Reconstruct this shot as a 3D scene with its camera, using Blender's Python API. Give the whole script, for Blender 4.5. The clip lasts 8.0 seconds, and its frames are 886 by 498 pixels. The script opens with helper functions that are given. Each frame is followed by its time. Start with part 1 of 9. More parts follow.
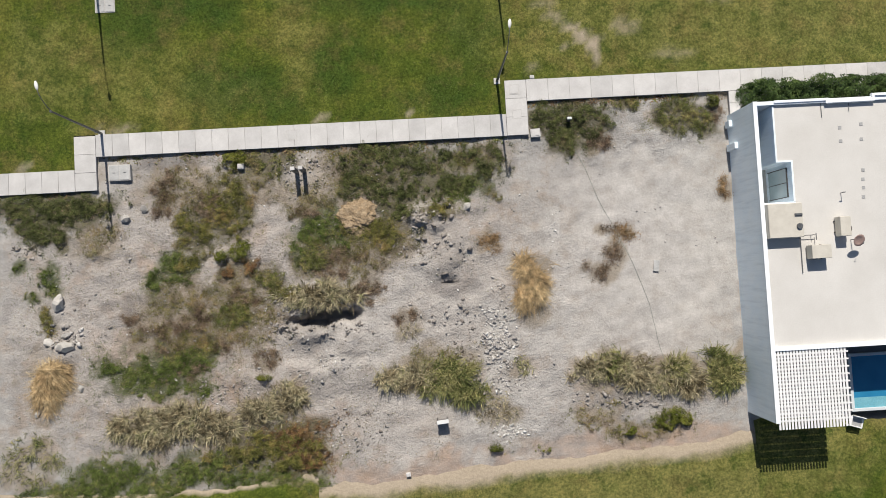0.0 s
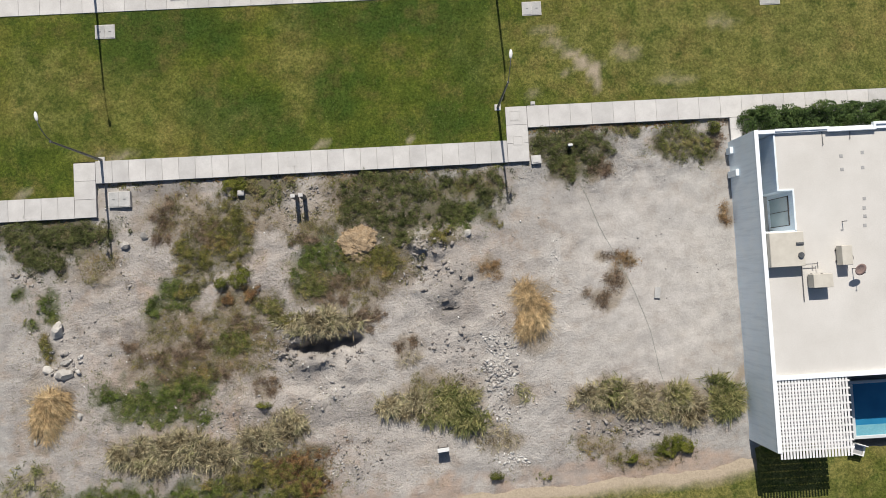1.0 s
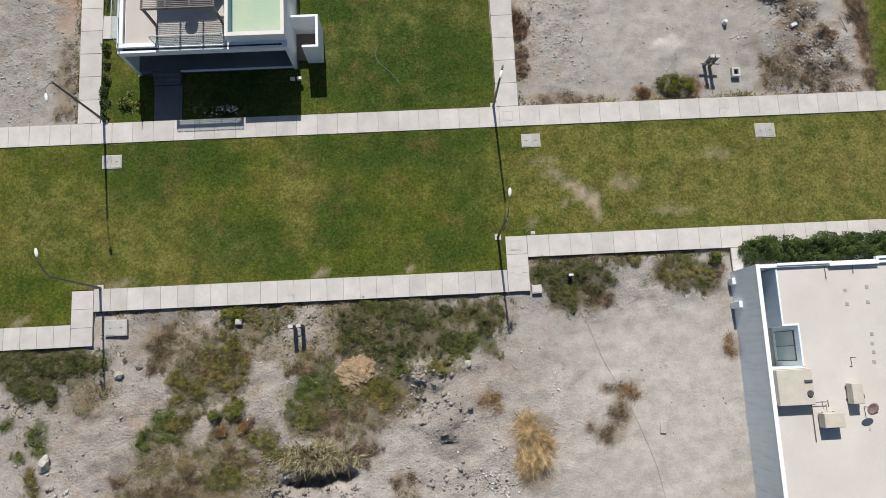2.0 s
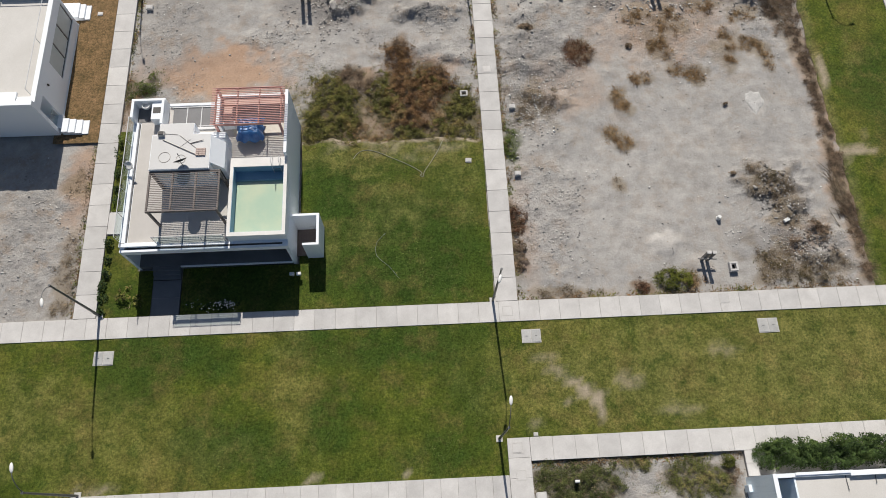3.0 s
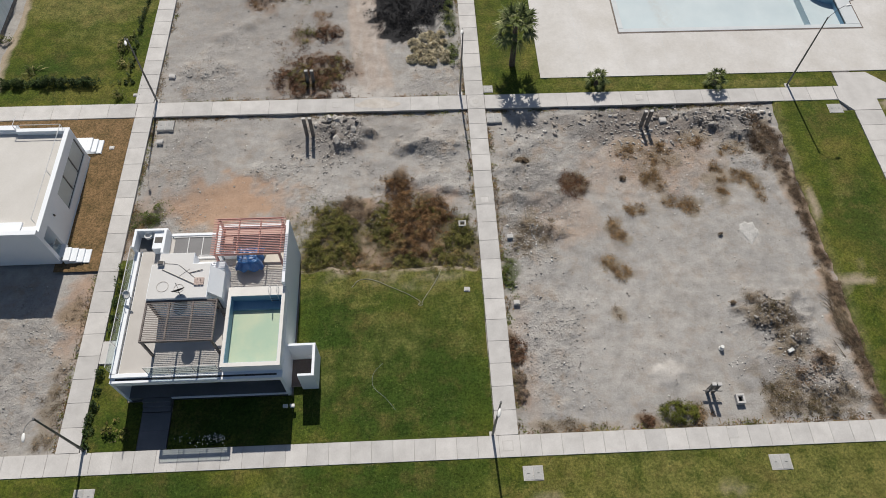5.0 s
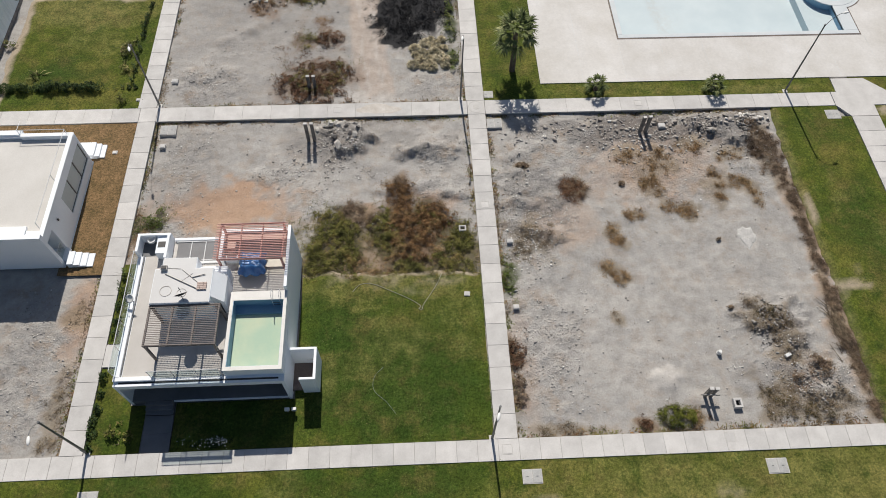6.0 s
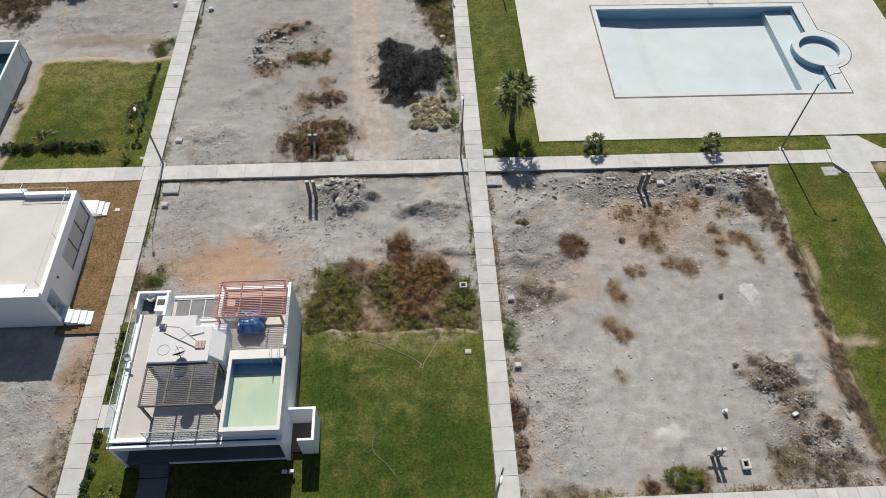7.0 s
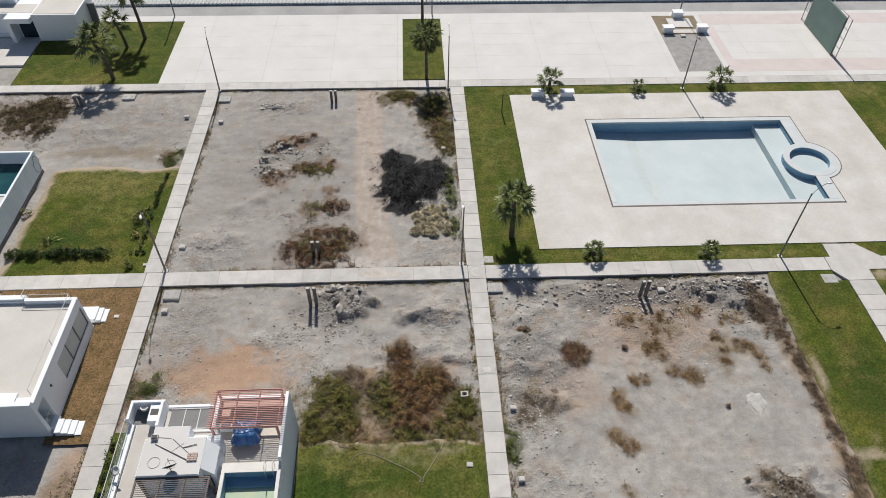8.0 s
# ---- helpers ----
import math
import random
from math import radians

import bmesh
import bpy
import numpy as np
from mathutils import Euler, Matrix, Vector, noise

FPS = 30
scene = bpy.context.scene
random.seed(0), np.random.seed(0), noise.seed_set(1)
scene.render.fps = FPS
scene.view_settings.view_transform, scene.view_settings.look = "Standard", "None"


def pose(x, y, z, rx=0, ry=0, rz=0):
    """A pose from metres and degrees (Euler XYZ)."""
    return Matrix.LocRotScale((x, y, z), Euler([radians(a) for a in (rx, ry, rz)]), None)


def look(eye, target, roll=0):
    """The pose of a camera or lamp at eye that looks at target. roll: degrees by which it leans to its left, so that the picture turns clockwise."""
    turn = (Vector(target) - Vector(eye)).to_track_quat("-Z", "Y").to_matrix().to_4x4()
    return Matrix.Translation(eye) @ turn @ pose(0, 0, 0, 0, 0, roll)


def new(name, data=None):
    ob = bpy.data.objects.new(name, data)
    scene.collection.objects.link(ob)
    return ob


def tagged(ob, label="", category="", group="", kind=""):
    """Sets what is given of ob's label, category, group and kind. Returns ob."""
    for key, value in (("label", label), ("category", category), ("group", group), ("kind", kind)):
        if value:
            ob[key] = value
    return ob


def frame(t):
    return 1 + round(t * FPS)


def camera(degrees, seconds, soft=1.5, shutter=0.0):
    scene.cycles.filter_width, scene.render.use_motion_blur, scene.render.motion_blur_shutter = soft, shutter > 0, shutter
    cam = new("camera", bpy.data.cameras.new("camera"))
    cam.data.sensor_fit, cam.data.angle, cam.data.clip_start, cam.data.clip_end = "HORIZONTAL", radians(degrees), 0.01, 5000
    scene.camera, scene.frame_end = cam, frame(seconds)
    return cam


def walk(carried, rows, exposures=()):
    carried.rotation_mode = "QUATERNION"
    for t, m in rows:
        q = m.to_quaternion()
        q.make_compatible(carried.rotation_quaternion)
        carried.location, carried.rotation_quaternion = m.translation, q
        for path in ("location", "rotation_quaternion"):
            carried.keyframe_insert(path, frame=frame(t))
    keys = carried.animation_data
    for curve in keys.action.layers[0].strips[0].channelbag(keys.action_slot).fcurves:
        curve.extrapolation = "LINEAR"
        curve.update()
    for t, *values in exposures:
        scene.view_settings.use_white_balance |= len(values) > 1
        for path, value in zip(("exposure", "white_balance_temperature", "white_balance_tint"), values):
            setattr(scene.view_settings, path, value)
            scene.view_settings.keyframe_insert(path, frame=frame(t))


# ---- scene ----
cam = camera(64.8, 8.0, 0.9)
PATH = [
    (0, (-0.01, 0.013, 43.97), (0.037, 0.09, 41.972), 28.2),
    (0.5, (-0.005, 0.664, 43.933), (0.042, 0.739, 41.935), 28.9),
    (1, (-0.021, 1.575, 43.925), (0.029, 1.658, 41.928), 27.9),
    (1.2, (0.114, 2.202, 43.869), (0.16, 2.3, 41.872), 22.1),
    (2.3, (0.565, 5.594, 43.76), (0.614, 6.027, 41.808), 3.7),
    (2.5, (0.631, 6.455, 43.808), (0.682, 6.963, 41.874), 3.0),
    (3, (0.757, 7.998, 43.797), (0.82, 8.711, 41.929), 2.4),
    (3.5, (0.874, 8.436, 43.688), (0.942, 9.307, 41.889), 1.9),
    (4, (0.981, 8.51, 43.575), (1.05, 9.493, 41.835), 1.6),
    (4.5, (0.997, 8.551, 43.518), (1.068, 9.575, 41.802), 1.5),
    (6, (0.979, 8.542, 44.187), (1.05, 9.572, 42.474), 1.6),
    (6.5, (0.972, 8.666, 44.179), (1.043, 9.734, 42.489), 1.5),
    (7, (0.954, 8.792, 44.2), (1.029, 9.951, 42.572), 1.3),
    (7.5, (0.919, 8.929, 44.195), (0.999, 10.193, 42.646), 1.3),
    (8, (0.95, 8.994, 44.199), (1.031, 10.383, 42.763), 1.1),
]
walk(cam, [(t, look(eye, target, roll)) for t, eye, target, roll in PATH],
     [(0.0, 0.27), (1.2, 0.22), (2.5, 0.14), (3.5, 0.09), (4.5, -0.05), (6.0, 0.15), (6.5, 0.14), (7.0, 0.16), (7.5, 0.18), (8.0, 0.08)])

# ---- light ----
SUN_EL, SUN_AZ = 44.5, -3.2      # degrees; azimuth from +y towards +x
to_sun = Vector((math.sin(radians(SUN_AZ)) * math.cos(radians(SUN_EL)), math.cos(radians(SUN_AZ)) * math.cos(radians(SUN_EL)), math.sin(radians(SUN_EL))))
world = bpy.data.worlds.new("sky")
scene.world = world
world.use_nodes = True
wt = world.node_tree
sky = wt.nodes.new("ShaderNodeTexSky")
sky.sky_type, sky.sun_disc = "NISHITA", False
sky.sun_elevation, sky.sun_rotation = radians(SUN_EL), radians(SUN_AZ)
sky.dust_density, sky.ozone_density, sky.altitude = 1.2, 2.0, 100
wt.links.new(sky.outputs[0], wt.nodes["Background"].inputs[0])
wt.nodes["Background"].inputs[1].default_value = 0.054
sun_data = bpy.data.lights.new("sun", "SUN")
sun_data.energy, sun_data.angle, sun_data.color = 4.25, radians(0.55), (1.0, 0.94, 0.855)
sun = new("sun", sun_data)
sun.matrix_world = look(to_sun * 120, (0, 0, 0))
scene.view_settings.exposure = 0.0


# ---- materials ----
def mat(name, rough=0.85, metal=0.0):
    m = bpy.data.materials.new(name)
    m.use_nodes = True
    b = m.node_tree.nodes["Principled BSDF"]
    b.inputs["Roughness"].default_value = rough
    b.inputs["Metallic"].default_value = metal
    return m, m.node_tree, b


def node(nt, kind, **values):
    n = nt.nodes.new(kind)
    for k, v in values.items():
        n.inputs[k].default_value = v
    return n


def coords(nt):
    return nt.nodes.new("ShaderNodeNewGeometry").outputs["Position"]


def noise_tex(nt, vec, scale, detail=4.0, rough=0.6):
    n = node(nt, "ShaderNodeTexNoise", Scale=scale, Detail=detail, Roughness=rough)
    nt.links.new(vec, n.inputs["Vector"])
    return n.outputs["Fac"]


def ramp(nt, fac, stops):
    r = nt.nodes.new("ShaderNodeValToRGB")
    el = r.color_ramp.elements
    el[0].position, el[0].color = stops[0][0], (*stops[0][1], 1)
    el[1].position, el[1].color = stops[-1][0], (*stops[-1][1], 1)
    for p, c in stops[1:-1]:
        e = el.new(p)
        e.color = (*c, 1)
    nt.links.new(fac, r.inputs[0])
    return r.outputs[0]


def mix(nt, fac, a, b, blend="MIX"):
    n = nt.nodes.new("ShaderNodeMix")
    n.data_type, n.blend_type = "RGBA", blend
    for sock, v in ((n.inputs[0], fac), (n.inputs[6], a), (n.inputs[7], b)):
        if isinstance(v, (int, float)):
            sock.default_value = v
        elif isinstance(v, tuple):
            sock.default_value = (*v, 1)
        else:
            nt.links.new(v, sock)
    return n.outputs[2]


def maths(nt, op, a, b=0.0, clamp=False):
    n = nt.nodes.new("ShaderNodeMath")
    n.operation, n.use_clamp = op, clamp
    for sock, v in ((n.inputs[0], a), (n.inputs[1], b)):
        if isinstance(v, (int, float)):
            sock.default_value = v
        else:
            nt.links.new(v, sock)
    return n.outputs[0]


def bump(nt, b, height, strength=0.5, dist=0.05):
    n = node(nt, "ShaderNodeBump", Strength=strength, Distance=dist)
    nt.links.new(height, n.inputs["Height"])
    nt.links.new(n.outputs[0], b.inputs["Normal"])


def speckled(name, c1, c2, scale=3.0, fine=40.0, rough=0.85, bump_s=0.3, metal=0.0, dist=0.02, fine_amount=0.35, per_object=0.0):
    """A matt surface with stains at a large and grain at a small scale."""
    m, nt, b = mat(name, rough, metal)
    vec = coords(nt)
    big, small = noise_tex(nt, vec, scale, 5), noise_tex(nt, vec, fine, 3)
    col = ramp(nt, big, [(0.3, c1), (0.7, c2)])
    grey = ramp(nt, small, [(0.25, (1 - fine_amount,) * 3), (0.75, (1.0 + fine_amount * 0.4,) * 3)])
    col = mix(nt, 1.0, col, grey, "MULTIPLY")
    if per_object:
        info = nt.nodes.new("ShaderNodeObjectInfo")
        g = ramp(nt, info.outputs["Random"], [(0.0, (1 - per_object,) * 3), (1.0, (1.0 + per_object * 0.4, 1.0 + per_object * 0.36, 1.0 + per_object * 0.3))])
        col = mix(nt, 1.0, col, g, "MULTIPLY")
    nt.links.new(col, b.inputs["Base Color"])
    bump(nt, b, small, bump_s, dist)
    return m


def leafy(name, stops, rough=0.75, wide=0.35):
    """Leaves or blades: each loose piece takes its own tone, drifting in patches and from tuft to tuft."""
    m, nt, b = mat(name, rough)
    geo = nt.nodes.new("ShaderNodeNewGeometry")
    patch = noise_tex(nt, geo.outputs["Position"], wide, 3)
    f = maths(nt, "ADD", maths(nt, "MULTIPLY", geo.outputs["Random Per Island"], 0.42), maths(nt, "MULTIPLY", maths(nt, "SUBTRACT", patch, 0.40), 2.0), True)
    tufts_tone = noise_tex(nt, geo.outputs["Position"], 3.0, 4, 0.65)
    col = mix(nt, 1.0, ramp(nt, f, stops), ramp(nt, tufts_tone, [(0.34, (0.52, 0.54, 0.52)), (0.5, (1.0,) * 3), (0.66, (1.55, 1.5, 1.45))]), "MULTIPLY")
    nt.links.new(col, b.inputs["Base Color"])
    b.inputs["Specular IOR Level"].default_value = 0.2
    return m


def soil_material():
    m, nt, b = mat("dry_soil", 0.95)
    vec = coords(nt)
    n1, n2, n3, n4 = (noise_tex(nt, vec, s, d, 0.65) for s, d in ((0.22, 6), (1.3, 6), (7.0, 4), (34.0, 3)))
    col = ramp(nt, n1, [(0.30, (0.288, 0.274, 0.258)), (0.45, (0.392, 0.378, 0.356)), (0.58, (0.340, 0.330, 0.316)), (0.72, (0.402, 0.372, 0.333))])
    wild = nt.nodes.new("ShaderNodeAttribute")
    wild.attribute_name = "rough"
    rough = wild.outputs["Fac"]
    much = maths(nt, "ADD", 0.38, rough, True)
    n7 = noise_tex(nt, vec, 0.6, 7, 0.72)
    col = mix(nt, maths(nt, "MULTIPLY", much, ramp(nt, n7, [(0.50, (0.0,) * 3), (0.62, (0.75,) * 3)])), col, (0.335, 0.268, 0.208))
    col = mix(nt, maths(nt, "MULTIPLY", much, ramp(nt, n7, [(0.34, (0.7,) * 3), (0.46, (0.0,) * 3)])), col, (0.258, 0.244, 0.236))
    dust = noise_tex(nt, vec, 0.9, 6, 0.66)
    col = mix(nt, maths(nt, "MULTIPLY", much, ramp(nt, dust, [(0.5, (0.0,) * 3), (0.63, (0.5,) * 3)])), col, (0.505, 0.480, 0.445))
    tone = nt.nodes.new("ShaderNodeAttribute")
    tone.attribute_name = "tone"
    sep = nt.nodes.new("ShaderNodeSeparateColor")
    nt.links.new(tone.outputs["Color"], sep.inputs[0])
    ragged = maths(nt, "MULTIPLY", maths(nt, "SUBTRACT", n2, 0.5), 1.0)

    def area(sock, gain=1.0):
        a = maths(nt, "ADD", maths(nt, "MULTIPLY", sock, 1.25), maths(nt, "MULTIPLY", ragged, maths(nt, "MINIMUM", maths(nt, "MULTIPLY", sock, 4.0), 1.0)), True)
        return maths(nt, "MULTIPLY", a, gain)
    col = mix(nt, area(sep.outputs[0], 0.85), col, (0.41, 0.262, 0.168))
    col = mix(nt, area(sep.outputs[1], 0.85), col, (0.512, 0.488, 0.458))
    col = mix(nt, area(sep.outputs[2], 0.9), col, (0.175, 0.16, 0.15))
    lit = nt.nodes.new("ShaderNodeAttribute")
    lit.attribute_name = "litter"
    sep2 = nt.nodes.new("ShaderNodeSeparateColor")
    nt.links.new(lit.outputs["Color"], sep2.inputs[0])
    col = mix(nt, area(lit.outputs["Alpha"], 0.62), col, (0.235, 0.185, 0.120))
    col = mix(nt, area(sep2.outputs[2], 0.6), col, (0.20, 0.125, 0.075))
    col = mix(nt, area(sep2.outputs[0], 0.85), col, (0.105, 0.092, 0.048))
    col = mix(nt, area(sep2.outputs[1], 0.85), col, (0.080, 0.096, 0.036))
    sweep = nt.nodes.new("ShaderNodeMapping")
    sweep.inputs["Scale"].default_value = (0.38, 1.5, 1.0)
    sweep.inputs["Rotation"].default_value = (0, 0, 0.06)
    nt.links.new(vec, sweep.inputs["Vector"])
    n8 = noise_tex(nt, sweep.outputs[0], 1.1, 4, 0.55)      # drag marks of the grader
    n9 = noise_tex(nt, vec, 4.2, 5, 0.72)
    col = mix(nt, 1.0, col, ramp(nt, n8, [(0.32, (0.95, 0.945, 0.94)), (0.5, (1.0,) * 3), (0.68, (1.04, 1.038, 1.035))]), "MULTIPLY")
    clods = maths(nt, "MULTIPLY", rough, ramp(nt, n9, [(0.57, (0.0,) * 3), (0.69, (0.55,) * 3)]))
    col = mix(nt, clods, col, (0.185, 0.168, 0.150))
    crumbs = maths(nt, "MULTIPLY", rough, ramp(nt, n9, [(0.34, (0.55,) * 3), (0.44, (0.0,) * 3)]))
    col = mix(nt, crumbs, col, (0.47, 0.445, 0.415))
    blot = ramp(nt, n2, [(0.25, (0.84, 0.82, 0.80)), (0.55, (1.0, 1.0, 1.0)), (0.75, (1.09, 1.085, 1.08))])
    col = mix(nt, 1.0, col, blot, "MULTIPLY")
    grit = ramp(nt, n3, [(0.3, (0.78, 0.77, 0.76)), (0.6, (1.06, 1.06, 1.06)), (0.8, (1.16, 1.15, 1.13))])
    col = mix(nt, 0.42, col, grit, "MULTIPLY")
    fine = ramp(nt, n4, [(0.3, (0.76,) * 3), (0.55, (1.0,) * 3), (0.75, (1.15,) * 3)])
    col = mix(nt, 0.5, col, fine, "MULTIPLY")
    n5 = noise_tex(nt, vec, 14.0, 2, 0.5)
    col = mix(nt, ramp(nt, n5, [(0.66, (0.0,) * 3), (0.74, (0.14,) * 3)]), col, (0.56, 0.54, 0.51))
    n6 = noise_tex(nt, vec, 3.1, 5, 0.7)
    col = mix(nt, ramp(nt, n6, [(0.62, (0.0,) * 3), (0.74, (0.4,) * 3)]), col, (0.22, 0.20, 0.18))
    ash = area(tone.outputs["Alpha"])
    col = mix(nt, ash, col, (0.016, 0.016, 0.018))
    nt.links.new(col, b.inputs["Base Color"])
    gritty = maths(nt, "ADD", 0.16, maths(nt, "MULTIPLY", rough, 0.5))
    h = maths(nt, "ADD", maths(nt, "MULTIPLY", n2, maths(nt, "ADD", 0.1, maths(nt, "MULTIPLY", rough, 0.4))), maths(nt, "ADD", maths(nt, "MULTIPLY", n3, gritty), maths(nt, "MULTIPLY", n4, 0.11)))
    h = maths(nt, "ADD", h, maths(nt, "ADD", maths(nt, "MULTIPLY", n8, 0.10), maths(nt, "MULTIPLY", maths(nt, "MULTIPLY", n9, rough), 1.4)))
    bump(nt, b, h, 0.75, 0.17)
    return m


def lawn_material():
    m, nt, b = mat("lawn_grass", 0.9)
    b.inputs["Specular IOR Level"].default_value = 0.15
    vec = coords(nt)
    n1, n2, n3, n4 = (noise_tex(nt, vec, s, d, 0.65) for s, d in ((0.16, 4), (0.9, 6), (6.0, 5), (19.0, 4)))
    col = ramp(nt, n1, [(0.35, (0.056, 0.086, 0.011)), (0.5, (0.083, 0.106, 0.016)), (0.65, (0.132, 0.132, 0.030))])
    tone = nt.nodes.new("ShaderNodeAttribute")
    tone.attribute_name = "tone"
    sep = nt.nodes.new("ShaderNodeSeparateColor")
    nt.links.new(tone.outputs["Color"], sep.inputs[0])
    ragged = maths(nt, "MULTIPLY", maths(nt, "SUBTRACT", n2, 0.5), 1.3)

    def area(sock, gain):
        a = maths(nt, "ADD", maths(nt, "MULTIPLY", sock, 1.15), maths(nt, "MULTIPLY", ragged, maths(nt, "MINIMUM", maths(nt, "MULTIPLY", sock, 4.0), 1.0)), True)
        return maths(nt, "MULTIPLY", a, gain)
    col = mix(nt, area(sep.outputs[1], 0.85), col, (0.031, 0.064, 0.010))
    col = mix(nt, area(sep.outputs[0], 0.8), col, (0.178, 0.170, 0.060))
    worn = noise_tex(nt, vec, 0.42, 6, 0.7)
    col = mix(nt, ramp(nt, worn, [(0.50, (0.0,) * 3), (0.66, (0.5,) * 3)]), col, (0.150, 0.118, 0.044))
    rank = noise_tex(nt, vec, 0.75, 5, 0.65)
    col = mix(nt, ramp(nt, rank, [(0.32, (0.55,) * 3), (0.46, (0.0,) * 3)]), col, (0.040, 0.078, 0.012))
    col = mix(nt, area(tone.outputs["Alpha"], 0.9), col, (0.205, 0.132, 0.076))
    col = mix(nt, 1.0, col, ramp(nt, n2, [(0.3, (0.68, 0.73, 0.66)), (0.7, (1.34, 1.28, 1.3))]), "MULTIPLY")
    col = mix(nt, 1.0, col, ramp(nt, n3, [(0.34, (0.56, 0.61, 0.56)), (0.66, (1.40, 1.33, 1.32))]), "MULTIPLY")
    col = mix(nt, 1.0, col, ramp(nt, n4, [(0.33, (0.50, 0.54, 0.50)), (0.67, (1.40, 1.36, 1.32))]), "MULTIPLY")
    earth = mix(nt, 1.0, (0.40, 0.332, 0.252), ramp(nt, n3, [(0.3, (0.86,) * 3), (0.7, (1.1,) * 3)]), "MULTIPLY")
    col = mix(nt, area(sep.outputs[2], 0.95), col, earth)
    nt.links.new(col, b.inputs["Base Color"])
    bump(nt, b, maths(nt, "ADD", n3, maths(nt, "MULTIPLY", n4, 0.6)), 0.7, 0.06)
    return m


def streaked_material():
    """Pale render down which rain has drawn grey streaks; its base also carries a skylight tint."""
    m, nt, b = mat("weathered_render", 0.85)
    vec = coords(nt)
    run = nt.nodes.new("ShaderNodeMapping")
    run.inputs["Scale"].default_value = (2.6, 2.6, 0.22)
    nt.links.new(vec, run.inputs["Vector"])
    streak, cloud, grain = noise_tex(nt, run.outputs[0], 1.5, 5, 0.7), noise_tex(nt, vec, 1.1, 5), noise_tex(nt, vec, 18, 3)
    # blue in the base paints skylight on walls turned from the sun
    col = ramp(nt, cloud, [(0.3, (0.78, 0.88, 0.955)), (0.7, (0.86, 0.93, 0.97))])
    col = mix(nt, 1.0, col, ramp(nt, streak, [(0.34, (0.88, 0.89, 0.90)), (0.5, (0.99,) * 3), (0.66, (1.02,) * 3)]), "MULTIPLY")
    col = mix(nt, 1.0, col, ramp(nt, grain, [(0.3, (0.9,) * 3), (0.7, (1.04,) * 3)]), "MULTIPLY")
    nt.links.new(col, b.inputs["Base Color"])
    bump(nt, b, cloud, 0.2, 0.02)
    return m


SOIL, LAWN, STAINED = soil_material(), lawn_material(), streaked_material()
CONCRETE = speckled("walk_concrete", (0.53, 0.515, 0.497), (0.655, 0.64, 0.62), 0.9, 26, 0.9, 0.25, fine_amount=0.16, per_object=0.12)
TERRACE = speckled("terrace_concrete", (0.56, 0.535, 0.497), (0.695, 0.68, 0.66), 0.28, 5, 0.9, 0.2, fine_amount=0.09, per_object=0.05)
COURT = speckled("court_concrete", (0.625, 0.62, 0.605), (0.695, 0.69, 0.68), 0.3, 16, 0.9, 0.2, fine_amount=0.07)
JOINT = speckled("joint_grout", (0.30, 0.285, 0.27), (0.38, 0.365, 0.35), 2.0, 30, 0.95)
WHITE = speckled("white_render", (0.84, 0.88, 0.92), (0.89, 0.915, 0.94), 0.5, 22, 0.85, 0.15, fine_amount=0.06)
ROOFING = speckled("roof_screed", (0.575, 0.553, 0.515), (0.665, 0.645, 0.61), 0.35, 14, 0.9, 0.15, fine_amount=0.08)
STONE = speckled("pale_stone", (0.40, 0.38, 0.35), (0.60, 0.575, 0.54), 2.0, 20, 0.9, 0.6, per_object=0.3)
# real grey of boulders; on the service pillars it paints shade
STONE_AND_SHADE = speckled("grey_stone_and_shade", (0.14, 0.13, 0.125), (0.28, 0.265, 0.25), 2.0, 20, 0.9, 0.6, per_object=0.3)
METAL = speckled("galvanised_steel", (0.14, 0.145, 0.15), (0.20, 0.205, 0.21), 4, 40, 0.5, 0.1, 0.6, fine_amount=0.12)
DARK = speckled("dark_steel", (0.035, 0.033, 0.032), (0.06, 0.056, 0.053), 4, 40, 0.5, 0.1, fine_amount=0.15)
BLACK = speckled("black_plastic", (0.012, 0.012, 0.013), (0.03, 0.03, 0.03), 4, 40, 0.5, 0.1)
PLASTIC = speckled("white_plastic", (0.72, 0.72, 0.70), (0.80, 0.80, 0.78), 3, 30, 0.45, 0.05, fine_amount=0.05)


# ---- builders ----
def thing(name, at=(0, 0, 0), label="", category="", group="", kind="", turn=0.0):
    ob = new(name)
    ob.empty_display_size = 0.3
    ob.matrix_world = pose(*at, 0, 0, turn)
    return tagged(ob, label, category, group, kind)


def part(name, bm, material, parent=None, label="", smooth=False):
    me = bpy.data.meshes.new(name)
    bmesh.ops.recalc_face_normals(bm, faces=bm.faces)
    bm.to_mesh(me)
    bm.free()
    me.materials.append(material)
    if smooth:
        me.polygons.foreach_set("use_smooth", [True] * len(me.polygons))
    ob = new(name, me)
    ob.parent = parent
    if label:
        ob["label"] = label
    return ob


def box(bm, x0, x1, y0, y1, z0, z1, bevel=0.0):
    g = bmesh.ops.create_cube(bm, size=1.0, matrix=Matrix.Translation(((x0 + x1) / 2, (y0 + y1) / 2, (z0 + z1) / 2)) @ Matrix.Diagonal((x1 - x0, y1 - y0, z1 - z0, 1)))
    if bevel:
        edges = list({e for v in g["verts"] for e in v.link_edges})
        bmesh.ops.bevel(bm, geom=edges, offset=bevel, segments=1, affect="EDGES")
    return bm


def boxes(*rows, bevel=0.0):
    bm = bmesh.new()
    for r in rows:
        box(bm, *r, bevel=bevel)
    return bm


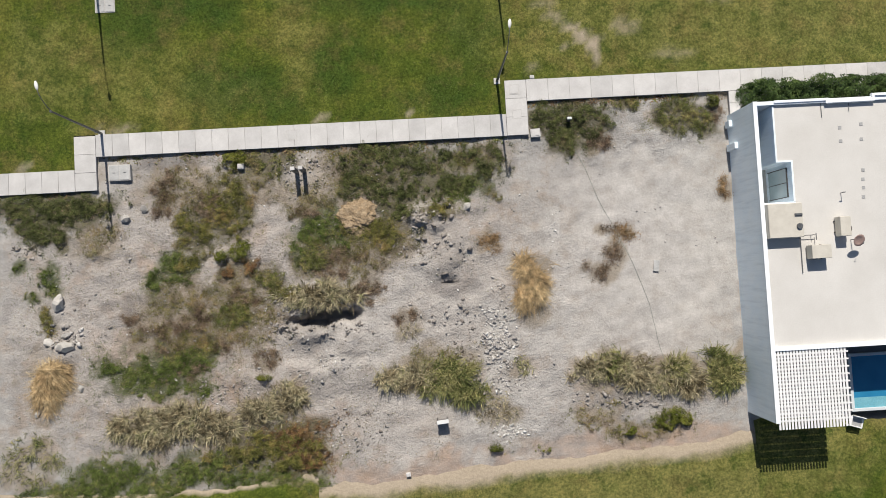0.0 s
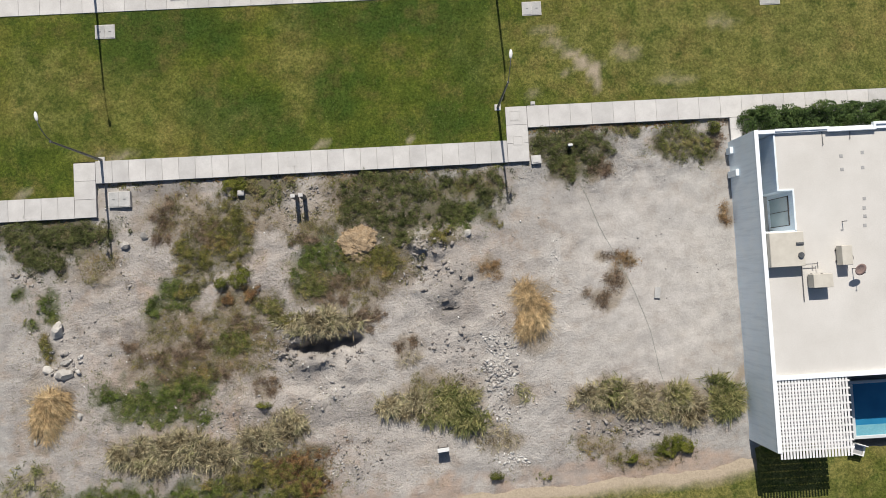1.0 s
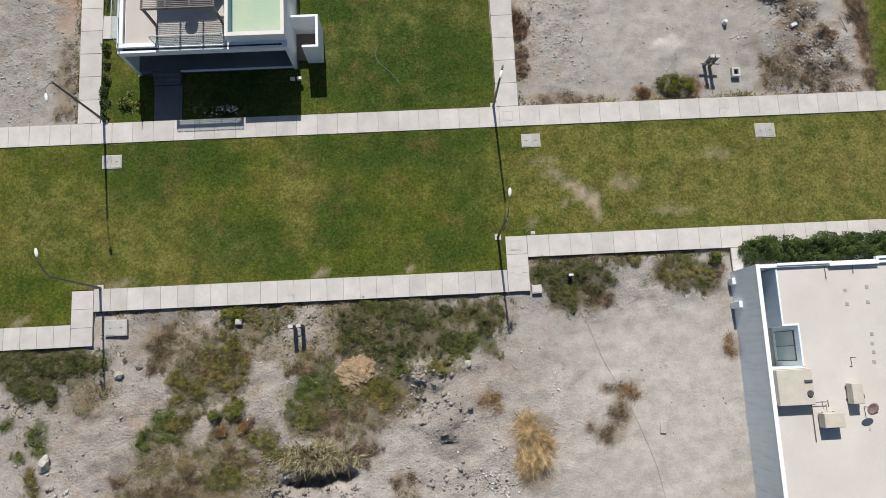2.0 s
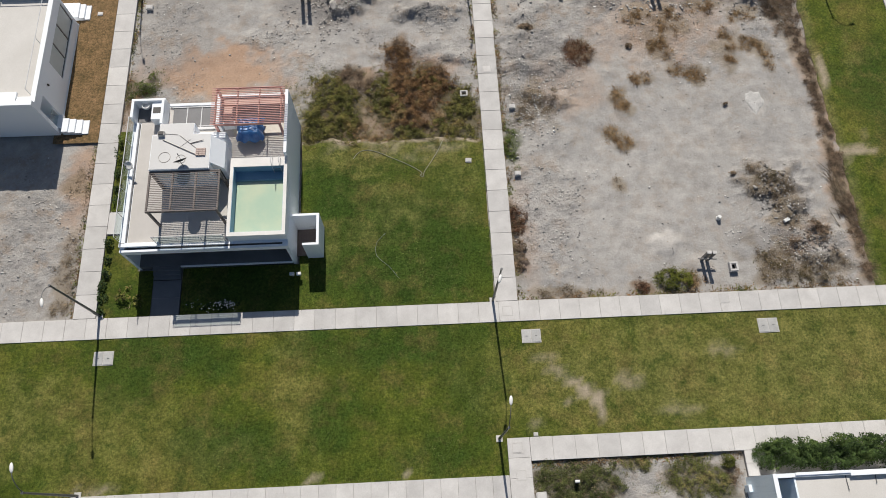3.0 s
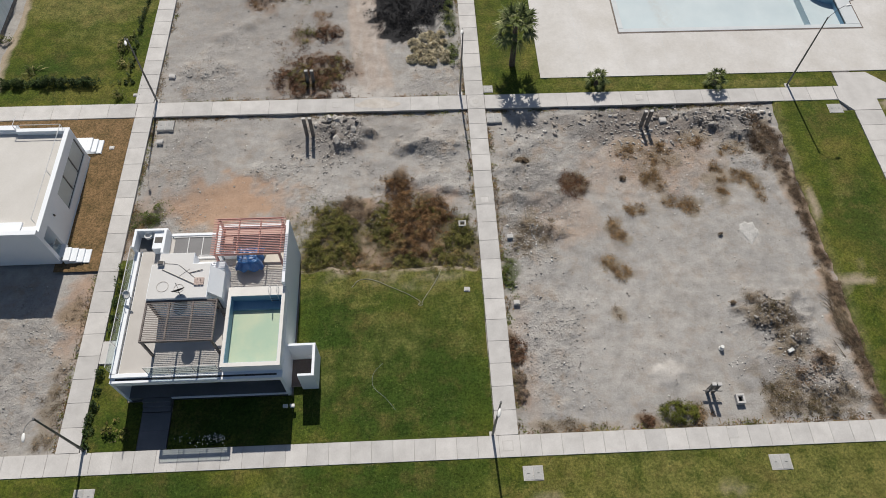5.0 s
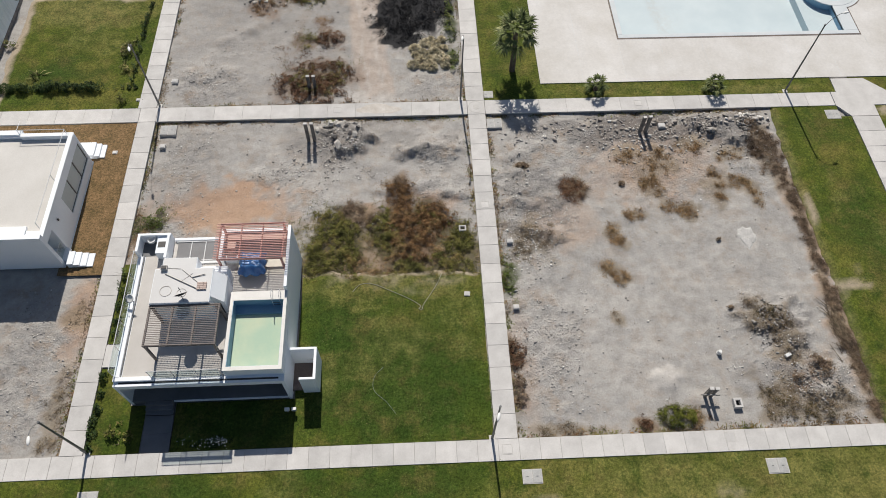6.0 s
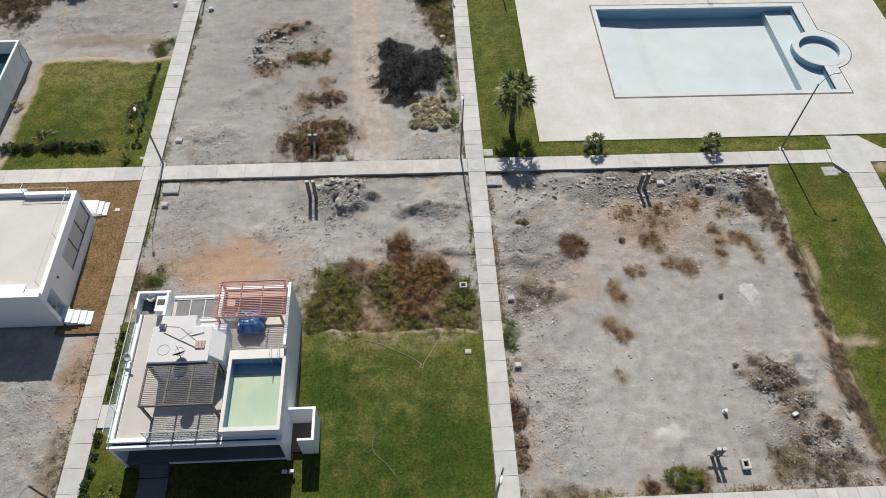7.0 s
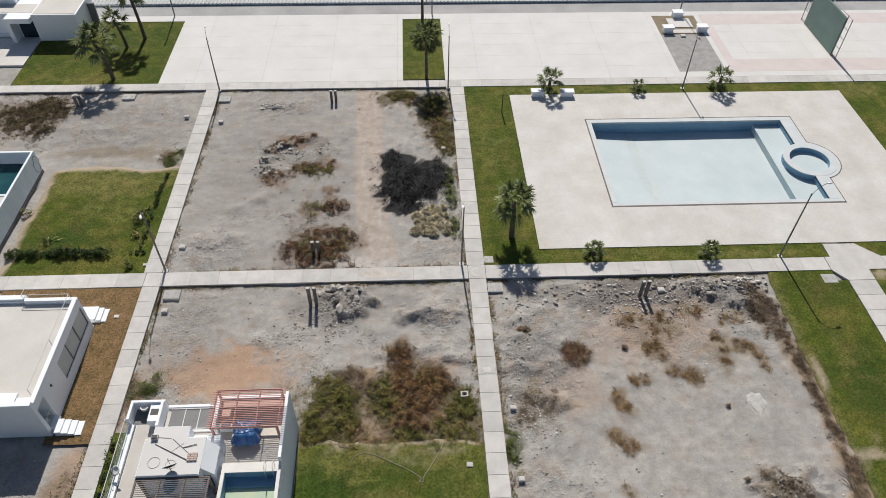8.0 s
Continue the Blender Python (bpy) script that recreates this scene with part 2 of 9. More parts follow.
def tube(bm, a, b, r0, r1=None, n=8):
    """A tapered round bar from a to b."""
    a, b = Vector(a), Vector(b)
    r1 = r0 if r1 is None else r1
    d = b - a
    m = Matrix.Translation((a + b) / 2) @ d.to_track_quat("Z", "Y").to_matrix().to_4x4()
    bmesh.ops.create_cone(bm, cap_ends=True, segments=n, radius1=r0, radius2=r1, depth=d.length, matrix=m)
    return bm


def mesh_from(name, verts, faces, material, parent=None):
    """A mesh from number arrays: faces all of the same count of corners."""
    me = bpy.data.meshes.new(name)
    verts, faces = np.asarray(verts, np.float32), np.asarray(faces, np.int32)
    k = faces.shape[1]
    me.vertices.add(len(verts))
    me.vertices.foreach_set("co", verts.ravel())
    me.loops.add(faces.size)
    me.loops.foreach_set("vertex_index", faces.ravel())
    me.polygons.add(len(faces))
    me.polygons.foreach_set("loop_start", np.arange(0, faces.size, k, dtype=np.int32))
    me.update(calc_edges=True)
    me.validate()
    me.materials.append(material)
    ob = new(name, me)
    ob.parent = parent
    return ob


def wave(x, y, s=1.0, seed=0):
    """Smooth value noise in 0..1 for arrays."""
    rng = np.random.RandomState(seed + 11)
    tab = rng.rand(64, 64)
    x, y = np.asarray(x, float) * s + 1000.3, np.asarray(y, float) * s + 1000.7
    i, j = np.floor(x).astype(int), np.floor(y).astype(int)
    u, v = x - i, y - j
    u, v = u * u * (3 - 2 * u), v * v * (3 - 2 * v)
    t = lambda a, b: tab[a % 64, b % 64]
    return (t(i, j) * (1 - u) + t(i + 1, j) * u) * (1 - v) + (t(i, j + 1) * (1 - u) + t(i + 1, j + 1) * u) * v


def blob(x, y, rows):
    """The strength of soft patches (x, y, half width, half depth, strength) at points."""
    out = np.zeros_like(x)
    wx, wy = (wave(x, y, 0.9, 301) - 0.5) * 1.3 + (wave(x, y, 2.9, 302) - 0.5) * 0.7, (wave(x, y, 0.9, 303) - 0.5) * 1.3 + (wave(x, y, 2.9, 304) - 0.5) * 0.7
    for cx, cy, rx, ry, k in rows:
        m = min(rx, ry, 1.6)
        d = ((x + wx * m - cx) / rx) ** 2 + ((y + wy * m - cy) / ry) ** 2
        out = np.maximum(out, k * np.clip(1.25 - d, 0, 1))
    return out


def set_tone(ob, r, g, b, a):
    layer = ob.data.attributes.new("tone", "FLOAT_COLOR", "POINT")
    layer.data.foreach_set("color", np.stack([r, g, b, a], 1).astype(np.float32).ravel())


# ---- ground ----
WALK_Z = 0.10
ORANGE = [(-4.0, 4.0, 2.1, 1.4, 0.9), (-19.4, -4.2, 2.1, 2.1, 0.5), (0.6, -3.9, 2.8, 2.1, 0.35), (-9.7, -12.4, 3.5, 0.9, 0.35), (0.9, -12.2, 10.1, 1.3, 0.45),
          (13.3, -11.3, 7.2, 1.1, 0.45), (-7.4, -9.1, 2.1, 2.1, 0.4), (-9.0, -2.0, 18.0, 12.0, 0.24), (10.0, -3.0, 10.0, 11.0, 0.1), (-17.6, 1.6, 0.7, 0.8, 0.6), (-16.6, -1.6, 1.3, 1.8, 0.4), (-11.0, 3.4, 1.2, 0.7, 0.5), (-9.4, -2.9, 0.9, 1.2, 0.4), (-3.1, 35.4, 0.8, 2.2, 0.7), (-2.2, 38.2, 1.4, 1.2, 0.7), (-13.4, 39.6, 5.0, 2.6, 0.95), (-3.1, 33.8, 4.6, 2.6, 0.6), (1.8, 34.6, 3.5, 2.4, 0.6)]
ORANGE_B = [(20.5, 45.2, 5.0, 2.2, 0.35), (12.1, 37.2, 3.4, 2.6, 0.3), (19.8, 42.4, 5.5, 3.9, 0.4), (7.9, 25.6, 0.8, 5.6, 0.25), (2.8, 39.3, 1.7, 1.1, 0.5), (-22.6, 30.6, 1.0, 4.2, 0.6), (-19.4, 36.0, 0.9, 6.0, 0.4),
            (30.5, 33.0, 0.9, 13.0, 0.55)]
PALE = [(-3.0, -3.0, 9.0, 7.0, 0.65), (-11.0, 4.0, 14.0, 5.0, 0.35), (-20.0, -2.0, 5.0, 6.0, 0.3), (14.5, 1.0, 6.5, 7.5, 0.7), (4.1, -4.1, 1.2, 3.0, 0.9), (-7.2, -3.8, 2.8, 1.4, 0.6), (-2.5, -9.7, 3.9, 1.7, 0.5), (8.5, -2.0, 4.6, 5.0, 0.6),
        (-24.6, -1.1, 2.1, 2.1, 0.4), (4.0, -8.0, 4.5, 3.5, 0.6), (-2.0, 49.9, 2.6, 1.2, 0.8), (8.1, 2.5, 0.5, 1.8, 0.8), (14.8, 8.4, 0.9, 0.9, 0.8), (25.8, 35.4, 0.5, 1.0, 0.6), (13.0, 30.5, 5.0, 1.0, 0.22), (20.0, 33.0, 5.0, 2.0, 0.15)]
PALE_B = [(17.25, 24.7, 1.1, 0.75, 1.3), (2.7, 45.8, 1.8, 1.2, 0.5), (-0.6, 39.7, 2.2, 1.1, 0.5), (9.5, 26.4, 2.3, 3.3, 0.3), (14.5, 26.6, 6.9, 2.5, 0.2), (-15.0, 55.0, 5.0, 4.0, 0.25)]
MURKY = [(-16.6, 0.0, 1.1, 0.9, 0.3), (-16.8, 6.6, 1.6, 1.2, 0.25), (-4.6, 3.0, 1.6, 0.5, 0.3), (-18.7, -1.4, 1.7, 1.4, 0.6), (-15.9, 8.0, 2.1, 0.7, 0.6), (-7.1, -1.5, 3.5, 1.1, 0.6), (1.5, -0.1, 1.8, 1.4, 0.5), (-7.9, -3.4, 1.4, 1.4, 0.35),
         (12.5, -8.1, 2.9, 0.7, 0.5), (-5.2, -6.4, 4.2, 0.9, 0.4), (-6.0, 45.5, 3.6, 2.3, 0.45), (10.3, 39.9, 3.1, 2.7, 0.25), (27.4, 46.1, 3.8, 2.5, 0.4), (19.5, 46.0, 6.5, 1.8, 0.7), (13.0, 46.6, 4.0, 0.8, 0.5), (25.2, 46.0, 0.8, 0.6, 0.9), (28.7, 46.4, 1.0, 0.8, 0.8), (9.0, 36.0, 1.8, 1.6, 0.3)]
MURKY_B = [(-12.0, 63.0, 9.0, 15.0, 0.22), (25.8, 28.2, 2.0, 2.2, 0.75), (25.1, 23.3, 3.0, 2.0, 0.45), (-1.4, 46.8, 2.8, 1.8, 0.3), (2.2, 45.2, 2.7, 1.2, 0.35), (-17.0, 43.5, 3.5, 5.0, 0.2), (-10.6, 64.5, 5.0, 5.0, 0.25), (-30.0, 71.0, 9.0, 5.0, 0.2)]
BURNT = [(-0.4, 61.6, 2.2, 3.9, 1.7), (1.2, 60.2, 1.9, 2.8, 1.7), (0.3, 58.0, 1.7, 1.5, 1.7), (3.4, 62.2, 1.5, 2.5, 1.6), (-1.2, 64.3, 1.2, 1.6, 1.7)]
HEAPS = [(17.25, 24.7, 1.0, 0.7, 0.22), (27.6, 23.6, 1.6, 1.6, 0.25), (0.0, 4.2, 1.0, 1.0, 0.4), (-4.6, 45.9, 1.8, 1.5, 0.45), (26.0, 28.4, 1.8, 1.9, 0.35), (27.0, 46.3, 3.6, 1.6, 0.4), (3.4, 60.0, 2.0, 3.0, 0.3), (1.2, 0.6, 0.9, 0.6, 0.25), (1.2, 44.6, 2.4, 0.8, 0.25), (30.1, 33.0, 0.6, 14.0, 0.14),
         (-23.0, -3.5, 1.0, 0.8, 0.3)]
TRACK = [-1.9, -2.85, -3.35, -3.8]      # where the drive runs, from south to north
PITS = [(-6.6, -2.25, 2.1, 0.46, 1.9), (1.5, -0.35, 0.6, 0.14, 0.4), (-7.2, -4.4, 2.6, 1.6, 0.3)]


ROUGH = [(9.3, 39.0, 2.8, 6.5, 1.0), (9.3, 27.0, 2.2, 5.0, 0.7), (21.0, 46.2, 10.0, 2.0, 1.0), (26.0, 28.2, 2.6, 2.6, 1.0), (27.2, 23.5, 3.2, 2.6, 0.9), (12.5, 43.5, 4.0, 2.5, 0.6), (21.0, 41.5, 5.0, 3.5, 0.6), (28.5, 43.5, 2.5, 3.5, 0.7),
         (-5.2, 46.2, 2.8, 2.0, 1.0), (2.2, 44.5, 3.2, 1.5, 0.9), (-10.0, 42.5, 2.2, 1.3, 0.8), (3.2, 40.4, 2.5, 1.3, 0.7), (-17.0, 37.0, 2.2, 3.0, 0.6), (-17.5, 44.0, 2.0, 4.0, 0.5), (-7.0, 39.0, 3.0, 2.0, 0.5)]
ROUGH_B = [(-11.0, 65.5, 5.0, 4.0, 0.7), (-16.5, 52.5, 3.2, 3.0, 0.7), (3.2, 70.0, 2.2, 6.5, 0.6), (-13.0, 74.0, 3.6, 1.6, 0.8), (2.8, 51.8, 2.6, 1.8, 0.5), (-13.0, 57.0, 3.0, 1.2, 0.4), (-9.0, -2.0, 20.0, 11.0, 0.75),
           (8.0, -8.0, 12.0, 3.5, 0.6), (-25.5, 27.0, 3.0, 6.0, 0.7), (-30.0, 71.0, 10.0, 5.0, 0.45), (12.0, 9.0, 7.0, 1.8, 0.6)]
RIDGES = [(-20.6, 2.4, -17.6, 2.5, 0.06), (-20.4, 1.4, -18.0, 1.2, 0.06), (-0.6, 3.4, 1.2, 3.0, 0.15), (0.6, 1.7, 2.4, 2.3, 0.14), (2.0, 0.6, 3.0, 1.6, 0.12), (-1.2, 0.6, 0.8, 0.2, 0.09), (1.2, 3.0, 2.6, 3.8, 0.12), (-9.4, -3.6, -4.4, -3.9, 0.08), (-12.6, -5.6, -9.6, -6.2, 0.08), (2.0, -2.6, 3.6, -1.4, 0.07),
          (0.3, 44.0, 1.8, 45.0, 0.16), (1.8, 45.0, 4.2, 44.0, 0.2), (1.2, 44.3, 3.6, 43.5, 0.12), (7.3, 41.6, 12.6, 41.7, 0.12), (7.2, 38.9, 10.8, 39.3, 0.14), (7.5, 37.2, 11.4, 36.0, 0.12), (8.0, 43.4, 10.8, 44.2, 0.1), (7.2, 40.3, 9.8, 40.2, 0.1),
          (-3.2, 40.3, 2.0, 41.1, 0.07), (2.6, 39.9, 5.3, 40.0, 0.09), (-16.2, 57.0, -11.8, 60.6, 0.12), (-13.2, 66.3, -9.0, 68.2, 0.15), (-13.6, 64.6, -12.4, 62.2, 0.16), (-18.5, 53.0, -15.0, 53.2, 0.1), (-40.0, 70.4, -27.0, 70.0, 0.06), (-40.0, 68.6, -27.0, 68.4, 0.06)]


def ridges(x, y):
    """Low spoil ridges and eroded steps along lines (x0, y0, x1, y1, height)."""
    out = np.zeros_like(x)
    wx, wy = (wave(x, y, 0.8, 311) - 0.5) * 1.0 + (wave(x, y, 2.4, 313) - 0.5) * 0.5, (wave(x, y, 0.8, 312) - 0.5) * 1.0 + (wave(x, y, 2.4, 314) - 0.5) * 0.5
    for x0, y0, x1, y1, h in RIDGES:
        px, py = x + wx - x0, y + wy - y0
        dx, dy = x1 - x0, y1 - y0
        n2 = dx * dx + dy * dy
        u = np.clip((px * dx + py * dy) / n2, 0, 1)
        ex, ey = px - u * dx, py - u * dy
        d = np.hypot(ex, ey)
        side = ey > 0
        out = np.maximum(out, 1.9 * h * np.exp(-(d / np.where(side, 0.7, 0.26)) ** 2) * (0.4 + 1.1 * wave(x, y, 1.3, 315)))
    return out


def ground_height(x, y):
    z = -0.13 + 0.10 * (wave(x, y, 0.35, 1) - 0.5) + 0.10 * (wave(x, y, 1.1, 2) - 0.5) + 0.06 * (wave(x, y, 2.6, 3) - 0.5)
    rough = 0.5 + 0.9 * wave(x, y, 0.18, 5)
    wild = np.clip(blob(x, y, ROUGH + ROUGH_B), 0, 1)
    z += (0.015 + 0.04 * wild) * rough * (wave(x, y, 4.0, 4) - 0.5)
    z += wild * (0.16 * (wave(x, y, 1.7, 8) - 0.5) + 0.11 * (wave(x, y, 3.1, 9) - 0.5)) + ridges(x, y)
    z += blob(x, y, HEAPS) * (0.75 + 0.5 * wave(x, y, 1.9, 7))
    z -= blob(x, y, PITS)
    return z


def wheel_track(x, y):
    """A worn earth drive over the far plot: its tan width and its two paler ruts."""
    middle = np.interp(y, [49.7, 56.0, 64.0, 77.2], TRACK)
    d = np.abs(x - middle + 0.25 * (wave(x, y, 0.4, 331) - 0.5))
    on = np.clip((y - 49.5) / 2.0, 0, 1) * (y < 77.4)
    band = 0.42 * np.clip(1.5 - (d / 1.42) ** 4, 0, 1) * (0.6 + 0.7 * wave(x, y, 0.8, 332)) * on
    ruts = np.exp(-((d - 0.62) / 0.24) ** 2) * (0.25 + 0.6 * wave(x, y, 0.5, 333)) * on
    return 1.05 * band, np.maximum(0.7 * band, 0.9 * ruts)


def build_ground():
    step = 0.22
    far = [60.0, 120.0, 300.0, 900.0, 3000.0]
    xs = np.concatenate([[-60 - f for f in far[::-1]], np.arange(-60, 68.01, step * 1.2), [68 + f for f in far]])
    ys = np.concatenate([[-16 - f for f in far[::-1]], np.arange(-16, 50, step), np.arange(50, 97.01, step * 1.6), [97 + f for f in far]])
    X, Y = np.meshgrid(xs, ys)
    x, y = X.ravel(), Y.ravel()
    z = ground_height(x, y)
    flat = (x < -58) | (x > 66) | (y > 95) | (y < -15)
    z[flat] = -0.12
    paved = (y > 50.0) & (x > 7.2) | (y > 78.0) & (x > -27.0)     # bed of the terrace, pool and courts
    z[paved] = np.where((x[paved] > 18.6) & (x[paved] < 46.4) & (y[paved] > 56) & (y[paved] < 71.2), -2.2, -0.12)
    house_pool = (x > 25.6) & (x < 35) & (y > -10.6) & (y < -5.6)
    z[house_pool] = -1.8
    nx, ny = len(xs), len(ys)
    i = (np.arange(ny - 1)[:, None] * nx + np.arange(nx - 1)[None, :]).ravel()
    ob = mesh_from("ground", np.stack([x, y, z], 1), np.stack([i, i + 1, i + nx + 1, i + nx], 1), SOIL)
    ob.data.polygons.foreach_set("use_smooth", np.ones(len(ob.data.polygons), bool))
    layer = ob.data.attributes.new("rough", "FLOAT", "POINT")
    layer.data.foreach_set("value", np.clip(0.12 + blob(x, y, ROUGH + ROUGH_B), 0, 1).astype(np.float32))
    band, ruts = wheel_track(x, y)
    set_tone(ob, np.maximum(blob(x, y, ORANGE + ORANGE_B), band), np.maximum(blob(x, y, PALE + PALE_B), ruts), blob(x, y, MURKY + MURKY_B) * (1 - np.minimum(band * 5, 1)), blob(x, y, BURNT))
    tagged(ob, "dusty grey-brown bare soil with stains and rubble", "ground", kind="structure")


build_ground()


# ---- lawns ----
def lawn(label, rects, ragged=None, z=0.045, step=0.4, dry=(), deep=(), bare=(), brown=0.0, hem=1.0, skew=0.0, fade=0.0):
    """Mown grass on rectangles (x0, x1, y0, y1); ragged: the side ('n', 's', 'e', 'w') that frays into the soil, and by how much; skew: how far the north edge climbs from west to east; fade: width over which the frayed side thins out to bare earth."""
    vs, fs, hems, thins, base = [], [], [], [], 0
    for x0, x1, y0, y1 in rects:
        nx, ny = max(2, int((x1 - x0) / step) + 1), max(2, int((y1 - y0) / step) + 1)
        X, Y = np.meshgrid(np.linspace(x0, x1, nx), np.linspace(y0, y1, ny))
        edge, thin = np.zeros_like(X), np.zeros_like(X)
        U, V = (X - x0) / (x1 - x0), (Y - y0) / (y1 - y0)
        Y = Y + skew * U * V
        Z = z + 0.03 * (wave(X, Y, 0.8, 21) - 0.5) + 0.02 * (wave(X, Y, 2.7, 22) - 0.5)
        for side, amount in (ragged or {}).items():
            w = {"n": V, "s": 1 - V, "e": U, "w": 1 - U}[side]
            push = amount * ((wave(X, Y, 0.33, 23) - 0.5) * 1.3 + (wave(X, Y, 1.4, 24) - 0.5) * 0.7) * w ** 3
            if side in "ns":
                Y = Y + push
            else:
                X = X + push
            Z = Z - 0.15 * np.clip(w - 0.97, 0, 1) / 0.03 * (w > 0.97)
            if side in "ns":
                Y = Y + 0.16 * (wave(X, Y, 3.3, 25) - 0.5) * (w > 0.93)
            else:
                X = X + 0.16 * (wave(X, Y, 3.3, 25) - 0.5) * (w > 0.93)
            if fade:
                gone = (1 - w) * (y1 - y0 if side in "ns" else x1 - x0)
                thin = np.maximum(thin, np.clip(1.25 - gone / fade - 0.5 * (wave(X, Y, 0.9, 26) - 0.5), 0, 1))
            edge = np.maximum(edge, np.clip((w - (1 - min(0.4, 0.9 / (y1 - y0 if side in "ns" else x1 - x0)))) / 0.12, 0, 1))
        i = (np.arange(ny - 1)[:, None] * nx + np.arange(nx - 1)[None, :]).ravel() + base
        hems.append(edge.ravel())
        thins.append(thin.ravel())
        vs.append(np.stack([X.ravel(), Y.ravel(), Z.ravel()], 1))
        fs.append(np.stack([i, i + 1, i + nx + 1, i + nx], 1))
        base += nx * ny
    v = np.concatenate(vs)
    ob = mesh_from("lawn", v, np.concatenate(fs), LAWN)
    ob.data.polygons.foreach_set("use_smooth", np.ones(len(ob.data.polygons), bool))
    x, y = v[:, 0], v[:, 1]
    set_tone(ob, np.maximum(blob(x, y, dry), 0.5 * hem * np.concatenate(hems)), blob(x, y, deep), np.maximum(np.maximum(blob(x, y, bare), 1.3 * np.concatenate(thins)), 0.3 * hem * np.concatenate(hems) ** 2), np.full(len(x), float(brown)))
    return tagged(ob, label, "lawn", kind="stuff")


lawn("broad mown green lawn with yellowed patches between two walks", [(-40, -21.69, 7.9, 19.5), (-21.69, 5.5, 10.05, 19.5), (5.5, 44, 12.2, 19.5)],
     dry=[(9.6, 16.1, 2.9, 1.5, 0.6), (-23.4, 14.4, 3.1, 3.4, 0.4), (-17.9, 11.7, 1.7, 0.7, 0.3), (14.2, 17.0, 6.6, 2.5, 0.35), (-7.2, 15.0, 1.2, 3.6, 0.3), (22.0, 15.0, 7.0, 3.0, 0.35), (30, 17, 5, 3, 0.35), (-14.0, 12.0, 5, 1.2, 0.2), (24.0, 15.8, 20.0, 5.0, 0.6), (-20.0, 13.0, 8.0, 3.0, 0.3), (-7.5, 15.5, 1.4, 5.0, 0.3)],
     deep=[(-15.8, 18.4, 5.4, 1.7, 0.8), (-5.0, 13.9, 2.1, 2.8, 0.7), (-0.5, 18.3, 5.8, 1.7, 0.8), (-11.4, 12.3, 4.5, 1.8, 0.75), (1.3, 11.4, 3.1, 1.3, 0.7), (-17.5, 16.6, 2.6, 2.0, 0.6), (-6, 18.6, 3, 1.4, 0.7), (3.5, 15, 2, 3, 0.5)],
     bare=[(13.4, 15.4, 1.1, 0.4, 0.3), (8.3, 16.9, 1.0, 0.3, 0.35), (9.6, 14.4, 0.6, 0.2, 0.4), (16.5, 13.4, 1.6, 0.35, 0.22), (7.4, 13.0, 0.5, 0.4, 0.3), (20.0, 17.2, 1.4, 0.5, 0.22), (9.2, 16.2, 0.9, 0.35, 0.45), (10.1, 15.5, 0.7, 0.35, 0.6), (10.9, 14.9, 0.55, 0.45, 0.8), (11.4, 14.2, 0.4, 0.6, 0.9), (11.6, 13.5, 0.35, 0.5, 0.8), (-6.4, 10.3, 0.8, 0.25, 0.7), (-1.0, 10.3, 0.9, 0.2, 0.6), (-19.0, 10.4, 1.4, 0.3, 0.5), (-25.0, 8.2, 0.6, 0.3, 0.7)])
lawn("sunburnt lawn fading out into bare earth", [(-7.5, 20.0, -30, -12.7)], {"n": 0.4}, dry=[(-4, -14.6, 40, 2.8, 0.7), (8, -15.0, 22, 5.0, 0.95)], skew=1.8, fade=0.8)
lawn("green lawn running out beside wild growth", [(-30.0, -7.5, -30, -12.2)], {"n": 0.6}, fade=0.15, hem=0.3)
lawn("green lawn beside the house pool", [(20.0, 50.0, -40, -10.3)], {"n": 0.5}, dry=[(22, -12.5, 6, 4, 0.6), (30, -12, 9, 2, 0.35)])
lawn("lush green garden lawn beside the white house", [(-7.35, 5.42, 20.9, 33.3)], {"n": 0.6}, fade=0.3, hem=0.25,
     bare=[(-1.5, 32.6, 1.6, 0.5, 0.3), (2.6, 32.5, 1.8, 0.4, 0.35), (-5.0, 32.7, 1.3, 0.4, 0.3), (0.6, 31.6, 0.9, 0.3, 0.2)],
     dry=[(-1.0, 32.2, 7.0, 1.3, 0.6), (-0.7, 28.0, 2.2, 1.4, 0.35), (-5.2, 25.4, 0.9, 1.9, 0.35), (-1.0, 32.6, 6.5, 0.6, 0.35), (3.5, 29.5, 2, 3, 0.25), (-1.5, 29.0, 3.0, 1.2, 0.3), (-2.5, 26.2, 1.6, 1.4, 0.3)],
     deep=[(-1.0, 25.2, 7.8, 5.6, 0.85), (-1.0, 27.0, 7.5, 7.0, 0.5), (-0.8, 23.2, 5.7, 2.2, 1.1), (-4.5, 28.6, 2.6, 3.4, 1.2), (1.2, 24.4, 2.2, 1.6, 1.4), (-6.2, 31.0, 1.8, 1.6, 0.8), (2.6, 23, 2.5, 2, 0.8), (1.5, 30, 1.5, 1, 0.5)])
lawn("narrow garden lawn round the white house", [(-20.22, -16.85, 20.9, 24.0), (-14.95, -7.36, 20.9, 24.05), (-20.22, -17.95, 24.0, 26.6), (-20.22, -17.95, 28.4, 34.6)],
     deep=[(-19, 22.3, 2, 2, 0.5), (-11, 22.5, 4, 2, 0.9)])
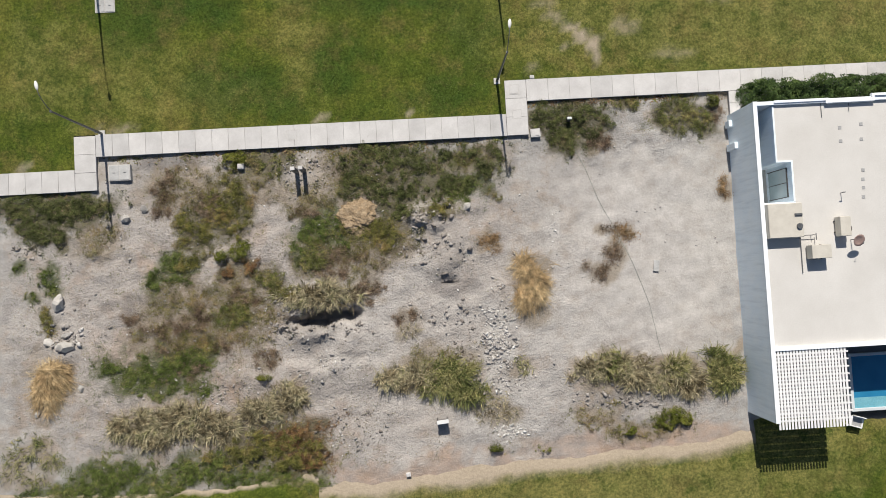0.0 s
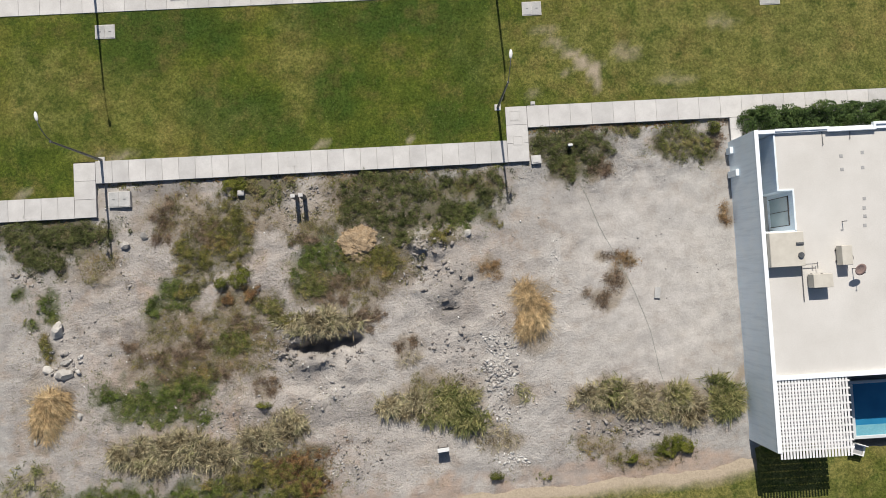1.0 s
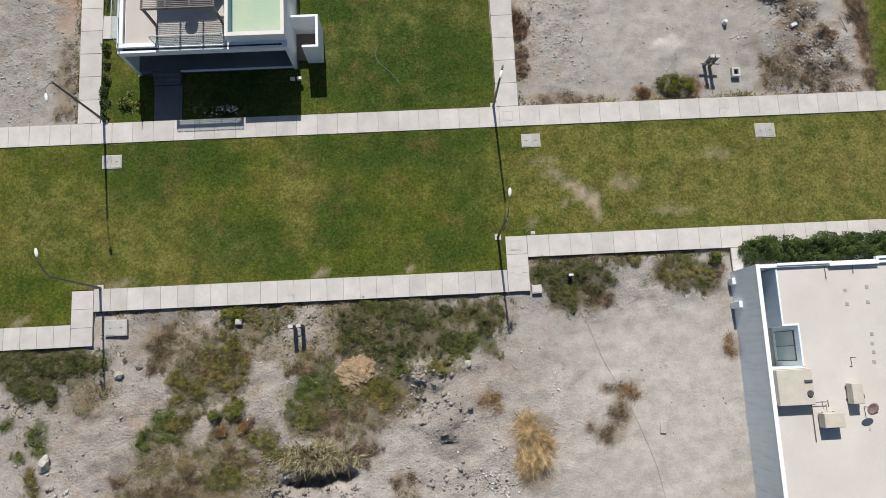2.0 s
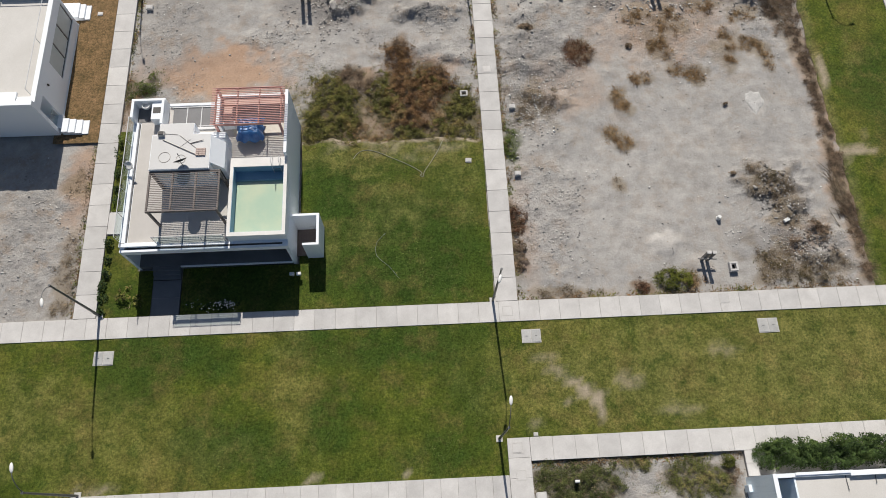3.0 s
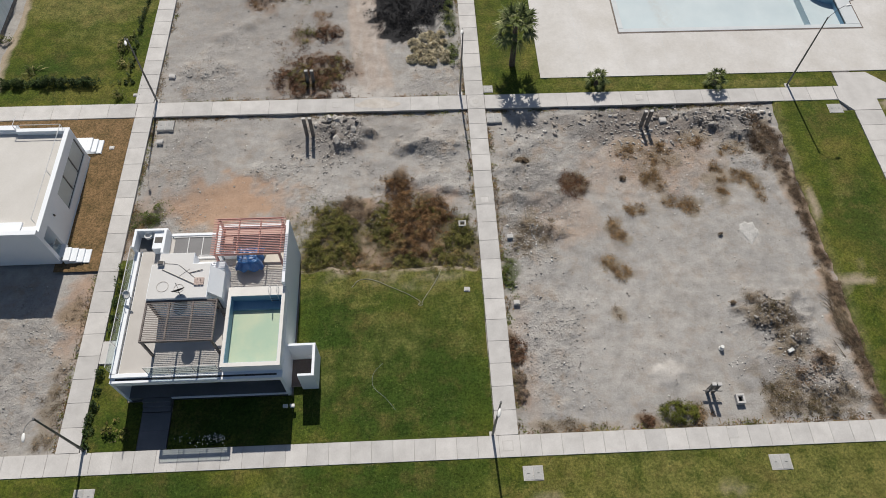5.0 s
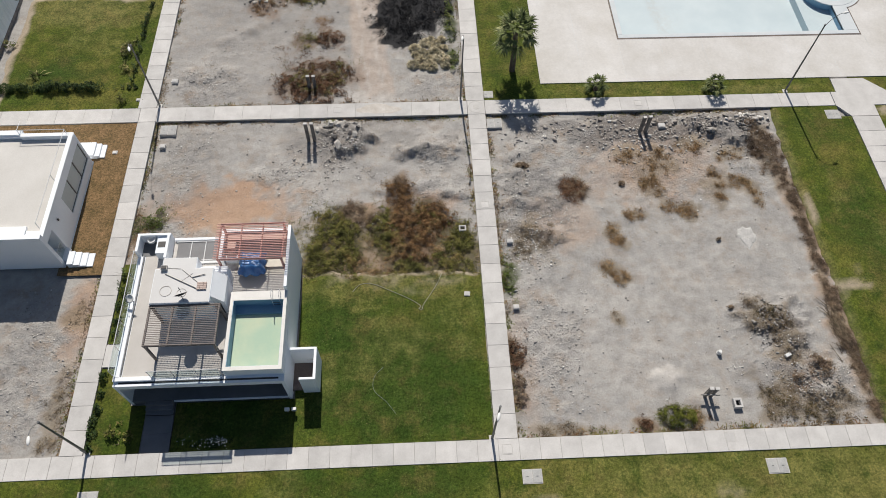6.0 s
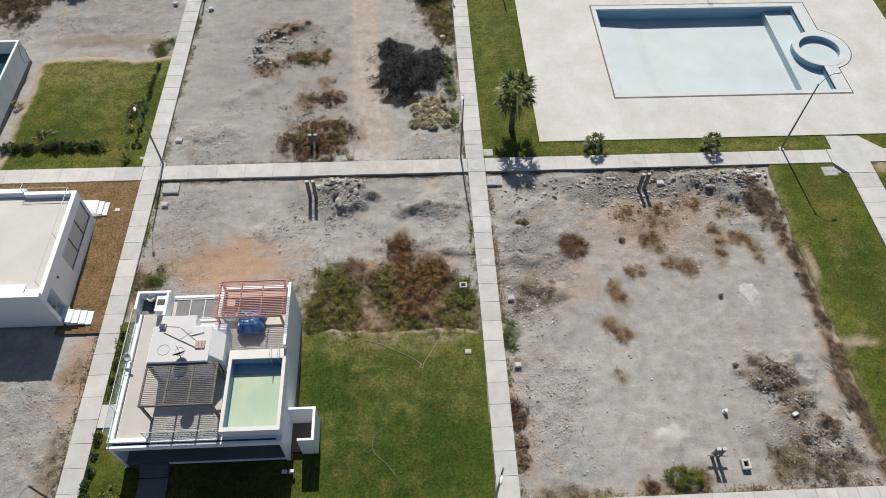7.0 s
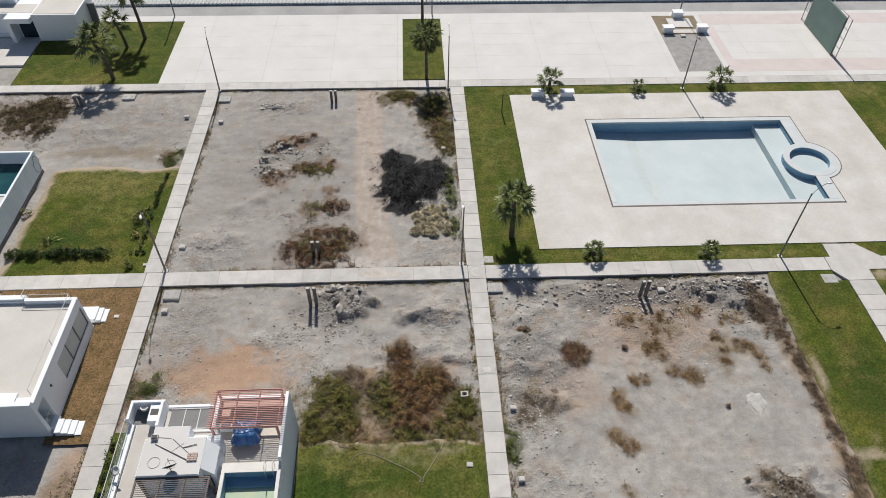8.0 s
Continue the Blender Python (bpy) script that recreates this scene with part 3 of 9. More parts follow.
lawn("green lawn along the curved park path", [(31.0, 37.8, 20.9, 46.9), (31.0, 36.9, 46.9, 48.1)], {"w": 0.25}, deep=[(35.2, 36, 3, 6, 0.75), (34.6, 46, 3, 2, 0.5), (36, 26, 2, 5, 0.4)], dry=[(32.4, 31.1, 1.8, 1.0, 0.9), (34.0, 39.2, 1.6, 1.5, 0.4), (36.5, 34.2, 1.2, 1.5, 0.4), (31.4, 38.5, 0.5, 2.0, 0.7), (31.3, 44, 0.35, 2.5, 0.5)], bare=[(31.9, 31.0, 1.7, 0.95, 0.85), (31.4, 37.6, 0.3, 1.6, 0.8)], hem=0.35)
lawn("green lawn beyond the park path", [(40.25, 60, 20.9, 48.05)], dry=[(41.2, 47.4, 1.2, 0.8, 0.9)], bare=[(40.9, 47.6, 0.7, 0.4, 0.8)])
lawn("strip of grass between a walk and the pool terrace", [(39.0, 64, 49.65, 51.39)])
lawn("mown lawn framing the pool terrace", [(6.95, 11.95, 49.65, 77.25), (11.95, 37.38, 49.65, 51.4), (11.95, 49.8, 75.5, 77.25), (49.8, 62, 51.4, 77.25)],
     dry=[(20, 50.3, 9, 0.8, 0.4), (31, 50.4, 5, 0.7, 0.7), (9, 66, 1.5, 6, 0.3), (20, 76.4, 9, 0.8, 0.5), (52, 76, 3, 2, 0.6)], deep=[(9, 55, 2, 3, 0.4)])
lawn("garden lawn with hedged edges", [(-34.2, -21.75, 49.65, 63.9)], {"n": 0.7, "w": 0.35}, fade=0.6, dry=[(-28.5, 62.0, 6.5, 2.6, 0.8), (-27, 58, 3, 2, 0.35)], deep=[(-29, 54.0, 4, 1.8, 0.7)])
lawn("lawn with tall palms", [(-44.0, -27.6, 78.7, 93.0)], deep=[(-34, 88, 3, 3, 0.5)], dry=[(-38, 80, 4, 1, 0.4)])
lawn("planting strip of mown grass between paved courts", [(0.05, 4.9, 78.95, 93.1)])
lawn("brown dormant lawn beside a white house", [(-24.9, -21.75, 33.8, 48.05), (-33.0, -24.9, 44.9, 48.05)], brown=1.0)


# ---- walks ----
def paving(name, x0, x1, y0, y1, pitch, along="x", material=None):
    """A raised concrete walk cast in slabs with open joints."""
    base = part(name, boxes((x0, x1, y0, y1, -0.3, WALK_Z - 0.022)), JOINT)
    tagged(base, "raised pale concrete walk with cast slab joints", "pavement", kind="structure")
    length = (x1 - x0) if along == "x" else (y1 - y0)
    n = max(1, round(length / pitch))
    d = length / n
    w, h = (d / 2 - 0.009, (y1 - y0) / 2 + 0.004) if along == "x" else ((x1 - x0) / 2 + 0.004, d / 2 - 0.009)
    bm = boxes((-w, w, -h, h, -0.12, 0.0), bevel=0.01)
    first = part("slab", bm, material or CONCRETE, base)
    for k in range(n):
        ob = first if k == 0 else new("slab", first.data)
        ob.parent = base
        c = (k + 0.5) * d
        ob.location = (x0 + c, (y0 + y1) / 2, WALK_Z + random.uniform(-0.004, 0.004)) if along == "x" else ((x0 + x1) / 2, y0 + c, WALK_Z + random.uniform(-0.004, 0.004))
        ob.rotation_euler = (random.uniform(-0.002, 0.002), random.uniform(-0.002, 0.002), 0)


def all_paving():
    paving("pavement_1", -36.0, -21.70, 6.54, 7.90, 1.05)
    paving("pavement_2", -21.68, -20.36, 6.54, 9.99, 1.15, "y")
    paving("pavement_3", -20.34, 5.50, 8.66, 10.05, 1.02)
    paving("pavement_4", 5.52, 6.87, 8.66, 12.20, 1.18, "y")
    paving("pavement_5", 6.89, 40.0, 10.82, 12.20, 1.36)
    paving("pavement_6", 19.86, 20.56, 9.3, 10.80, 0.75, "y")
    paving("pavement_7", -38.0, 44.0, 19.50, 20.86, 1.33)
    paving("pavement_8", -21.70, -20.28, 20.88, 48.10, 1.62, "y")
    paving("pavement_9", 5.50, 6.92, 20.88, 48.10, 1.62, "y")
    paving("pavement_10", -42.0, -21.72, 48.12, 49.62, 2.3)
    paving("pavement_11", -21.70, -20.28, 48.12, 49.62, 1.5)
    paving("pavement_12", -20.26, 5.46, 48.12, 49.62, 2.3)
    paving("pavement_13", 5.48, 6.94, 48.12, 49.62, 1.5)
    paving("pavement_14", 6.96, 36.86, 48.12, 49.62, 2.3)
    paving("pavement_22", 42.0, 64.0, 48.12, 49.62, 2.3)
    paving("pavement_15", -21.95, -20.45, 49.64, 77.28, 1.62, "y")
    paving("pavement_16", 5.40, 6.92, 49.64, 77.28, 1.62, "y")
    paving("pavement_17", -58.0, 64.0, 77.30, 78.66, 2.4)
    paving("pavement_18", 37.85, 40.2, 20.9, 46.86, 1.6, "y")
    paving("pavement_19", -16.8, -15.0, 20.88, 23.25, 1.2, "y", GREY_TILE)
    paving("pavement_20", -20.26, -17.9, 26.7, 28.3, 1.2)


def flagged_apron():
    bm = bmesh.new()
    pts = [(36.9, 48.1), (37.85, 46.9), (40.2, 46.9), (40.2, 48.1), (41.98, 48.1), (41.98, 49.6), (40.3, 51.2), (37.4, 51.2), (37.4, 49.64), (36.9, 49.64)]
    vs = [bm.verts.new((x, y, -0.2)) for x, y in pts]
    f = bm.faces.new(vs)
    up = bmesh.ops.extrude_face_region(bm, geom=[f])
    bmesh.ops.translate(bm, verts=[v for v in up["geom"] if isinstance(v, bmesh.types.BMVert)], vec=(0, 0, 0.296))
    tagged(part("pavement_21", bm, CONCRETE), "pale concrete apron where the paths meet", "pavement", kind="structure")


flagged_apron()

# ---- pool terrace and courts ----
POOL_PAINT = speckled("pale_blue_pool_paint", (0.48, 0.570, 0.595), (0.55, 0.630, 0.65), 0.3, 9, 0.6, 0.1, fine_amount=0.06)
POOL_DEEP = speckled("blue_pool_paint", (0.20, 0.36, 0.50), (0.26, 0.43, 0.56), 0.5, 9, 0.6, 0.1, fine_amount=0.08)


def pool_bed_material():
    """Pale blue paint with washed-in silt."""
    m, nt, b = mat("pool_bed_paint", 0.6)
    vec = coords(nt)
    col = ramp(nt, noise_tex(nt, vec, 0.3, 5), [(0.3, (0.47, 0.555, 0.585)), (0.7, (0.55, 0.625, 0.645))])
    silt = nt.nodes.new("ShaderNodeAttribute")
    silt.attribute_name = "silt"
    blots = maths(nt, "MULTIPLY", silt.outputs["Fac"], ramp(nt, noise_tex(nt, vec, 1.6, 5, 0.7), [(0.35, (0.0,) * 3), (0.6, (0.8,) * 3)]), True)
    col = mix(nt, blots, col, (0.47, 0.485, 0.47))
    nt.links.new(col, b.inputs["Base Color"])
    return m


POOL_BED = pool_bed_material()
COPING = speckled("pool_coping", (0.54, 0.58, 0.60), (0.62, 0.65, 0.66), 0.7, 20, 0.8, 0.1, fine_amount=0.06)
RIM_CREAM = speckled("cream_rim_tile", (0.70, 0.685, 0.65), (0.80, 0.785, 0.75), 0.9, 20, 0.8, 0.1, fine_amount=0.06)
COVER_GREY = speckled("grey_bitumen_patch", (0.36, 0.36, 0.355), (0.44, 0.44, 0.435), 4.0, 30, 0.9, 0.2)
TRIM = speckled("brown_edge_tile", (0.125, 0.095, 0.08), (0.18, 0.145, 0.12), 1.0, 20, 0.7, 0.1)
PX0, PX1, PY0, PY1, SPA = 20.15, 40.75, 57.2, 69.9, (41.22, 63.1)
RIM_E = 42.15


def ring(bm, cx, cy, r0, r1, z0, z1, a0=0.0, a1=360.0, n=40):
    """A ring wall, or part of one, between two radii."""
    full = abs(a1 - a0) >= 359.9
    k = n if full else n + 1
    rows = []
    for i in range(k):
        a = radians(a0 + (a1 - a0) * i / n)
        c, s = math.cos(a), math.sin(a)
        rows.append([bm.verts.new((cx + r * c, cy + r * s, z)) for r, z in ((r0, z0), (r1, z0), (r1, z1), (r0, z1))])
    for i in range(n):
        p, q = rows[i], rows[(i + 1) % k]
        for j in range(4):
            bm.faces.new((p[j], q[j], q[(j + 1) % 4], p[(j + 1) % 4]))
    if not full:
        bm.faces.new(rows[0])
        bm.faces.new(rows[-1][::-1])
    return bm


def pool_terrace():
    t = thing("pool_terrace", label="broad pale concrete terrace round a swimming pool", category="terrace", kind="structure")
    z0, z1 = -0.25, WALK_Z
    x0, x1, y0, y1 = 11.95, 49.8, 51.4, 75.45
    e, s = 46.0, 0.55
    for r in ((x0, 16.4, y0, y1), (16.4, PX0 - s, y0, y1), (PX0 - s, e, y0, PY0 - s), (PX0 - s, e, PY1 + s, y1), (e, x1, y0, y1)):
        part("paving", boxes((*r, z0, z1)), TERRACE, t)
    # paving fitted round the curved bay of the spa
    bm = bmesh.new()
    cx, cy = SPA
    arc = [(cx + 3.03 * math.cos(radians(a)), cy + 3.03 * math.sin(radians(a))) for a in np.linspace(-74, 74, 29)]
    inner = [(RIM_E, PY0 - s), (RIM_E, arc[0][1])] + arc + [(RIM_E, arc[-1][1]), (RIM_E, PY1 + s)]
    top = [(bm.verts.new((ax, ay, z1)), bm.verts.new((e, ay, z1))) for ax, ay in inner]
    for p, q in zip(top, top[1:]):
        if (p[1].co - q[1].co).length > 1e-6:
            bm.faces.new((p[0], p[1], q[1], q[0]))
    part("paving", bm, TERRACE, t)
    joints = bmesh.new()
    for x in np.arange(x0 + 3.8, x1, 3.8):
        for a, b in ((y0, PY0 - 0.7), (PY1 + 0.7, y1)) if PX0 - 0.7 < x < e else ((y0, y1),):
            box(joints, x - 0.006, x + 0.006, a, b, z1 + 0.001, z1 + 0.004)
    part("joint_strip", joints, COPING, t)


def swimming_pool():
    p = thing("swimming_pool", label="empty rectangular swimming pool painted pale blue with a round spa", category="swimming pool", kind="structure")
    fz, w, sx = -1.3, 0.25, 38.2
    bm = bmesh.new()
    vs = [[bm.verts.new((x, y, z)) for y in (PY0, PY1)] for x, z in ((PX0, fz + 0.22), (24.8, fz), (sx, fz + 0.05))]
    for a, b in zip(vs, vs[1:]):
        bm.faces.new((a[0], b[0], b[1], a[1]))
    bmesh.ops.subdivide_edges(bm, edges=bm.edges, cuts=40, use_grid_fill=True)
    bed = part("pool_floor", bm, POOL_BED, p)
    co = np.array([v.co for v in bed.data.vertices])
    line = 24.3 + 0.7 * (wave(co[:, 1], co[:, 1] * 0, 0.35, 41) - 0.5)
    off = co[:, 0] - line
    silt = np.where(off < 0, np.exp(-(off / 0.35) ** 2), np.exp(-off / 1.1)) * (0.35 + 0.9 * wave(co[:, 0], co[:, 1], 0.5, 42))
    bed.data.attributes.new("silt", "FLOAT", "POINT").data.foreach_set("value", silt.astype(np.float32))
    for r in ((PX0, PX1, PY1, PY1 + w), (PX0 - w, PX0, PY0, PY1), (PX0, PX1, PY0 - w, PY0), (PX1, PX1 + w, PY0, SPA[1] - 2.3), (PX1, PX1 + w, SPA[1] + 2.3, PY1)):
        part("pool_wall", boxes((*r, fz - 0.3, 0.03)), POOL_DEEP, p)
    part("shelf", boxes((sx, PX1, PY0, PY1, fz - 0.3, -0.52)), POOL_PAINT, p, "shallow pale blue shelf")
    part("shelf_edge", boxes((sx - 0.25, sx + 0.02, PY0, PY1, fz - 0.2, -0.50)), POOL_PAINT, p)
    cx, cy = SPA
    bay = bmesh.new()
    bmesh.ops.create_cone(bay, cap_ends=True, segments=44, radius1=2.3, radius2=2.3, depth=0.5, matrix=Matrix.Translation((cx, cy, -0.65)))
    part("spa_floor", bay, POOL_PAINT, p)
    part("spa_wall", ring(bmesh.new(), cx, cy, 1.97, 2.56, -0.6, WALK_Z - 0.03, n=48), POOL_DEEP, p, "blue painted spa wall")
    part("spa_rim", ring(bmesh.new(), cx, cy, 1.95, 2.6, WALK_Z - 0.03, WALK_Z + 0.042, n=48), COPING, p, "round pale spa rim")
    part("bay_trim", ring(bmesh.new(), cx, cy, 2.95, 3.05, -0.1, WALK_Z + 0.014, -75, 75), TRIM, p)
    part("bay_coping", ring(bmesh.new(), cx, cy, 2.6, 2.95, -0.1, WALK_Z + 0.02, -78, 78), COPING, p)
    o = 0.46
    ends = ((PX1, RIM_E - 0.1, PY0, cy - 2.3), (PX1, RIM_E - 0.1, cy + 2.3, PY1))
    for r in ((PX0 - o, RIM_E - 0.1, PY1, PY1 + 0.6), (PX0 - o, RIM_E - 0.1, PY0 - o, PY0), (PX0 - o, PX0, PY0, PY1), *ends):
        part("coping", boxes((*r, -0.1, WALK_Z + 0.03), bevel=0.015), COPING, p)
    t = 0.6
    for r in ((PX0 - t, RIM_E, PY1 + 0.6, PY1 + 0.73), (PX0 - t, RIM_E, PY0 - t, PY0 - o), (PX0 - t, PX0 - o, PY0 - o, PY1 + 0.6), (RIM_E - 0.1, RIM_E, PY0 - o, cy - 2.75), (RIM_E - 0.1, RIM_E, cy + 2.75, PY1 + 0.6)):
        part("edge_trim", boxes((*r, -0.1, WALK_Z + 0.014)), TRIM, p)


pool_terrace()
swimming_pool()


def courts():
    z0, z1 = -0.25, WALK_Z
    for i, (x0, x1, y0, y1) in enumerate([(-27.6, 0.05, 78.68, 94.4), (4.9, 32.6, 78.68, 94.4), (0.05, 4.9, 93.1, 94.4), (38.2, 66, 78.68, 94.4), (32.6, 38.2, 93.3, 94.4), (32.6, 38.2, 78.68, 79.8), (-60, -27.6, 93.0, 94.4)]):
        base = part("court_paving", boxes((x0, x1, y0, y1, z0, z1)), COURT)
        tagged(base, "pale cast concrete court with faint joints", "pavement", kind="structure")
        joints = bmesh.new()
        if y1 - y0 > 5:
            for y in np.arange(y0 + 2.6, y1 - 0.5, 2.6):
                box(joints, x0, x1, y - 0.012, y + 0.012, z1 + 0.001, z1 + 0.003)
            for x in np.arange(x0 + 3.9, x1 - 0.5, 7.7):
                box(joints, x - 0.015, x + 0.015, y0, y1, z1 + 0.0035, z1 + 0.005)
            part("joint_strip", joints, JOINT_PALE, base)


JOINT_PALE = speckled("worn_joint", (0.48, 0.465, 0.44), (0.64, 0.62, 0.59), 0.6, 20, 0.9, 0.1)
ROSE = speckled("rose_court_border", (0.60, 0.535, 0.525), (0.67, 0.60, 0.59), 0.5, 12, 0.9, 0.1, fine_amount=0.1)
GRAVEL = speckled("grey_gravel", (0.33, 0.32, 0.315), (0.45, 0.44, 0.43), 1.2, 14, 0.95, 0.9, fine_amount=0.5)
ASPHALT = speckled("worn_asphalt", (0.33, 0.33, 0.335), (0.46, 0.46, 0.46), 0.25, 8, 0.95, 0.3, fine_amount=0.2)
courts()


def sports_court():
    c = thing("sports_court", label="pale ball court with a dusty rose border", category="court", kind="structure")
    z = WALK_Z
    for r in ((38.8, 66, 90.9, 93.6), (38.8, 66, 79.7, 82.4), (38.8, 39.9, 82.4, 90.9), (51.9, 52.9, 82.4, 90.9)):
        part("border", boxes((*r, z - 0.1, z + 0.006)), ROSE, c)
    w = thing("fronton_wall", label="tall green ball wall framed by grey steel mesh", category="wall")
    part("board", boxes((52.1, 52.3, 83.1, 90.9, z - 0.2, 4.9), bevel=0.02), speckled("court_green", (0.20, 0.30, 0.26), (0.26, 0.36, 0.315), 0.5, 10, 0.8, 0.1), w, "dull green painted board")
    for y in (82.0, 83.0, 91.0, 92.0):
        part("post", tube(bmesh.new(), (52.2, y, 0), (52.2, y, 5.3), 0.05), METAL, w)
    for y0, y1 in ((82.0, 83.0), (91.0, 92.0)):
        for h in (0.3, 1.5, 2.7, 3.9, 5.25):
            part("rail", tube(bmesh.new(), (52.2, y0, h), (52.2, y1, h), 0.03), METAL, w)
    part("rail", tube(bmesh.new(), (52.2, 82.0, 5.25), (52.2, 92.0, 5.25), 0.035), METAL, w)


sports_court()


def grill_yard():
    g = part("gravel_bed", boxes((32.6, 38.2, 79.8, 88.4, -0.2, 0.09)), GRAVEL)
    tagged(g, "bed of loose grey gravel", "gravel", kind="structure")
    d = part("planting_bed", boxes((32.6, 38.2, 88.4, 93.3, -0.2, 0.085)), speckled("dry_bed_soil", (0.21, 0.17, 0.11), (0.30, 0.25, 0.17), 0.8, 12, 0.95, 0.6, fine_amount=0.4))
    tagged(d, "bare earth bed among paving", "soil bed", kind="structure")
    s = part("paving_stone", boxes((34.0, 37.6, 88.7, 89.6, 0, 0.16), (34.3, 37.3, 90.2, 92.5, 0, 0.16), bevel=0.02), TERRACE)
    tagged(s, "pale paving between white benches", "paving", kind="structure")
    for x, y in ((33.6, 89.1), (38.0, 89.2), (35.9, 93.0)):
        b = thing("masonry_bench", (x, y, 0.1), "white rendered masonry bench block on the court", "bench", "court benches")
        part("seat", boxes((-0.7, 0.7, -0.5, 0.5, 0.62, 0.8), bevel=0.02), WHITE, b)
        part("base", boxes((-0.6, 0.6, -0.4, 0.4, 0, 0.62)), WHITE, b)
    d = thing("drain_cover", (35.3, 88.0, 0.1), "small pale concrete cover in gravel", "drain cover")
    part("cover", boxes((-0.3, 0.3, -0.3, 0.3, 0, 0.15), bevel=0.02), CONCRETE, d)


grill_yard()


def far_edge():
    r = part("road", boxes((-90, 110, 94.42, 97.4, -0.3, 0.02)), ASPHALT)
    tagged(r, "grey worn road behind the courts", "road", kind="structure")
    bm = bmesh.new()
    for x in np.arange(-90, 110, 0.5):
        vs = [bm.verts.new((x + dx, y, z + dz)) for y, z in ((97.3, 0.3), (112.0, 1.6)) for dx, dz in ((0.0, 0.0), (0.08, 0.07), (0.2, 0.07), (0.28, 0.0), (0.5, 0.0))]
        for k in range(4):
            bm.faces.new((vs[k], vs[k + 1], vs[k + 6], vs[k + 5]))
    rf = part("shed_roof", bm, speckled("grey_corrugated_sheet", (0.44, 0.455, 0.465), (0.54, 0.55, 0.555), 0.5, 7, 0.7, 0.2, fine_amount=0.15))
    tagged(rf, "long low roof of grey corrugated sheets", "roof", kind="structure")
    w = part("shed_wall", boxes((-90, 110, 97.5, 97.7, -0.3, 0.29)), WHITE)
    tagged(w, "low pale wall under a corrugated roof", "wall", kind="structure")


far_edge()


# ---- houses ----
def glass_material(name, tint, rough=0.03):
    """Thin glazing: mostly clear and tinted, with a weak polished reflection."""
    m, nt, b = mat(name, rough)
    clear, gloss, both = nt.nodes.new("ShaderNodeBsdfTransparent"), nt.nodes.new("ShaderNodeBsdfGlossy"), nt.nodes.new("ShaderNodeMixShader")
    clear.inputs["Color"].default_value = (*tint, 1)
    gloss.inputs["Roughness"].default_value = rough
    both.inputs[0].default_value = 0.08
    nt.links.new(clear.outputs[0], both.inputs[1])
    nt.links.new(gloss.outputs[0], both.inputs[2])
    nt.links.new(both.outputs[0], nt.nodes["Material Output"].inputs["Surface"])
    return m


def water_material(name, deep, shallow):
    m, nt, b = mat(name, 0.06)
    vec = coords(nt)
    nt.links.new(ramp(nt, noise_tex(nt, vec, 0.5, 4), [(0.35, deep), (0.65, shallow)]), b.inputs["Base Color"])
    b.inputs["Specular IOR Level"].default_value = 0.4
    bump(nt, b, noise_tex(nt, vec, 2.2, 3), 0.15, 0.03)
    return m


GLASS = glass_material("clear_glass", (0.86, 0.91, 0.91))
DARK_GLASS = speckled("dark_window_glass", (0.02, 0.03, 0.04), (0.035, 0.05, 0.065), 0.4, 8, 0.08, 0.0, fine_amount=0.05)
PATIO_GLASS = speckled("blue_grey_window_glass", (0.34, 0.43, 0.46), (0.44, 0.53, 0.55), 0.4, 8, 0.08, 0.0, fine_amount=0.04)
GREEN_WATER = water_material("pale_green_water", (0.43, 0.56, 0.43), (0.56, 0.62, 0.45))
BLUE_WATER = water_material("blue_water", (0.02, 0.17, 0.33), (0.03, 0.22, 0.40))
TEAL_WATER = water_material("teal_water", (0.01, 0.06, 0.07), (0.02, 0.09, 0.10))
DECK_TILE = speckled("greige_deck_tile", (0.49, 0.465, 0.435), (0.57, 0.545, 0.515), 0.6, 20, 0.8, 0.1, fine_amount=0.1)
GREY_TILE = speckled("dark_grey_tile", (0.14, 0.14, 0.145), (0.19, 0.19, 0.195), 0.8, 20, 0.6, 0.1, fine_amount=0.12)
WARM_FLOOR = speckled("dark_warm_floor", (0.13, 0.10, 0.09), (0.18, 0.14, 0.125), 0.8, 20, 0.7, 0.1)
BROWN_WOOD = speckled("brown_pergola_paint", (0.15, 0.125, 0.115), (0.20, 0.17, 0.155), 3, 40, 0.6, 0.15, fine_amount=0.2)
RED_WOOD = speckled("faded_red_pergola_paint", (0.52, 0.25, 0.21), (0.64, 0.36, 0.31), 2, 40, 0.6, 0.15, fine_amount=0.15)
SALMON = speckled("salmon_tile", (0.50, 0.33, 0.28), (0.58, 0.40, 0.34), 1, 20, 0.7, 0.1, fine_amount=0.12)
TARP = speckled("blue_tarpaulin", (0.03, 0.13, 0.38), (0.07, 0.23, 0.52), 2.5, 18, 0.35, 0.6, fine_amount=0.25)
BEIGE = speckled("beige_metal", (0.535, 0.50, 0.43), (0.62, 0.585, 0.51), 2, 30, 0.6, 0.1, fine_amount=0.08)
PLANK = speckled("weathered_plank", (0.34, 0.31, 0.28), (0.50, 0.46, 0.42), 6, 40, 0.85, 0.3)
BRICK = speckled("dusty_pink_brick", (0.52, 0.41, 0.36), (0.62, 0.51, 0.46), 6, 40, 0.9, 0.3)
ALU = speckled("white_aluminium", (0.62, 0.63, 0.63), (0.70, 0.70, 0.70), 3, 30, 0.4, 0.05, fine_amount=0.05)


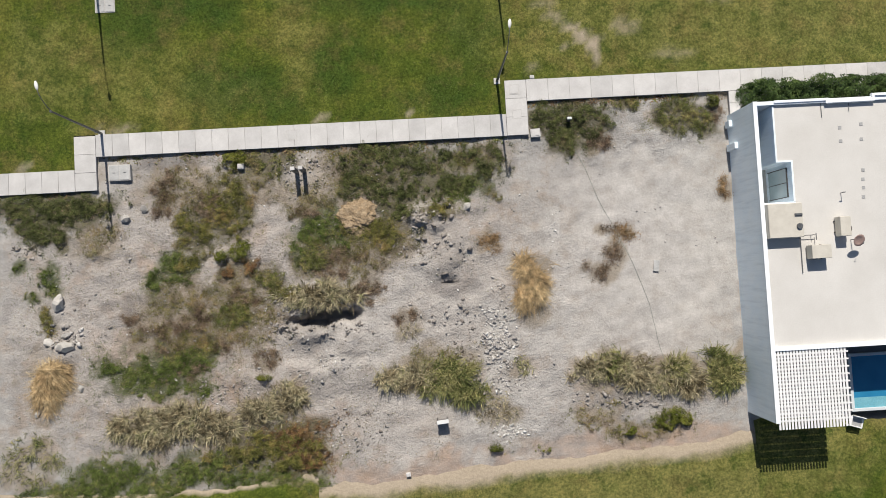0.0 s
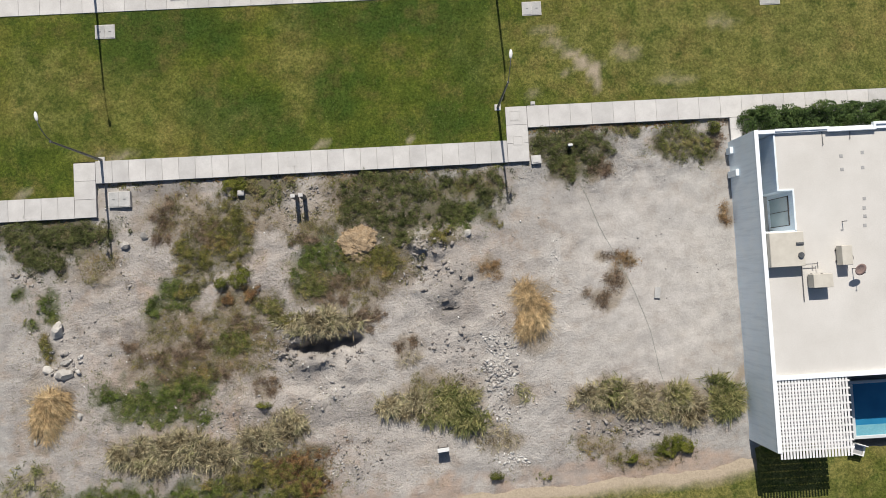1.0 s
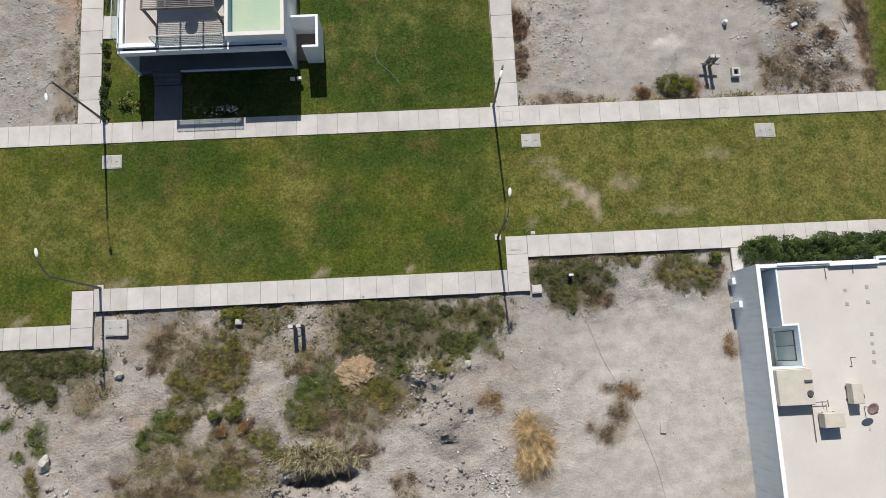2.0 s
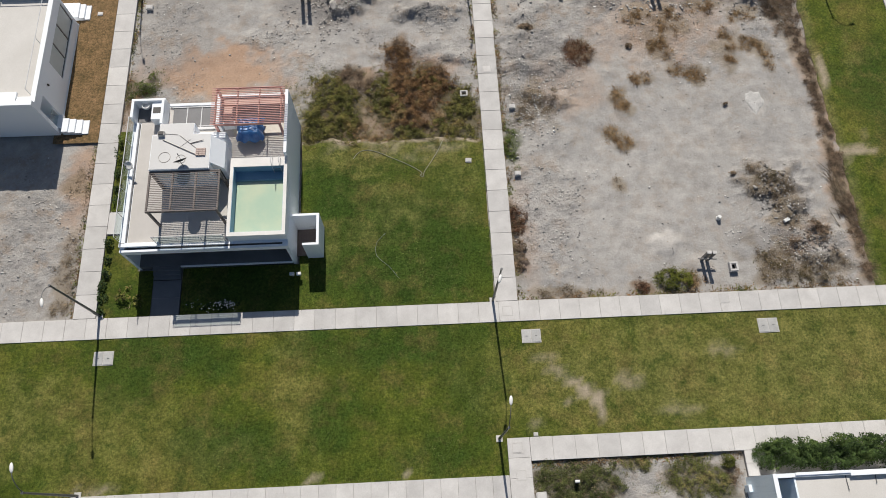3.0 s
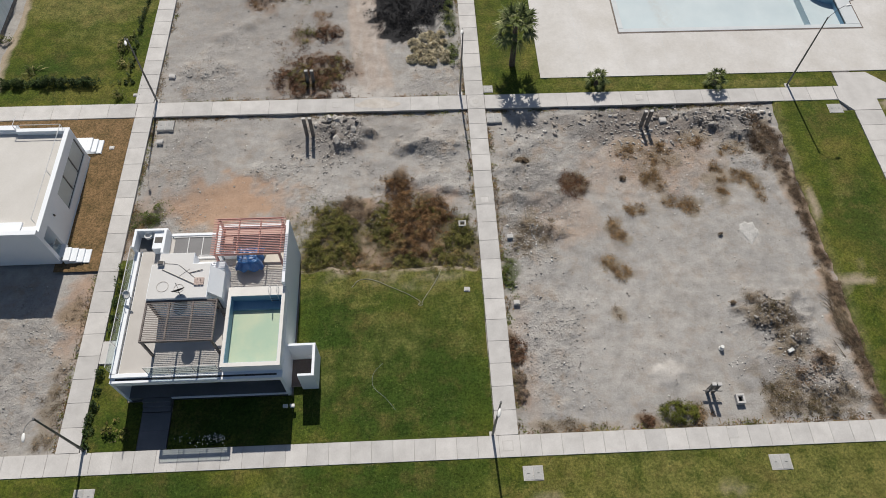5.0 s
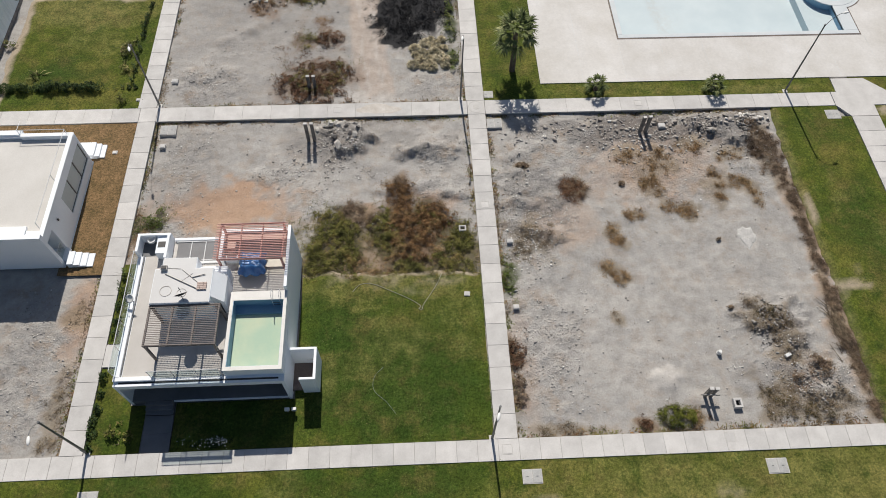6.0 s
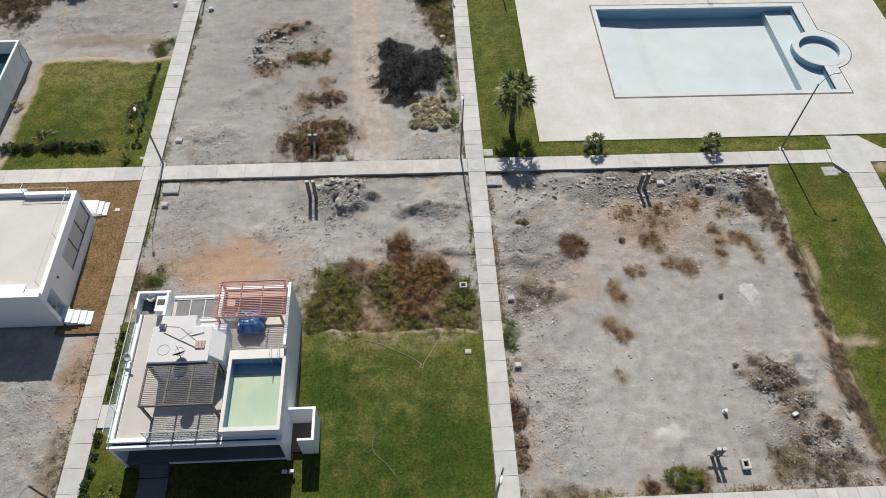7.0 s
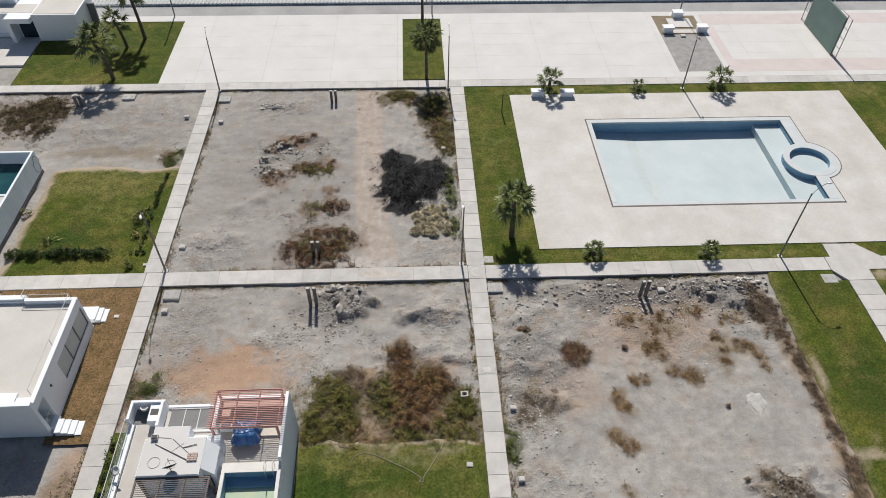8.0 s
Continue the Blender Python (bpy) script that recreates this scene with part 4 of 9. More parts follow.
def handrail(parent, a, b, z, h=0.95, step=1.4, glass=True, metal=None):
    """A glazed balustrade with posts and a top rail between two plan points."""
    a, b = Vector(a), Vector(b)
    n = max(1, round((b - a).length / step))
    d = (b - a) / n
    across = Vector((-d.y, d.x)).normalized() * 0.008
    for k in range(n + 1):
        p = a + d * k
        part("post", tube(bmesh.new(), (p.x, p.y, z), (p.x, p.y, z + h), 0.022, n=6), metal or ALU, parent)
        if k < n and glass:
            p, q = a + d * (k + 0.04), a + d * (k + 0.96)
            bm = bmesh.new()
            vs = [bm.verts.new((c.x + s * across.x, c.y + s * across.y, zz)) for s in (-1, 1) for c, zz in ((p, z + 0.08), (q, z + 0.08), (q, z + h - 0.06), (p, z + h - 0.06))]
            for f in ((0, 1, 2, 3), (4, 5, 6, 7), (0, 1, 5, 4), (1, 2, 6, 5), (2, 3, 7, 6), (3, 0, 4, 7)):
                bm.faces.new([vs[i] for i in f])
            part("glass_pane", bm, GLASS, parent, "clear glass pane")
    part("top_rail", tube(bmesh.new(), (a.x, a.y, z + h), (b.x, b.y, z + h), 0.025, n=6), metal or ALU, parent)


def pergola(name, label, x0, x1, y0, y1, z_top, z_floor, material, slats, rafters, posts, slat_w, slat_h, over=0.0, frame_w=0.12):
    """A slatted shade roof: slats along x over rafters along y, edge beams north and south, and posts."""
    p = thing(name, label=label, category="pergola")
    w = frame_w
    for r in ((x0, x1, y0, y0 + w), (x0, x1, y1 - w, y1)):
        part("beam", boxes((*r, z_top - slat_h - 0.16, z_top - slat_h), bevel=0.01), material, p)
    for k in range(rafters):
        x = x0 + (x1 - x0 - w) * k / (rafters - 1)
        part("rafter", boxes((x, x + w, y0 + w, y1 - w, z_top - slat_h - 0.14, z_top - slat_h), bevel=0.008), material, p)
    first = part("slat", boxes((x0 - over, x1 + over, -slat_w / 2, slat_w / 2, -slat_h, 0), bevel=0.005), material, p)
    for k in range(slats):
        s = first if k == 0 else new("slat", first.data)
        s.parent = p
        s.location = (0, y0 + 0.04 + (y1 - y0 - 0.08) * k / (slats - 1), z_top)
    for x, y in posts:
        part("post", boxes((x - 0.07, x + 0.07, y - 0.07, y + 0.07, z_floor, z_top - slat_h - 0.16), bevel=0.008), material, p)
    return p


def lattice_pergola(x0, x1, y0, y1, z_top, z_floor):
    """Flat white bars along y over deep white beams along x, with thin battens between these."""
    p = thing("lattice_pergola", label="white timber lattice pergola over a tiled terrace", category="pergola")
    bars, beams = 23, 10
    bar = part("bar", boxes((-0.06, 0.06, y0 - 0.38, y1, -0.04, 0), bevel=0.006), LATTICE, p)
    for k in range(bars):
        b = bar if k == 0 else new("bar", bar.data)
        b.parent = p
        b.location = (x0 + 0.07 + (x1 - x0 - 0.14) * k / (bars - 1), 0, z_top)
    beam = part("beam", boxes((x0, x1 + 0.12, -0.04, 0.04, -0.30, 0), bevel=0.006), LATTICE, p)
    for k in range(beams):
        b = beam if k == 0 else new("beam", beam.data)
        b.parent = p
        b.location = (0, y0 + 0.1 + (y1 - y0 - 0.35) * k / (beams - 1), z_top + 0.006)
    batten = part("batten", boxes((x0, x1 - 0.42, -0.035, 0.035, -0.06, 0), bevel=0.006), LATTICE, p)
    for k in range(beams - 1):
        b = batten if k == 0 else new("batten", batten.data)
        b.parent = p
        b.location = (0, y0 + 0.1 + (y1 - y0 - 0.35) * (k + 0.5) / (beams - 1), z_top - 0.045)
    for y in (y0 + 0.25, y1 - 0.3):
        part("post", boxes((x1 - 0.2, x1 - 0.06, y - 0.07, y + 0.07, z_floor, z_top - 0.38), bevel=0.008), LATTICE, p)


def satellite_dish(x, y, z, r, material, label, facing=0.0, tilt=50.0, mast=0.6):
    d = thing("satellite_dish", (x, y, z), label, "satellite dish", turn=facing)
    bm = bmesh.new()
    rings_ = [[bm.verts.new((r * q * math.cos(a), r * q * math.sin(a), 0.25 * r * q * q)) for a in np.linspace(0, 2 * math.pi, 18, endpoint=False)] for q in (0.3, 0.65, 1.0)]
    c = bm.verts.new((0, 0, 0))
    for i in range(18):
        j = (i + 1) % 18
        bm.faces.new((c, rings_[0][i], rings_[0][j]))
        for p, q in zip(rings_, rings_[1:]):
            bm.faces.new((p[i], q[i], q[j], p[j]))
    bm.transform(pose(0, 0, mast + 0.1, tilt, 0, 0))
    bowl = part("bowl", bm, material, d, smooth=True)
    bowl.modifiers.new("thick", "SOLIDIFY").thickness = 0.012
    part("mast", tube(bmesh.new(), (0, 0.05, 0), (0, 0.05, mast + 0.12), 0.025), METAL, d)
    way = pose(0, 0, mast + 0.1, tilt, 0, 0)
    part("feed_arm", tube(tube(bmesh.new(), way @ Vector((0, -r, 0.25 * r)), way @ Vector((0, -0.1, r * 1.1)), 0.012), way @ Vector((0, -0.12, r * 1.05)), way @ Vector((0, 0.0, r * 1.2)), 0.03), METAL, d)
    return d


def air_conditioner(x, y, z, turn=0.0, w=0.95, d=0.42, h=0.75):
    a = thing("air_conditioner", (x, y, z), "beige outdoor air-conditioning unit standing on a roof", "air conditioner", "roof air conditioners", turn=turn)
    part("casing", boxes((-w / 2, w / 2, -d / 2, d / 2, 0.1, h), bevel=0.02), BEIGE, a)
    part("fan_grille", ring(bmesh.new(), 0, 0, 0.02, 0.26, 0, 0.02, n=20), DARK, a).matrix_basis = pose(-0.15, -d / 2 - 0.02, 0.42, 90, 0, 0)
    for s in (-0.32, 0.32):
        part("foot", boxes((s - 0.04, s + 0.04, -d / 2 - 0.03, d / 2 + 0.03, 0, 0.1)), DARK, a)


def flight(name, x0, x1, y0, y1, z_top, steps, towards, label, material):
    """Solid steps that fall from z_top towards 'e', 's' or 'n'."""
    s = thing(name, label=label, category="steps")
    for k in range(steps):
        a, b = k / steps, (k + 1) / steps
        z = z_top * (1 - k / steps)
        if towards == "e":
            r = (x0 + (x1 - x0) * a, x0 + (x1 - x0) * b, y0, y1)
        elif towards == "s":
            r = (x0, x1, y1 - (y1 - y0) * b, y1 - (y1 - y0) * a)
        else:
            r = (x0, x1, y0 + (y1 - y0) * a, y0 + (y1 - y0) * b)
        part("step", boxes((*r, -0.15, z), bevel=0.012), material, s)
    return s


LATTICE = speckled("lattice_paint", (0.74, 0.735, 0.72), (0.82, 0.81, 0.80), 0.8, 24, 0.8, 0.1, fine_amount=0.06)


def garden_chair(x, y, turn):
    """A low white frame chair with a grey woven seat."""
    c = thing("garden_chair", (x, y, 0.03), "white framed garden chair with a grey seat on grass", "chair", turn=turn)
    for sx in (-0.36, 0.36):
        for sy in (-0.3, 0.3):
            part("leg", tube(bmesh.new(), (sx, sy, 0.0), (sx, sy, 0.42), 0.028, n=8), PLASTIC, c)
        part("side_rail", boxes((sx - 0.05, sx + 0.05, -0.34, 0.34, 0.42, 0.48), bevel=0.012), PLASTIC, c)
    for sy in (-0.3, 0.3):
        part("cross_rail", boxes((-0.31, 0.31, sy - 0.04, sy + 0.04, 0.42, 0.48), bevel=0.012), PLASTIC, c)
    part("seat", boxes((-0.31, 0.31, -0.26, 0.26, 0.40, 0.43), bevel=0.01), COVER_GREY, c, "grey woven seat")
    part("backrest", boxes((-0.36, 0.36, 0.32, 0.38, 0.48, 0.82), bevel=0.015), PLASTIC, c)


# the low house with the white lattice
def house_low():
    h = thing("house", label="low white house with a flat screed roof and patio slot", category="house")
    X0, X1, Y0, Y1, zt, zr = 19.72, 34.5, -5.45, 9.25, 3.45, 3.22
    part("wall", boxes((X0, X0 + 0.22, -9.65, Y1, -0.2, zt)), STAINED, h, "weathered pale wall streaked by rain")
    part("wall", boxes((X0 + 0.22, X1, Y1 - 0.22, Y1, -0.2, zt - 0.06)), WHITE, h)
    part("wall", boxes((X0 + 0.22, X1, Y0, Y0 + 0.2, 2.6, zt - 0.08)), WHITE, h)
    part("wall", boxes((X1 - 0.22, X1, Y0 + 0.2, Y1 - 0.22, -0.2, zt - 0.06)), WHITE, h)
    part("glazing", boxes((X0 + 0.22, X1 - 0.22, Y0 + 0.08, Y0 + 0.12, 0.1, 2.6)), DARK_GLASS, h)
    for r in ((21.9, X1 - 0.22, Y0 + 0.2, Y1 - 0.22), (X0 + 0.22, 21.9, Y0 + 0.2, 3.2), (21.0, 21.9, 5.65, Y1 - 0.22)):
        part("roof", boxes((*r, 2.95, zr)), ROOFING, h, "cream screed roof")
    for r in ((20.94, 21.04, 5.6, 8.98), (21.04, 21.94, 5.6, 5.7), (21.84, 21.94, 3.2, 5.6), (19.94, 21.94, 3.14, 3.24)):
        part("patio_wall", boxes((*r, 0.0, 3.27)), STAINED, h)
    part("patio_floor", boxes((19.94, 21.84, 3.24, 9.0, -0.1, 0.12)), DECK_TILE, h)
    part("patio_strip", boxes((19.94, 20.4, 3.24, 5.5, 0.12, 0.126)), WARM_FLOOR, h)
    w = part("window", boxes((21.80, 21.835, 3.6, 5.3, 0.5, 2.7)), PATIO_GLASS, h, "glazed patio window")
    for r in ((21.77, 21.84, 3.56, 3.6, 0.45, 2.74), (21.77, 21.84, 5.3, 5.34, 0.45, 2.74), (21.77, 21.84, 4.43, 4.46, 0.5, 2.7), (21.77, 21.84, 3.6, 5.3, 2.7, 2.74)):
        part("frame", boxes(r), DARK, w)
    # parapet along the north side with its jogs
    for r in ((21.0, 24.1, 9.11, 9.27, zt - 0.06, zt + 0.02), (24.1, 24.26, 8.96, 9.27, zt - 0.06, zt + 0.03), (24.26, 26.9, 8.96, 9.12, zt - 0.2, zt + 0.03), (26.9, 27.06, 8.96, 9.42, zt - 0.2, zt + 0.04), (27.06, 34.5, 9.26, 9.42, zt - 0.2, zt + 0.04)):
        part("coping", boxes(r, bevel=0.012), WHITE, h)
    part("coping", boxes((X0 - 0.01, X0 + 0.24, -9.66, 9.26, zt, zt + 0.035), bevel=0.01), WHITE, h)
    part("coping", boxes((X0 + 0.24, X1, Y0 - 0.03, Y0 + 0.16, zt - 0.08, zt - 0.01), bevel=0.01), WHITE, h)
    part("terrace_floor", boxes((X0 + 0.22, 26.0, -9.6, Y0, -0.2, 0.16)), GREY_TILE, h)
    for y0, z1 in ((6.9, 1.2), (8.4, 0.6)):
        part("service_box", boxes((19.5, 19.71, y0, y0 + 0.42, 0.0, z1), bevel=0.02), STAINED, h, "small white service cabinet on the wall")
    t = thing("roof_tank_cover", (0, 0, zr), "beige sheet-metal box cover on the flat roof", "roof box")
    part("cover", boxes((19.98, 22.0, 1.1, 3.12, 0.0, 0.62), bevel=0.03), BEIGE, t)
    part("vent_cap", ring(bmesh.new(), 21.75, 1.75, 0.02, 0.17, 0.6, 0.72, n=16), METAL, t)
    part("vent_cap", boxes((21.5, 21.95, 2.35, 2.5, 0.6, 0.7), bevel=0.02), METAL, t)
    air_conditioner(22.9, 0.2, zr, 0, 1.15, 0.8, 0.75)
    air_conditioner(24.45, 1.6, zr, 90, 1.15, 0.62, 0.7)
    satellite_dish(25.1, 0.75, zr, 0.36, speckled("rusty_pink_dish", (0.34, 0.23, 0.20), (0.44, 0.32, 0.28), 3, 30, 0.6, 0.1), "faded pinkish satellite dish on the roof", 20, 22)
    pr = thing("roof_pipes", (0, 0, zr), "thin grey pipes and taps running over the roof", "pipe")
    for a, b in (((22.05, 1.15, 0.06), (22.05, -1.0, 0.06)), ((22.0, 1.2, 0.25), (22.9, 1.2, 0.25)), ((22.7, 1.2, 0.0), (22.7, 1.2, 0.4)), ((22.9, 1.3, 0.25), (22.9, 0.9, 0.25)), ((24.7, 3.6, 0.0), (24.7, 3.6, 0.5)), ((24.7, 3.6, 0.5), (24.55, 3.6, 0.5)), ((23.9, 9.0, 0.0), (23.9, 8.2, 0.05)), ((25.6, 9.0, 0.0), (25.55, 8.5, 0.05))):
        part("pipe", tube(bmesh.new(), a, b, 0.025, n=6), METAL, pr)
    for x, y in ((24.95, 7.5), (26.25, 7.65), (24.95, 6.7), (26.2, 6.75), (26.15, 4.9), (26.1, 4.35), (26.1, 3.85), (26.05, 3.3)):
        v = thing("roof_patch", (x, y, zr), "small square grey roof patch", "roof patch", "roof patches")
        part("pad", boxes((-0.1, 0.1, -0.1, 0.1, -0.01, 0.02), bevel=0.008), COVER_GREY, v)
    lattice_pergola(19.92, 24.2, -9.68, -5.47, 3.36, 0.16)
    # raised pool behind the lattice
    p = thing("garden_pool", label="raised blue garden pool with a pale rim", category="swimming pool")
    part("basin", boxes((26.1, 34.6, -9.95, -9.75, -1.5, 0.34), (26.1, 34.6, -6.5, -6.3, -1.5, 0.34), (26.1, 26.3, -9.75, -6.5, -1.5, 0.34), (34.4, 34.6, -9.75, -6.5, -1.5, 0.34), bevel=0.02), COPING, p)
    part("water", boxes((26.3, 34.4, -9.75, -6.5, -1.5, 0.22)), BLUE_WATER, p)
    part("entry_step", boxes((26.3, 34.4, -9.75, -9.1, 0.0, 0.236)), speckled("shallow_pool_step", (0.16, 0.42, 0.52), (0.22, 0.50, 0.58), 1.5, 20, 0.2, 0.2), p, "pale blue shallow step under water")
    part("deck", boxes((24.2, 26.1, -9.9, -5.45, -0.2, 0.16)), GREY_TILE, p)
    part("deck", boxes((26.1, 34.6, -6.3, -5.45, -0.2, 0.16)), GREY_TILE, p)
    garden_chair(26.25, -10.55, -18)


house_low()


# the white house with a roof pool
def house_roof_pool():
    h = thing("house", label="white house with a roof terrace and shaded porch", category="house")
    X0, X1, Y0, Y1, zf = -17.85, -7.5, 24.1, 34.6, 3.2
    part("wall", boxes((X0, X0 + 0.2, Y0, Y1, -0.2, zf)), WHITE, h)
    part("wall", boxes((X1 - 0.2, X1, Y0, Y1, -0.2, zf)), WHITE, h)
    part("wall", boxes((X0 + 0.2, X1 - 0.2, Y1 - 0.2, Y1, -0.2, zf)), WHITE, h)
    part("roof_slab", boxes((X0 + 0.2, X1 - 0.2, Y0 + 0.16, Y1 - 0.2, 2.92, zf - 0.004)), WHITE, h)
    part("fascia", boxes((X0 + 0.2, X1 - 0.2, Y0, Y0 + 0.16, 2.78, zf)), WHITE, h)
    part("porch_floor", boxes((X0 + 0.2, X1 - 0.2, Y0 + 0.02, 33.9, -0.2, 0.48)), GREY_TILE, h)
    part("porch_edge", boxes((-15.0, X1 - 0.2, Y0 - 0.05, Y0 + 0.02, 0.30, 0.485)), WHITE, h)
    # facade under the porch roof
    part("facade_wall", boxes((-10.9, -9.6, 25.3, 25.5, 0.48, 2.92)), WHITE, h)
    part("facade_wall", boxes((X0 + 0.2, -17.0, 25.6, 25.8, 0.48, 2.92)), WHITE, h)
    for x0, x1 in ((-17.0, -15.0), (-14.95, -12.95), (-12.9, -10.95), (-9.6, -7.75)):
        w = part("window", boxes((x0, x1, 25.62, 25.65, 0.5, 2.9)), DARK_GLASS, h, "tall dark glazed porch door")
        for r in ((x0, x0 + 0.06), (x1 - 0.06, x1)):
            part("frame", boxes((*r, 25.58, 25.68, 0.5, 2.9)), ALU, w)
    # roof deck
    part("deck", boxes((X0 + 0.45, X1 - 0.2, Y0 + 0.5, Y1 - 0.2, zf - 0.003, zf + 0.03)), DECK_TILE, h, "greige tiled roof deck")
    part("parapet", boxes((X0, X0 + 0.36, Y0 + 0.5, Y1 - 1.4, zf, zf + 0.22), bevel=0.012), WHITE, h)
    part("parapet", boxes((X0, -15.4, Y0 + 0.28, Y0 + 0.55, zf, zf + 0.22), bevel=0.012), WHITE, h)
    part("gutter", boxes((X0 + 0.3, X1 - 0.35, Y0 + 0.16, Y0 + 0.28, zf, zf + 0.02)), DARK, h, "dark gutter slot behind the fascia")
    part("coping", boxes((X0, X1, Y0 - 0.02, Y0 + 0.15, zf, zf + 0.06), bevel=0.01), WHITE, h)
    part("parapet", boxes((X1 - 0.2, X1, 29.9, Y1, zf, 4.65), bevel=0.012), WHITE, h, "tall white side parapet")
    part("parapet", boxes((-12.2, X1 - 0.2, Y1 - 0.2, Y1, zf, 4.3), bevel=0.012), WHITE, h)
    part("parapet", boxes((-15.6, -12.2, Y1 - 0.2, Y1, zf, 3.4), bevel=0.012), WHITE, h)
    part("baseboard", boxes((X0 + 0.36, X0 + 0.4, Y0 + 0.6, 33.2, zf + 0.03, zf + 0.1)), GREY_TILE, h)
    rail = thing("balustrade", label="frameless glass balustrade along the roof edge", category="balustrade")
    handrail(rail, (X0 + 0.06, Y0 + 0.6), (X0 + 0.06, 33.1), zf + 0.2, 0.95, 1.7)
    handrail(rail, (-15.5, Y0 + 0.42), (-11.25, Y0 + 0.42), zf + 0.03, 1.25, 1.4)
    # roof pool
    p = thing("roof_pool", label="raised roof pool with pale green water", category="swimming pool")
    x0, x1, y0, y1, zp = -11.1, -7.52, 24.55, 29.9, 4.08
    part("pool_wall", boxes((x0, x1, y0, y0 + 0.26, zf, zp), (x0, x1, y1 - 0.62, y1, zf, zp), (x0, x0 + 0.2, y0 + 0.26, y1 - 0.62, zf, zp), (x1 - 0.22, x1, y0 + 0.26, y1 - 0.62, zf, zp)), WHITE, p)
    part("pool_rim", boxes((x0 - 0.01, x1, y0 - 0.01, y0 + 0.24, zp, zp + 0.035), (x0 - 0.01, x1, y1 - 0.62, y1 + 0.01, zp, zp + 0.035), (x0 - 0.01, x0 + 0.19, y0 + 0.24, y1 - 0.62, zp, zp + 0.035), (x1 - 0.21, x1, y0 + 0.24, y1 - 0.62, zp, zp + 0.035)), RIM_CREAM, p)
    xi0, xi1, yi0, yi1 = x0 + 0.2, x1 - 0.22, y0 + 0.26, y1 - 0.62
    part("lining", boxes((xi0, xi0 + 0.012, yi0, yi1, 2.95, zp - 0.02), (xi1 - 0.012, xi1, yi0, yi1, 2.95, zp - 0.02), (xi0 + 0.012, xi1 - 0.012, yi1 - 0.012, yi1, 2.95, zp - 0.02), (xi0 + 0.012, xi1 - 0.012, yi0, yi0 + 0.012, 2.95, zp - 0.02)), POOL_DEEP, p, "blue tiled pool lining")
    part("ledge", boxes((xi0 + 0.012, xi1 - 0.012, yi1 - 0.62, yi1 - 0.012, 2.98, 3.42)), POOL_DEEP, p)
    part("water", boxes((xi0 + 0.012, xi1 - 0.012, yi0 + 0.012, yi1 - 0.62, 2.95, 3.26)), GREEN_WATER, p)
    lad = thing("pool_ladder", (-8.2, 29.4, 4.1), "polished steel pool ladder on the rim", "pool ladder")
    for s in (-0.25, 0.25):
        bm = bmesh.new()
        pts = [(s, 0.35, 0.0), (s, 0.35, 0.45), (s, 0.15, 0.6), (s, -0.1, 0.55), (s, -0.25, 0.3), (s, -0.25, -0.7)]
        for a, b in zip(pts, pts[1:]):
            tube(bm, a, b, 0.019, n=6)
        part("rail", bm, ALU, lad)
    for z in (-0.2, -0.5):
        part("rung", tube(bmesh.new(), (-0.25, -0.25, z), (0.25, -0.25, z), 0.02, n=6), METAL, lad)
    # stair penthouse
    s = thing("stair_penthouse", label="white stair head box with a cream roof", category="stair head")
    zp = 5.62
    part("wall", boxes((-15.6, -11.95, 28.45, 30.9, zf, zp), bevel=0.015), WHITE, s)
    part("wall", boxes((-15.2, -13.05, 30.9, 31.7, zf, zp - 0.02), bevel=0.015), WHITE, s)
    part("roof", boxes((-15.56, -11.99, 28.49, 30.86, zp - 0.01, zp + 0.02)), COURT, s)
    part("roof", boxes((-15.16, -13.09, 30.86, 31.66, zp - 0.025, zp + 0.015)), COURT, s)
    bm = bmesh.new()                          # sloping hood over the stair
    prof = [(-11.95, zp - 0.05), (-11.3, 4.7), (-11.3, zf), (-11.95, zf)]
    ends = [[bm.verts.new((x, y, z)) for x, z in prof] for y in (28.9, 30.75)]
    bm.faces.new(ends[0])
    bm.faces.new(ends[1][::-1])
    for i in range(4):
        bm.faces.new((ends[0][i], ends[0][(i + 1) % 4], ends[1][(i + 1) % 4], ends[1][i]))
    part("hood", bm, WHITE, s, "sloping white stair hood")
    part("wall", boxes((-13.05, -11.35, 30.9, 31.5, zf, 4.75), bevel=0.015), WHITE, s)
    part("door", boxes((-11.95, -11.55, 28.86, 28.9, zf + 0.03, 4.6)), DARK, s, "dark open stair door")
    zr = zp + 0.02
    clutter = [((-14.9, 30.5), (-12.6, 29.3), 0.05), ((-13.9, 30.8), (-12.4, 29.5), 0.03), ((-13.2, 30.2), (-12.4, 30.4), 0.05), ((-15.3, 31.0), (-14.0, 30.85), 0.025), ((-13.9, 29.9), (-13.2, 30.5), 0.02)]
    for a, b, r in clutter:
        k = thing("plank", (0, 0, 0), "weathered loose plank lying on a roof", "plank", "loose planks")
        part("board", tube(bmesh.new(), (*a, zr + r * 0.6), (*b, zr + r), r * 0.6, n=4), PLANK, k)
    for x, y, r in ((-14.7, 29.3, 0.34), (-13.7, 29.15, 0.27)):
        k = thing("hose_coil", (x, y, zr), "thin dark hose coiled on a roof", "hose")
        part("coil", ring(bmesh.new(), 0, 0, r, r + 0.022, 0, 0.02, n=28), PLANK, k)
    k = thing("brick_stack", (-12.5, 29.6, zr), "small stack of dusty pink bricks", "bricks")
    for i in range(3):
        for j in range(4):
            part("brick", boxes((-0.3 + i * 0.2, -0.12 + i * 0.2, -0.28 + j * 0.13, -0.17 + j * 0.13, 0, 0.1)), BRICK, k)
